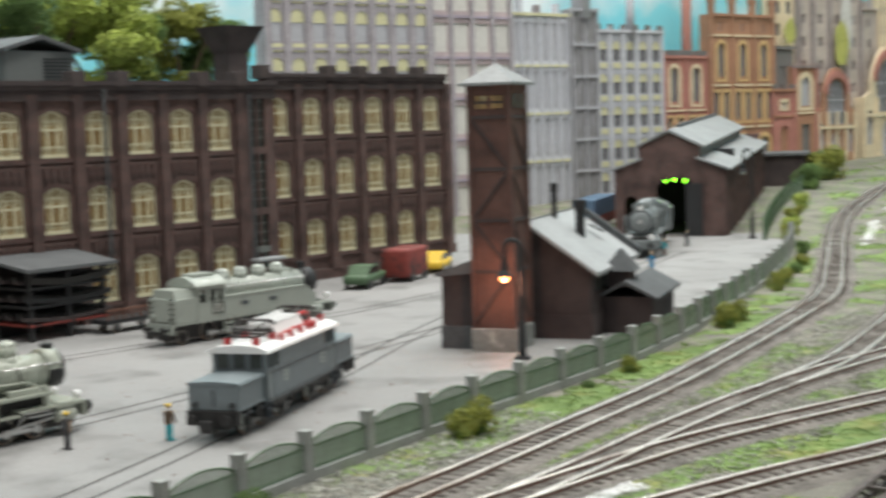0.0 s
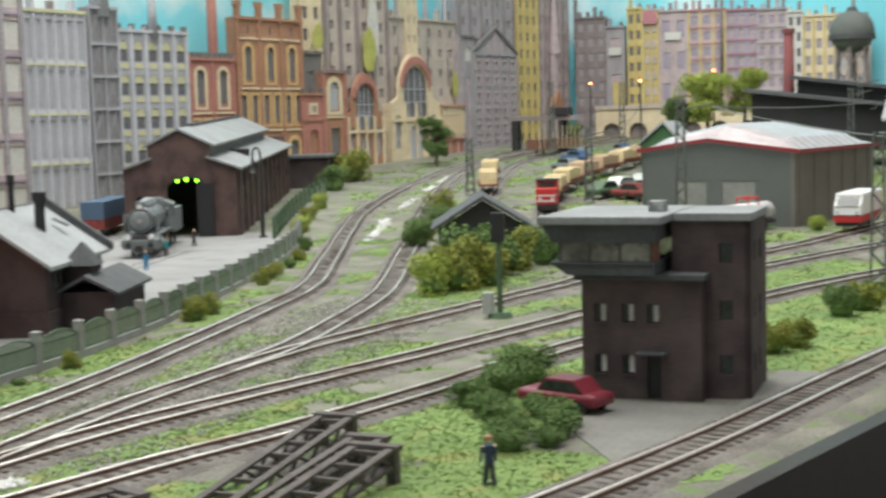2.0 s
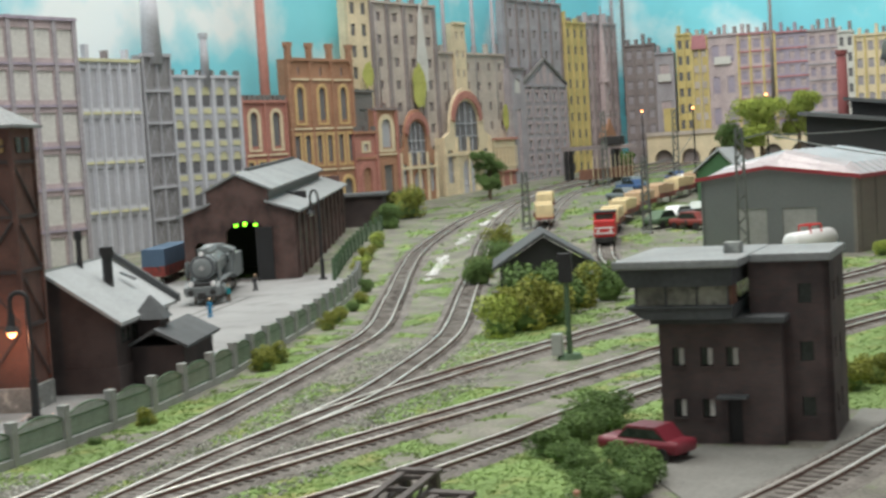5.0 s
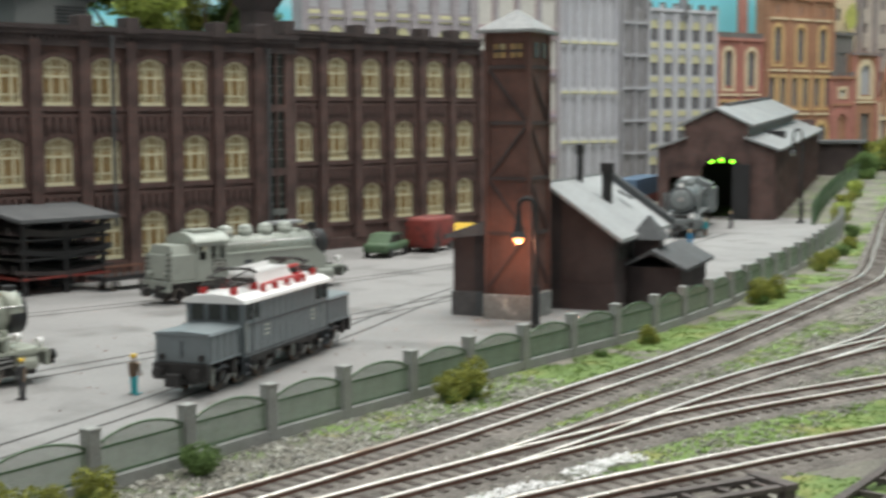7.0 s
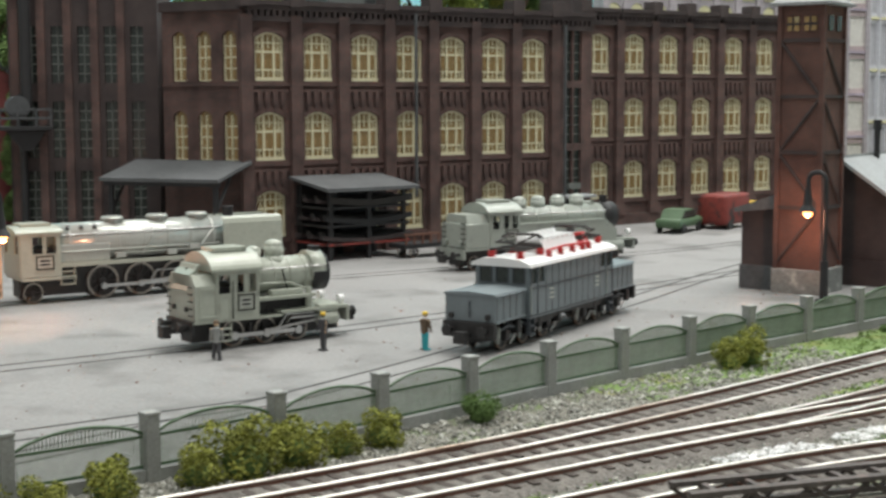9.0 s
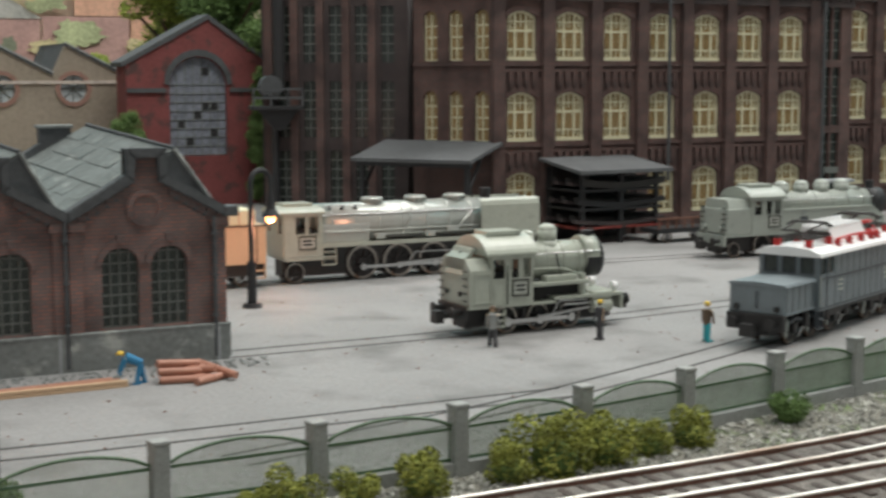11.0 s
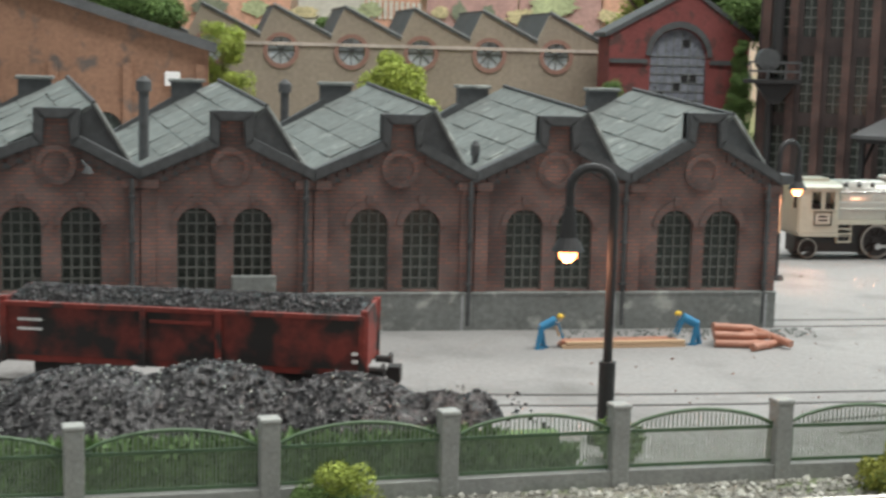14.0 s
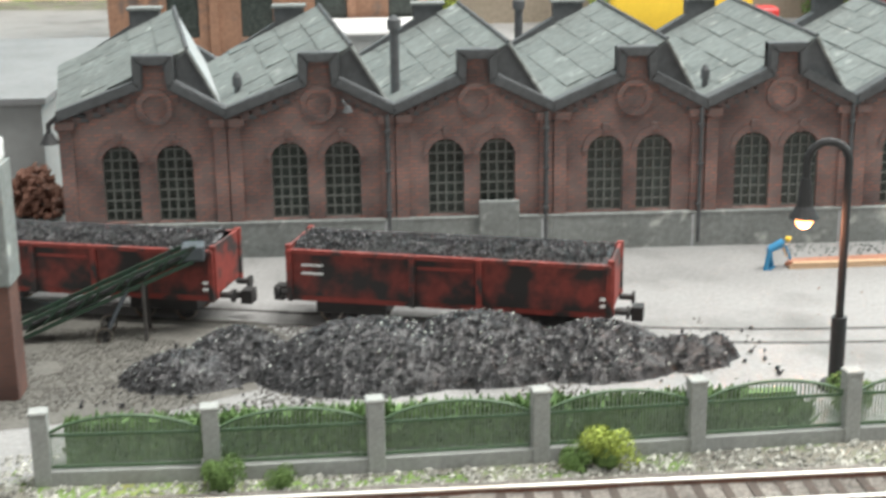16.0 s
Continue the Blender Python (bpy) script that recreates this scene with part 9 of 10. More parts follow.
part("body", B(-2.5, 7.6, -1.45, 1.45, 1.6, 3.9, bevel=0.25), "white", wl)
part("nose", prism(bmesh.new(), [(7.3, 1.6), (8.6, 1.7), (8.5, 2.6), (7.4, 3.75)], "y", -1.35, 1.35), "white", wl)
part("windscreen", prism(bmesh.new(), [(8.53, 2.62), (8.62, 2.62), (7.6, 3.62), (7.5, 3.62)], "y", -1.15, 1.15), "darkglass", wl)
part("skirt", B(-2.6, 8.5, -1.4, 1.4, 0.9, 1.6, bevel=0.08), "red", wl, "red lower skirt")
part("frame", B(-2.4, 8.3, -1.2, 1.2, 0.5, 0.95), "frame", wl)
for y in (-1, 1):
    part("headlamp", tube(bmesh.new(), (8.5, y, 1.95), (8.7, y, 1.95), 0.16, n=10), "lgrey", wl)
for q in (-1.2, 0.8, 4.5, 6.5):
    for s in (-1, 1):
        put_wheel(wl, q, s, 0.5)
for k in range(3):
    hp = thing("hopper_wagon", 146.5 + k * 5.0, -46.4 - k * 0.7, 0.1, 172, "low red wagon behind the white locomotive", "wagon", "red hopper wagons")
    hp.scale = (0.68, 0.75, 0.75)
    part("body", B(-3.2, 3.2, -1.3, 1.3, 1.0, 2.4, bevel=0.1), "red", hp)
    for i in range(5):
        part("rib", B(-2.9 + i * 1.35, -2.7 + i * 1.35, -1.4, -1.3, 1.0, 2.4), "red", hp)
    for q in (-2, 2):
        for s in (-1, 1):
            put_wheel(hp, q, s, 0.45)
tw = thing("tank_wagon", 141.0, -30.4, 0.1, -16, "white tank wagon with a red frame on top", "wagon")
tw.scale = (0.84, 0.76, 0.76)
part("tank", tube(bmesh.new(), (-5, 0, 2.6), (5, 0, 2.6), 1.35, n=24), "white", tw, smooth=True)
for s in (-1, 1):
    part("tank_end", ball(bmesh.new(), s * 5, 0, 2.6, 1.35, 0.35, 1, 1, 20), "white", tw, smooth=True)
fr = bmesh.new()
for x in (-1.4, 1.4):
    for y in (-0.9, 0.9):
        tube(fr, (x, y, 3.4), (x, y, 4.7), 0.12, n=6)
bent(fr, [(-1.4, -0.9, 4.7), (1.4, -0.9, 4.7), (1.4, 0.9, 4.7), (-1.4, 0.9, 4.7), (-1.4, -0.9, 4.7)], 0.12, 6)
part("walkway_frame", fr, "red", tw)
part("frame", B(-5.6, 5.6, -1.2, 1.2, 0.8, 1.3), "frame", tw)
for q in (-3.6, 3.6):
    for s in (-1, 1):
        put_wheel(tw, q, s, 0.48)
M_BOX = mat("faded_blue_box", (0.07, 0.12, 0.19), 0.6, vary=0.25)
for x, y, m_, l_ in ((133.5, 48.5, "blue", "blue container wagon beside the engine shed"), (127, 45.5, "steel", "pale blue container wagon beside the engine shed")):
    cw = thing("container_wagon", x, y, 0.1, 24, l_, "wagon", "container wagons")
    part("container", B(-4.2, 4.2, -1.4, 1.4, 2.2, 4.3, bevel=0.04), M_BOX, cw)
    part("lower_body", B(-4.2, 4.2, -1.4, 1.4, 1.0, 2.2), "wagonred", cw)
    for q in (-2.8, 2.8):
        for s in (-1, 1):
            put_wheel(cw, q, s, 0.48)

# ---- hut, signal, masts, wires ----
hut = thing("timber_hut", 112.5, -11.0, 0, 24, "black timber hut with a grey gabled roof among bushes", "hut")
part("front_wall", turned(pierced([(-4.2, 0), (4.2, 0), (4.2, 2.8), (0, 5.4), (-4.2, 2.8)], [], -4, -3.8)), "dark", hut)
for s in (-1, 1):
    part("side_wall", B(-3.8, 6, s * 4.1 - 0.1, s * 4.1 + 0.1, 0, 2.8), "dark", hut)
    part("roof", prism(bmesh.new(), [(0, 5.5), (s * 4.9, 2.5), (s * 4.9, 2.8), (0, 5.85)], "x", -4.6, 6.6), "coping", hut)
for i in range(9):
    part("board", B(-4.08, -4.0, -4.0 + i * 0.92, -3.2 + i * 0.92, 0.1, 2.7), "dark", hut)
sg = thing("light_signal", 71.0, -29.7, 0, 10, "green signal mast with a black signal head", "signal")
part("base", tube(bmesh.new(), (0, 0, 0), (0, 0, 0.35), 0.9, 0.7, 14), "fencegreen", sg)
part("mast", tube(bmesh.new(), (0, 0, 0.3), (0, 0, 6.0), 0.2, 0.16, 10), "fencegreen", sg)
part("head", B(-0.35, 0.1, -0.45, 0.45, 5.0, 6.9, bevel=0.08), "dark", sg)
part("relay_box", B(-0.7, -0.1, 0.35, 1.05, 0.3, 1.7, bevel=0.05), "lgrey", sg)


def lattice_mast(x, y, h, w=0.55):
    z = rise(x, y)
    m = thing("catenary_mast", x, y, z, 8, "grey lattice catenary mast beside the tracks", "mast", "catenary masts")
    part("foot", B(-0.7, 0.7, -0.7, 0.7, 0, 0.4, bevel=0.06), "postgrey", m)
    for s in (-1, 1):
        for t in (-1, 1):
            part("corner_bar", tube(bmesh.new(), (s * w, t * w, 0.3), (s * w * 0.6, t * w * 0.6, h), 0.09, n=5), "iron", m)
    b = bmesh.new()
    n = int(h / 1.1)
    for i in range(n):
        z0, z1 = 0.3 + (h - 0.3) * i / n, 0.3 + (h - 0.3) * (i + 1) / n
        k0, k1 = w * (1 - 0.4 * i / n), w * (1 - 0.4 * (i + 1) / n)
        q = 1 if i % 2 else -1
        for s in (-1, 1):
            tube(b, (-k0 * q, s * k0, z0), (k1 * q, s * k1, z1), 0.055, n=4)
            tube(b, (s * k0, -k0 * q, z0), (s * k1, k1 * q, z1), 0.055, n=4)
    part("lattice", b, "iron", m)
    part("arm", tube(bmesh.new(), (0, 0, h - 1.2), (0.4, -3.2, h - 0.6), 0.07, n=5), "iron", m)


for x, y, h in ((92.6, -50.7, 11.3), (128, -26.5, 14.5), (180, 19.3, 8.5), (172.6, -1.6, 10.5), (238, 14, 15), (215, -30, 14), (238, -28, 15), (200, -52, 12), (250, 32, 15)):
    lattice_mast(x, y, h)


def wire(p, q, sag=0.4):
    b, prev = bmesh.new(), None
    p, q = Vector(p), Vector(q)
    side = (q - p).cross(Vector((0, 0, 1))).normalized() * 0.06
    for i in range(13):
        u = i / 12
        c = p.lerp(q, u) - Vector((0, 0, sag * 4 * u * (1 - u)))
        ring = [b.verts.new(c + side), b.verts.new(c + Vector((0, 0, 0.06))), b.verts.new(c - side), b.verts.new(c - Vector((0, 0, 0.06)))]
        if prev:
            for k in range(4):
                b.faces.new((prev[k], ring[k], ring[(k + 1) % 4], prev[(k + 1) % 4]))
        prev = ring
    solid("contact_wire", b, "iron", "thin dark overhead wire between the masts", "wire", group="overhead wires")


for p, q in (((92.9, -53.8, 10.6), (200, -55, 11.5)), ((92.9, -53.8, 9.2), (200, -55, 10)), ((92.9, -53.8, 10.6), (128.4, -29.7, 13.6)), ((128.4, -29.7, 13.6), (215.4, -33, 14)), ((92.9, -50.7, 11.2), (60, -60, 13)), ((215, -33, 13), (238, -31, 14)), ((200, -55, 11.5), (260, -70, 14)), ((172.9, -4.8, 10), (238.4, 10.8, 14.5))):
    wire(p, q)
gpost = mesh_of(B(-0.22, 0.22, -0.22, 0.22, 0, 2.6, bevel=0.04), "fencegreen")
gs = thing("second_fence", 0, 0, 0, 0, "green iron fence with green posts beside the engine shed", "fence")
pts = path_points([(126.2, 20.6), (142, 28.5), (165, 38.5), (182, 44.5)], 4.55)
for i, (x, y, a) in enumerate(pts):
    z = rise(x, y)
    part("post", gpost, None, gs, at=(x, y, z, 0, 0, math.degrees(a)))
    if i + 1 < len(pts):
        f = part("panel_frame", PANEL[0], None, gs, at=(x, y, z, 0, 0, math.degrees(a)))
        part("grille", PANEL[1], None, f)
# dark lattice girders lying by the board edge
M["oldwood"] = mat("weathered_dark_timber", (0.1, 0.085, 0.08), 0.8, vary=0.45, big=0.8, fine=6, bump=0.5, wear=(0.16, 0.12, 0.11), wear_at=0.6)


def lattice_girder(p, q, gap, depth, label):
    """Two flanged girders side by side from p down to q, with cross bars and end posts."""
    p, q = Vector(p), Vector(q)
    flat = Vector((q.x - p.x, q.y - p.y, 0))
    length, rz = flat.length, math.degrees(math.atan2(flat.y, flat.x))
    g = thing("girder_frame", p.x, p.y, 0, rz, label, "girder", "lattice girders")
    drop = q.z - p.z
    for y in (0, gap):
        for k, w in ((0, 0.16), (-depth, 0.13)):
            part("flange", prism(bmesh.new(), [(0, p.z + k), (length, p.z + k + drop), (length, p.z + k + drop + 0.14), (0, p.z + k + 0.14)], "y", y - w, y + w), "oldwood", g)
        n = int(length / 0.9)
        for i in range(n):
            x0, x1 = length * i / n, length * (i + 1) / n
            za, zb = p.z + drop * i / n, p.z + drop * (i + 1) / n
            part("lattice_bar", tube(bmesh.new(), (x0, y, za if i % 2 else za - depth), (x1, y, zb - depth if i % 2 else zb), 0.07, n=5), "oldwood", g)
        part("end_post", B(-0.2, 0.2, y - 0.2, y + 0.2, -0.05, p.z + 0.1, bevel=0.03), "oldwood", g)
    n = int(length / 1.3)
    for i in range(n):
        x = length * (i + 0.3) / n
        part("cross_bar", B(x - 0.09, x + 0.09, 0, gap, p.z + drop * x / length - 0.1, p.z + drop * x / length + 0.06), "oldwood", g)
    part("end_beam", B(-0.25, 0.25, -0.3 if gap > 0 else gap - 0.3, gap + 0.3 if gap > 0 else 0.3, p.z, p.z + 0.2, bevel=0.03), "oldwood", g)
    return g


lattice_girder((34.3, -36.9, 1.15), (23.5, -37.2, -0.1), 1.3, 0.55, "dark weathered lattice girder propped on short posts")
lattice_girder((29.6, -42.4, 1.2), (18.5, -42.0, -0.1), -1.5, 0.6, "dark weathered lattice girder by the board edge")
lattice_girder((31.9, -39.6, 0.95), (20.5, -39.6, -0.1), 1.2, 0.5, "dark weathered lattice girder between two others")
lattice_girder((22.6, -35.6, 0.85), (11.0, -31.9, 0.75), 1.2, 0.7, "long dark lattice girder lying on the ballast")
rnd = random.Random(51)
tagged(part("white_stones", lumps(rnd, 900, lambda: (16 + 9.5 * rnd.random(), -29.5 + 1.1 * rnd.random() - 0.1 * rnd.random()), lambda x, y: 0.06 if noise.noise((x * 0.5, y, 4)) > -0.2 else None, 0.05, 0.14), "white", None), "strip of white stones beside the rail", "gravel", kind="stuff")


# ---- foliage ----
def clump_mesh(seed, n, m, leaf=0.2, blobs=7, tall=0.8):
    """A cluster of leafy tufts about 1 m in radius: many small bent leaves round several centres."""
    rnd = random.Random(seed)
    centres = [(0.62 * math.cos(a) * (0.3 + 0.7 * rnd.random()), 0.62 * math.sin(a) * (0.3 + 0.7 * rnd.random()), 0.25 + tall * rnd.random(), 0.28 + 0.26 * rnd.random()) for a in [6.28 * i / blobs for i in range(blobs)]]
    verts, faces = [], []
    for _ in range(n):
        cx, cy, cz, r = centres[rnd.randrange(blobs)]
        d = Vector((rnd.gauss(0, 1), rnd.gauss(0, 1), rnd.gauss(0, 1))).normalized()
        p = Vector((cx, cy, cz)) + d * r * (0.72 + 0.38 * rnd.random())
        if p.z < 0.0:
            p.z = 0.02 + 0.1 * rnd.random()
        q = d.to_track_quat("Z", "Y").to_matrix() @ Euler((rnd.gauss(0, 0.6), rnd.gauss(0, 0.6), rnd.random() * 6.28)).to_matrix()
        k = leaf * (0.5 + 0.8 * rnd.random())
        i = len(verts)
        for v in ((-k, -k * 0.6, 0), (k, -k * 0.6, 0), (k * 0.7, k * 0.7, k * 0.3), (-k * 0.7, k * 0.7, k * 0.3)):
            verts.append(tuple((p + q @ Vector(v)) * S))
        faces.append((i, i + 1, i + 2, i + 3))
    me = bpy.data.meshes.new("foliage")
    me.from_pydata(verts, [], faces)
    me.materials.append(M[m])
    return me


def leaf_material(name, dark, light, lo=0.55, hi=1.5):
    m = mat(name, dark, 0.9, vary=0.35, big=0.7, fine=5, bump=0.2, tint=light)
    nt = m.node_tree
    geo, hsv, mr = nt.nodes.new("ShaderNodeNewGeometry"), nt.nodes.new("ShaderNodeHueSaturation"), nt.nodes.new("ShaderNodeMapRange")
    mr.inputs[3].default_value, mr.inputs[4].default_value = lo, hi
    b = nt.nodes["Principled BSDF"]
    src = b.inputs["Base Color"].links[0].from_socket
    nt.links.new(geo.outputs["Random Per Island"], mr.inputs[0])
    nt.links.new(mr.outputs[0], hsv.inputs["Value"])
    nt.links.new(src, hsv.inputs["Color"])
    nt.links.new(hsv.outputs[0], b.inputs["Base Color"])
    return m


M["leaf"] = leaf_material("foliage_green", (0.08, 0.145, 0.045), (0.13, 0.205, 0.06), 0.7, 1.35)
M["olive"] = leaf_material("foliage_olive", (0.14, 0.17, 0.035), (0.26, 0.27, 0.05))
M["lime"] = leaf_material("foliage_lime", (0.2, 0.28, 0.05), (0.36, 0.42, 0.09))
M["blade"] = leaf_material("grass_blades", (0.13, 0.215, 0.06), (0.22, 0.32, 0.1), 0.8, 1.3)
M["hedge"] = leaf_material("hedge_green", (0.08, 0.15, 0.055), (0.14, 0.23, 0.085), 0.7, 1.4)
M["stone"] = leaf_material("loose_gravel", (0.2, 0.195, 0.18), (0.4, 0.4, 0.36))
CL = {k: [clump_mesh(10 * i + s_, 3200, k, 0.04) for s_ in range(3)] for i, k in enumerate(("leaf", "olive", "lime"))}


def bush(x, y, r, m="olive", h=1.0, label=None, core=True):
    z = rise(x, y)
    b = thing("bush", x, y, z - 0.05, random.random() * 360, label or {"olive": "yellowish olive flock bush", "leaf": "dark green flock bush", "lime": "light green flock bush"}[m] + " beside the track", "bush", "bushes")
    o = part("foliage", CL[m][random.randrange(3)], None, b)
    o.scale = (r, r, r * h)
    if core:
        c = part("core", ball(bmesh.new(), 0, 0, 0.35, 0.5, 1, 1, 0.8, 8), "leaf", b)
        c.scale = (r, r, r * h)


for x, y, r, m in [(5.0, -21.2, 1.3, "olive"), (3.0, -21.6, 1.5, "olive"), (1.4, -21.6, 1.0, "olive"), (6.8, -20.9, 0.9, "olive"), (8.6, -20.6, 1.0, "olive"), (-1.4, -21.8, 1.1, "olive"), (-3.4, -21.9, 0.8, "olive"), (-5.4, -21.9, 1.0, "olive"), (-6.4, -22.1, 0.8, "olive"),
                   (13.4, -19.6, 0.9, "leaf"), (29.2, -17.3, 1.3, "olive"), (28.2, -17.4, 0.9, "olive"), (46.6, -14.3, 0.8, "olive"), (41.6, -15.0, 0.5, "leaf"), (64.8, -10.0, 1.3, "olive"), (67.6, -9.2, 1.2, "olive"), (84.5, -3.2, 0.9, "olive"), (88.5, -1.6, 1.1, "olive"), (91.5, -0.4, 0.9, "olive"),
                   (97, 1.4, 0.8, "leaf"), (103, 4.0, 1.0, "olive"), (113, 9.0, 1.1, "leaf"), (128, 18.5, 1.3, "olive"), (135, 22, 1.5, "lime"), (148, 28.5, 1.5, "olive"), (160, 33.5, 1.6, "lime"), (185, 45, 3.0, "leaf"), (200, 50, 4.2, "olive"), (206, 52, 3.2, "leaf"),
                   (-20.4, -22.2, 0.85, "lime"), (-21.3, -22.4, 0.6, "leaf"), (-31.0, -22.9, 0.7, "leaf"), (-29.4, -22.9, 0.5, "leaf"),
                   (84.5, -20.5, 3.0, "olive"), (88.0, -21.5, 2.8, "olive"), (81.5, -20.0, 2.2, "lime"), (92, -19, 3.2, "leaf"), (95.5, -19.0, 3.0, "leaf"), (99, -19.5, 2.8, "olive"), (104, -20.5, 2.5, "leaf"), (118, -1.5, 2.2, "leaf"), (126, 1.5, 2.0, "olive"), (140, 6, 2.2, "leaf"), (158, 14, 2.4, "olive"),
                   (61.5, -49.3, 1.5, "olive"), (63.8, -50.3, 1.4, "olive"), (76.5, -50.6, 1.5, "leaf"), (79.5, -51.5, 1.6, "olive"), (83, -51.8, 1.2, "leaf"), (87.5, -52.6, 1.4, "leaf"), (91, -53, 1.3, "leaf"), (105, -55, 1.5, "lime"),
                   (43.4, -39.4, 1.3, "leaf"), (45.8, -39.8, 1.5, "leaf"), (48.6, -39.6, 1.7, "leaf"), (51.0, -39.4, 1.7, "leaf"), (41.6, -41.2, 1.3, "leaf"), (39.4, -42.6, 1.2, "leaf"), (37.6, -43.8, 1.2, "leaf"), (35.6, -44.4, 1.0, "leaf"), (38.6, -45.4, 1.2, "leaf"), (40.4, -44.8, 1.2, "leaf"), (36.8, -45.6, 0.9, "leaf"), (42.2, -43.4, 1.2, "leaf"),
                   (120, -27, 2, "lime"), (132, -31, 1.5, "lime"), (143, -37.5, 1.2, "lime"), (150, -40.5, 1.3, "lime"), (-12.5, -19.0, 0.9, "leaf")]:
    bush(x, y, r, m, 0.72 if m == "leaf" and 34 < x < 52 else 1.0)


def ivy(x, y, r, h, m):
    b = thing("ivy_shrub", x, y, 0, 0, "tall yellow-green ivy shrub growing up the works wall", "shrub", "ivy shrubs")
    part("stem", tube(bmesh.new(), (0, 0, 0), (0, 0, h * 0.8), 0.2, 0.08, 6), "brown", b)
    rnd = random.Random(int(x * 10))
    n = max(4, int(h / r * 2.4))
    for i in range(n):
        u = (i + 0.3) / n
        k = r * (0.75 + 0.35 * rnd.random()) * (1.0 - 0.45 * u * u)
        o = part("leaf_clump", CL[m if rnd.random() < 0.7 else "leaf"][i % 3], None, b, at=(rnd.gauss(0, r * 0.25), rnd.gauss(0, r * 0.2), u * (h - r), 0, 0, 360 * rnd.random()))
        o.scale = (k, k, k)


for x, y, r, h, m in ((-4.9, 72, 3.4, 12.6, "lime"), (-20.6, 71, 2.2, 14.0, "lime"), (13.2, 68, 2.0, 10.2, "leaf"), (26.2, 70.5, 1.4, 13.5, "leaf")):
    ivy(x, y, r, h, m)


def tree(x, y, z0, h, r, m, label):
    t = thing("tree", x, y, z0, 0, label, "tree", "trees")
    b = tube(bmesh.new(), (0, 0, 0), (0.2, 0.1, h * 0.55), r * 0.09, r * 0.05, 8)
    for i in range(5):
        a = 1.3 * i
        tube(b, (0.1, 0, h * (0.3 + 0.05 * i)), (r * 0.6 * math.cos(a), r * 0.6 * math.sin(a), h * (0.55 + 0.06 * i)), r * 0.04, r * 0.02, 6)
    part("trunk", b, "brown", t)
    rnd = random.Random(int(x * 7 + y))
    for i in range(9):
        a, q = 6.28 * i / 9 + rnd.random(), 0.62 * r * rnd.random() ** 0.5
        o = part("leaf_clump", CL[m][i % 3], None, t, at=(q * math.cos(a), q * math.sin(a), h * (0.3 + 0.5 * rnd.random()), 0, 0, 360 * rnd.random()))
        k = r * (0.42 + 0.22 * rnd.random())
        o.scale = (k, k, k * 0.9)


for x, y, z0, h, r, m in ((42, 62, 6, 20, 6.5, "leaf"), (50, 65, 6, 25, 6.5, "lime"), (56, 63, 6, 24, 6, "leaf"), (62, 66, 6, 25, 6.5, "lime"), (68, 63, 6, 25, 6.5, "lime"), (73, 66, 6, 24, 6, "leaf"), (78, 64, 6, 24, 5.5, "olive"), (83, 65, 6, 22, 5, "leaf"), (-15, 98, 0, 15, 2.6, "lime"), (-8, 99, 0, 18, 2.8, "leaf"), (3, 99, 0, 15, 2.4, "lime"), (16, 98, 0, 16, 3.0, "lime"), (-26, 98, 0, 15, 2.4, "leaf"), (33, 64, 4, 17, 6.5, "leaf"), (26, 78, 8, 15, 6, "leaf"), (22, 84, 8, 15, 6, "lime"), (30, 72, 6, 16, 5.5, "leaf"),
                          (259, 3.5, 8, 11, 5.5, "lime"), (262, -3.0, 8, 13, 5.0, "lime"), (258, 8.5, 7, 8, 4.0, "leaf"), (236, 50.5, 4.4, 8.5, 3.4, "leaf"), (231, 48, 4.2, 5.5, 2.6, "leaf"), (284, 40, 6.0, 6, 2.8, "leaf"), (-40, 70, 6, 13, 6, "lime"), (-28, 74, 6, 13, 5, "leaf")):
    tree(x, y, z0, h, r, m, "bushy green model tree of flock on a thin trunk")

# ---- grass and loose gravel, uncounted ----
FLAT = [path_points(p, 3.0) for p in TRACKS]
GRIDS = {}
for li, line in enumerate(FLAT):
    for x, y, a in line:
        GRIDS.setdefault((int(x // 8), int(y // 8)), []).append((x, y))


def from_track(x, y):
    best = 99.0
    for i in (-1, 0, 1):
        for j in (-1, 0, 1):
            for px, py in GRIDS.get((int(x // 8) + i, int(y // 8) + j), ()):
                best = min(best, (x - px) ** 2 + (y - py) ** 2)
    return math.sqrt(best)


def fence_side(x):
    for (a, b), (c, d) in zip(FENCE, FENCE[1:]):
        if a <= x <= c:
            return b + (d - b) * (x - a) / (c - a)
    return -20.0 if x < 0 else 15.0 + (x - 125) * 0.45


def green_here(x, y):
    g = noise.noise((x * 0.11, y * 0.16, 3.0)) + 0.5 * noise.noise((x * 0.4, y * 0.4, 7.0))
    bias = -0.26 if x < 22 else 0.19 if x < 60 else 0.02
    if y < -38 and x > 33:
        bias = 0.8
    if x > 110:
        bias = -0.14
    d = from_track(x, y)
    if d < 1.6:
        bias -= 0.75
    return g + bias


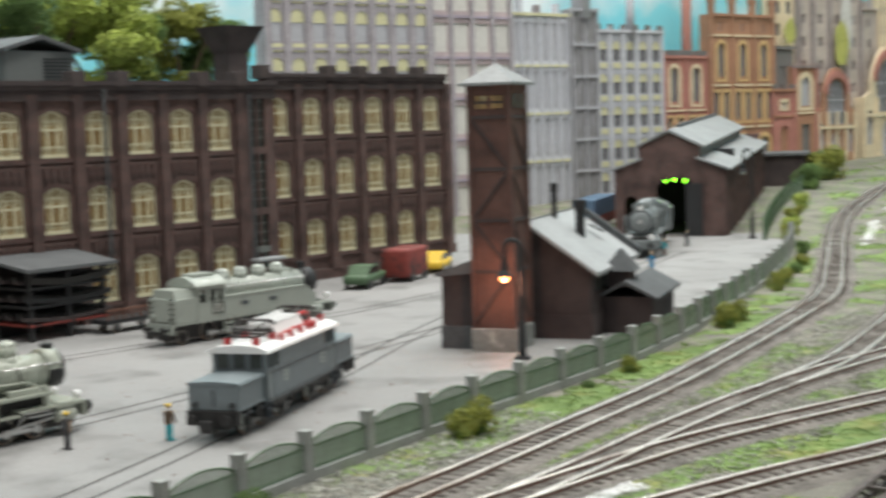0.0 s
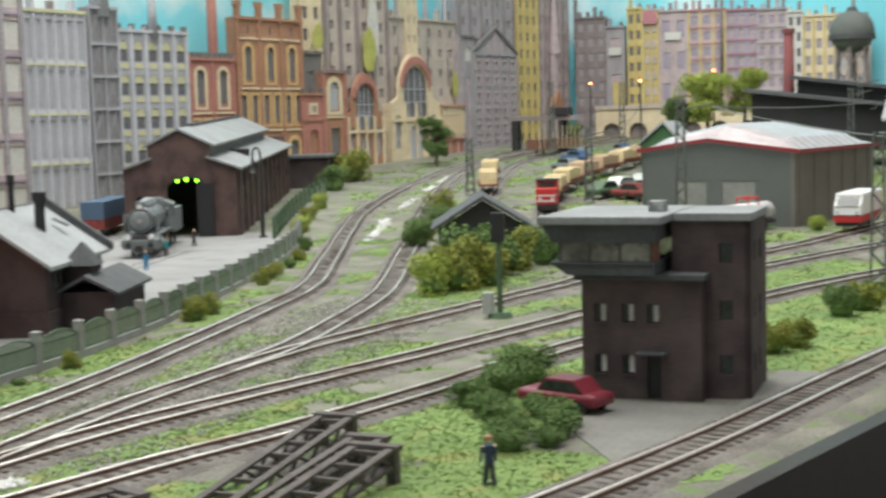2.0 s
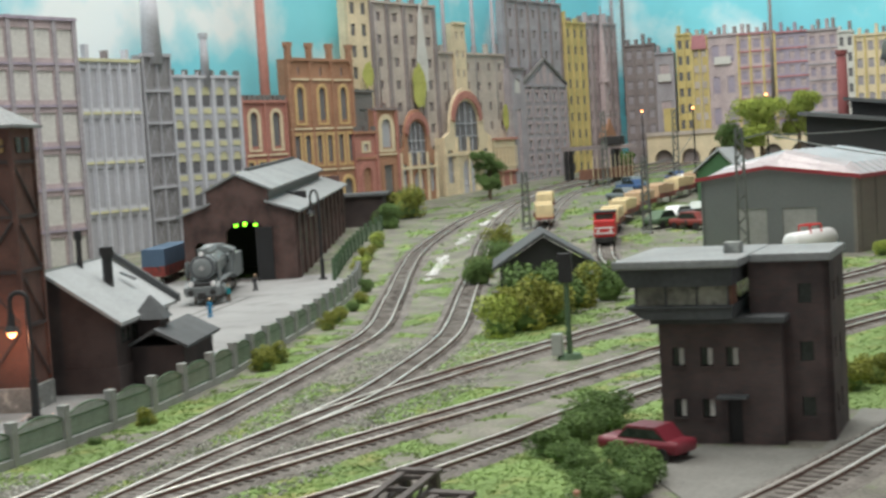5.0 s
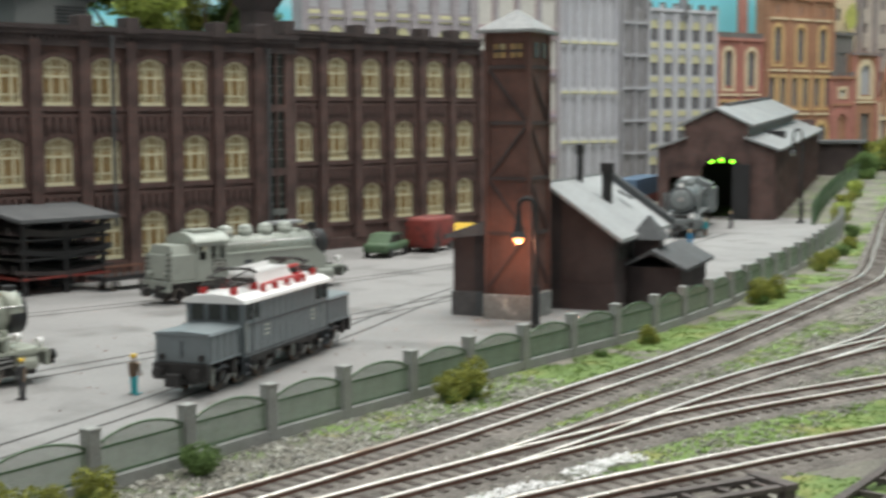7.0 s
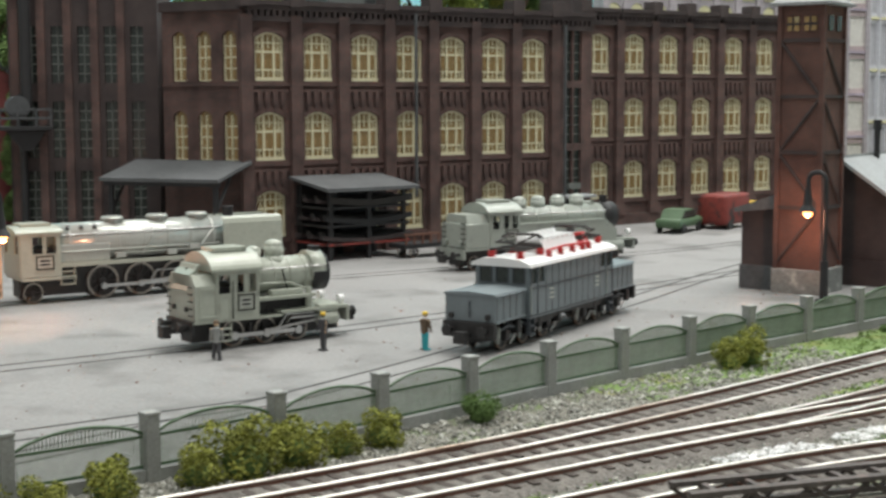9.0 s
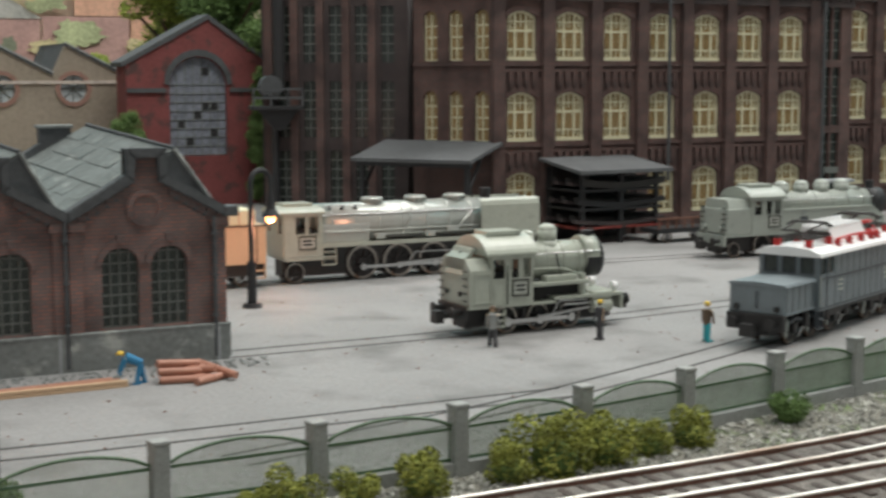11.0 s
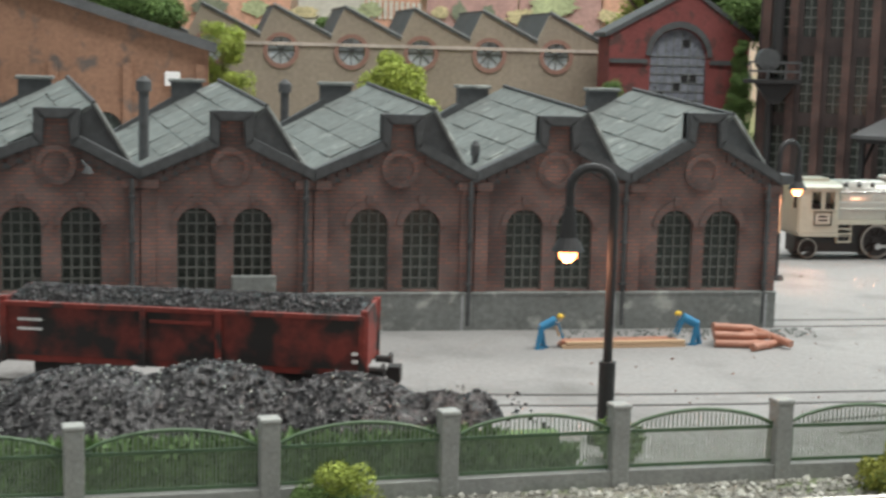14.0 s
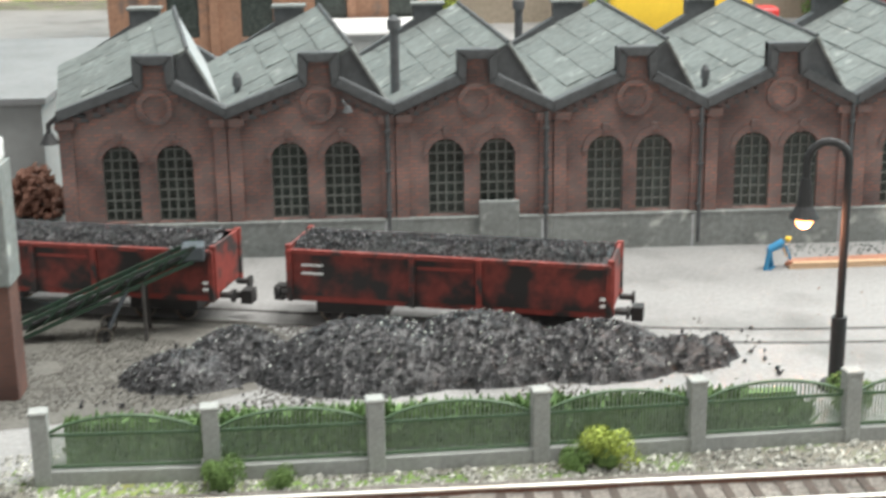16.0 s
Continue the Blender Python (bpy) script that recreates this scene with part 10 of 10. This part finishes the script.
def scatter_blades(seed, n, x0, x1, y0, y1, size, keep):
    rnd = random.Random(seed)
    verts, faces = [], []
    for _ in range(n):
        x = x0 + (x1 - x0) * rnd.random()
        y = y0 + (y1 - y0) * rnd.random()
        if not keep(x, y):
            continue
        z = rise(x, y)
        k = size * (0.6 + 0.9 * rnd.random())
        for _b in range(3):
            a = rnd.random() * 6.28
            u = Vector((math.cos(a), math.sin(a), 0)) * k * 0.55
            tip = Vector((rnd.gauss(0, 0.5) * k, rnd.gauss(0, 0.5) * k, k * (0.5 + 0.6 * rnd.random())))
            o = Vector((x + rnd.gauss(0, k), y + rnd.gauss(0, k), z))
            i = len(verts)
            verts += [tuple((o - u) * S), tuple((o + u) * S), tuple((o + tip) * S)]
            faces.append((i, i + 1, i + 2))
    me = bpy.data.meshes.new("grass")
    me.from_pydata(verts, [], faces)
    me.materials.append(M["blade"])
    return me


def on_path(x, y):
    return (34 < x < 56 and y < -44 - (x - 40) * 0.25 and x > 36) or (46.5 < x < 54 and -51 < y < -43)


ok = lambda x, y: edge_y(x) + 0.8 < y < fence_side(x) - 0.4 and green_here(x, y) > 0.0 and not on_path(x, y)
tagged(new("grass", scatter_blades(11, 40000, -38, 60, -48, -8, 0.09, ok)), "short green and yellow grass flock between the tracks", "grass", kind="stuff")
ok2 = lambda x, y: edge_y(x) + 0.8 < y and (y < fence_side(x) - 0.4) and green_here(x, y) > -0.05 and not on_path(x, y)
tagged(new("meadow", scatter_blades(12, 60000, 28, 125, -66, 14, 0.1, ok2)), "bright green grass flock around the signal box and tracks", "grass", kind="stuff")
ok3 = lambda x, y: y < 58 - (x - 200) * 0.1 and y > edge_y(x) + 1 and (y < 14 + (x - 125) * 0.45) and green_here(x, y) > -0.1
tagged(new("far_grass", scatter_blades(13, 26000, 120, 315, -90, 62, 0.24, ok3)), "thin green grass flock of the far goods yard", "grass", kind="stuff")


def lawn(x0, x1, y0, y1, step, keep):
    # thin felt of flock over the soil, in ragged patches
    verts, faces, seen = [], [], {}
    rnd = random.Random(61)

    def at(i, j):
        if (i, j) not in seen:
            seen[(i, j)] = len(verts)
            x, y = x0 + i * step + rnd.gauss(0, step * 0.22), y0 + j * step + rnd.gauss(0, step * 0.22)
            verts.append((x * S, y * S, (rise(x, y) + 0.012 + 0.015 * rnd.random()) * S))
        return seen[(i, j)]
    for i in range(int((x1 - x0) / step)):
        for j in range(int((y1 - y0) / step)):
            if keep(x0 + (i + 0.5) * step, y0 + (j + 0.5) * step):
                faces.append((at(i, j), at(i + 1, j), at(i + 1, j + 1), at(i, j + 1)))
    me = bpy.data.meshes.new("lawn")
    me.from_pydata(verts, [], faces)
    me.materials.append(M["lawn"])
    return me


tagged(new("turf", lawn(-36, 124, -72, 14, 0.55, lambda x, y: ok2(x, y) and green_here(x, y) > 0.08)), "patchy light green turf around the signal box and tracks", "grass", kind="stuff")
tagged(new("far_turf", lawn(120, 312, -90, 60, 1.6, lambda x, y: ok3(x, y) and green_here(x, y) > 0.05)), "patchy green turf of the far goods yard", "grass", kind="stuff")
# hedge of grass inside the fence by the coal heaps
rnd = random.Random(21)
verts, faces = [], []
for _ in range(9000):
    x = -35.5 + 21.5 * rnd.random()
    y = -22.2 + 1.1 + 0.5 * rnd.random() + (x + 36) * 0.035
    z0 = 1.22 * rnd.random() ** 1.2 * (1 if x < -16 else 0.6)
    k = 0.05 + 0.08 * rnd.random()
    i = len(verts)
    a = rnd.random() * 6.28
    verts += [((x - k * math.cos(a)) * S, (y - k * math.sin(a)) * S, z0 * S), ((x + k * math.cos(a)) * S, (y + k * math.sin(a)) * S, z0 * S), ((x + rnd.gauss(0, 0.1)) * S, (y + rnd.gauss(0, 0.1)) * S, (z0 + 0.3) * S)]
    faces.append((i, i + 1, i + 2))
me = bpy.data.meshes.new("hedge")
me.from_pydata(verts, [], faces)
me.materials.append(M["hedge"])
tagged(new("hedge", me), "dense green hedge behind the fence by the coal", "hedge", kind="stuff")
solid("hedge_core", prism(bmesh.new(), [(-35.5, -21.0), (-14.5, -20.1), (-14.5, -19.7), (-35.5, -20.6)], "z", 0, 1.2), "hedge", "green earth bank behind the fence", "bank", "structure")

rnd = random.Random(31)


def gravel_place():
    x = -40 + 75 * rnd.random()
    return x, fence_side(x) - 0.3 - (3.0 + (2 if x > 0 else 0)) * rnd.random()


tagged(part("gravel", lumps(rnd, 9000, gravel_place, lambda x, y: 0.03 + rise(x, y), 0.05, 0.15), "stone", None), "loose grey and white gravel along the fence", "gravel", kind="stuff")
tagged(part("track_stones", lumps(rnd, 12000, lambda: (lambda x: (x, -33 + 12 * rnd.random() + max(0, x - 20) * 0.12))(-12 + 90 * rnd.random()), lambda x, y: 0.06 + rise(x, y) if y < fence_side(x) - 0.5 else None, 0.05, 0.12), "stone", None), "loose ballast stones strewn between the rails", "gravel", kind="stuff")
# pale strip of spilled plaster between the curving tracks
rnd = random.Random(41)
pts = path_points([(124, 7.5), (150, 18), (180, 27.5), (210, 36), (240, 42)], 0.5)


def spill():
    x, y, a = pts[rnd.randrange(len(pts))]
    o = rnd.gauss(0, 0.3)
    return x - math.sin(a) * o, y + math.cos(a) * o


tagged(part("spilled_plaster", lumps(rnd, 1000, spill, lambda x, y: 0.05 + rise(x, y) if noise.noise((x * 0.12, y * 0.12, 0)) > -0.1 else None, 0.08, 0.26), "white", None), "pale crumbs spilled between the curving tracks", "gravel", kind="stuff")
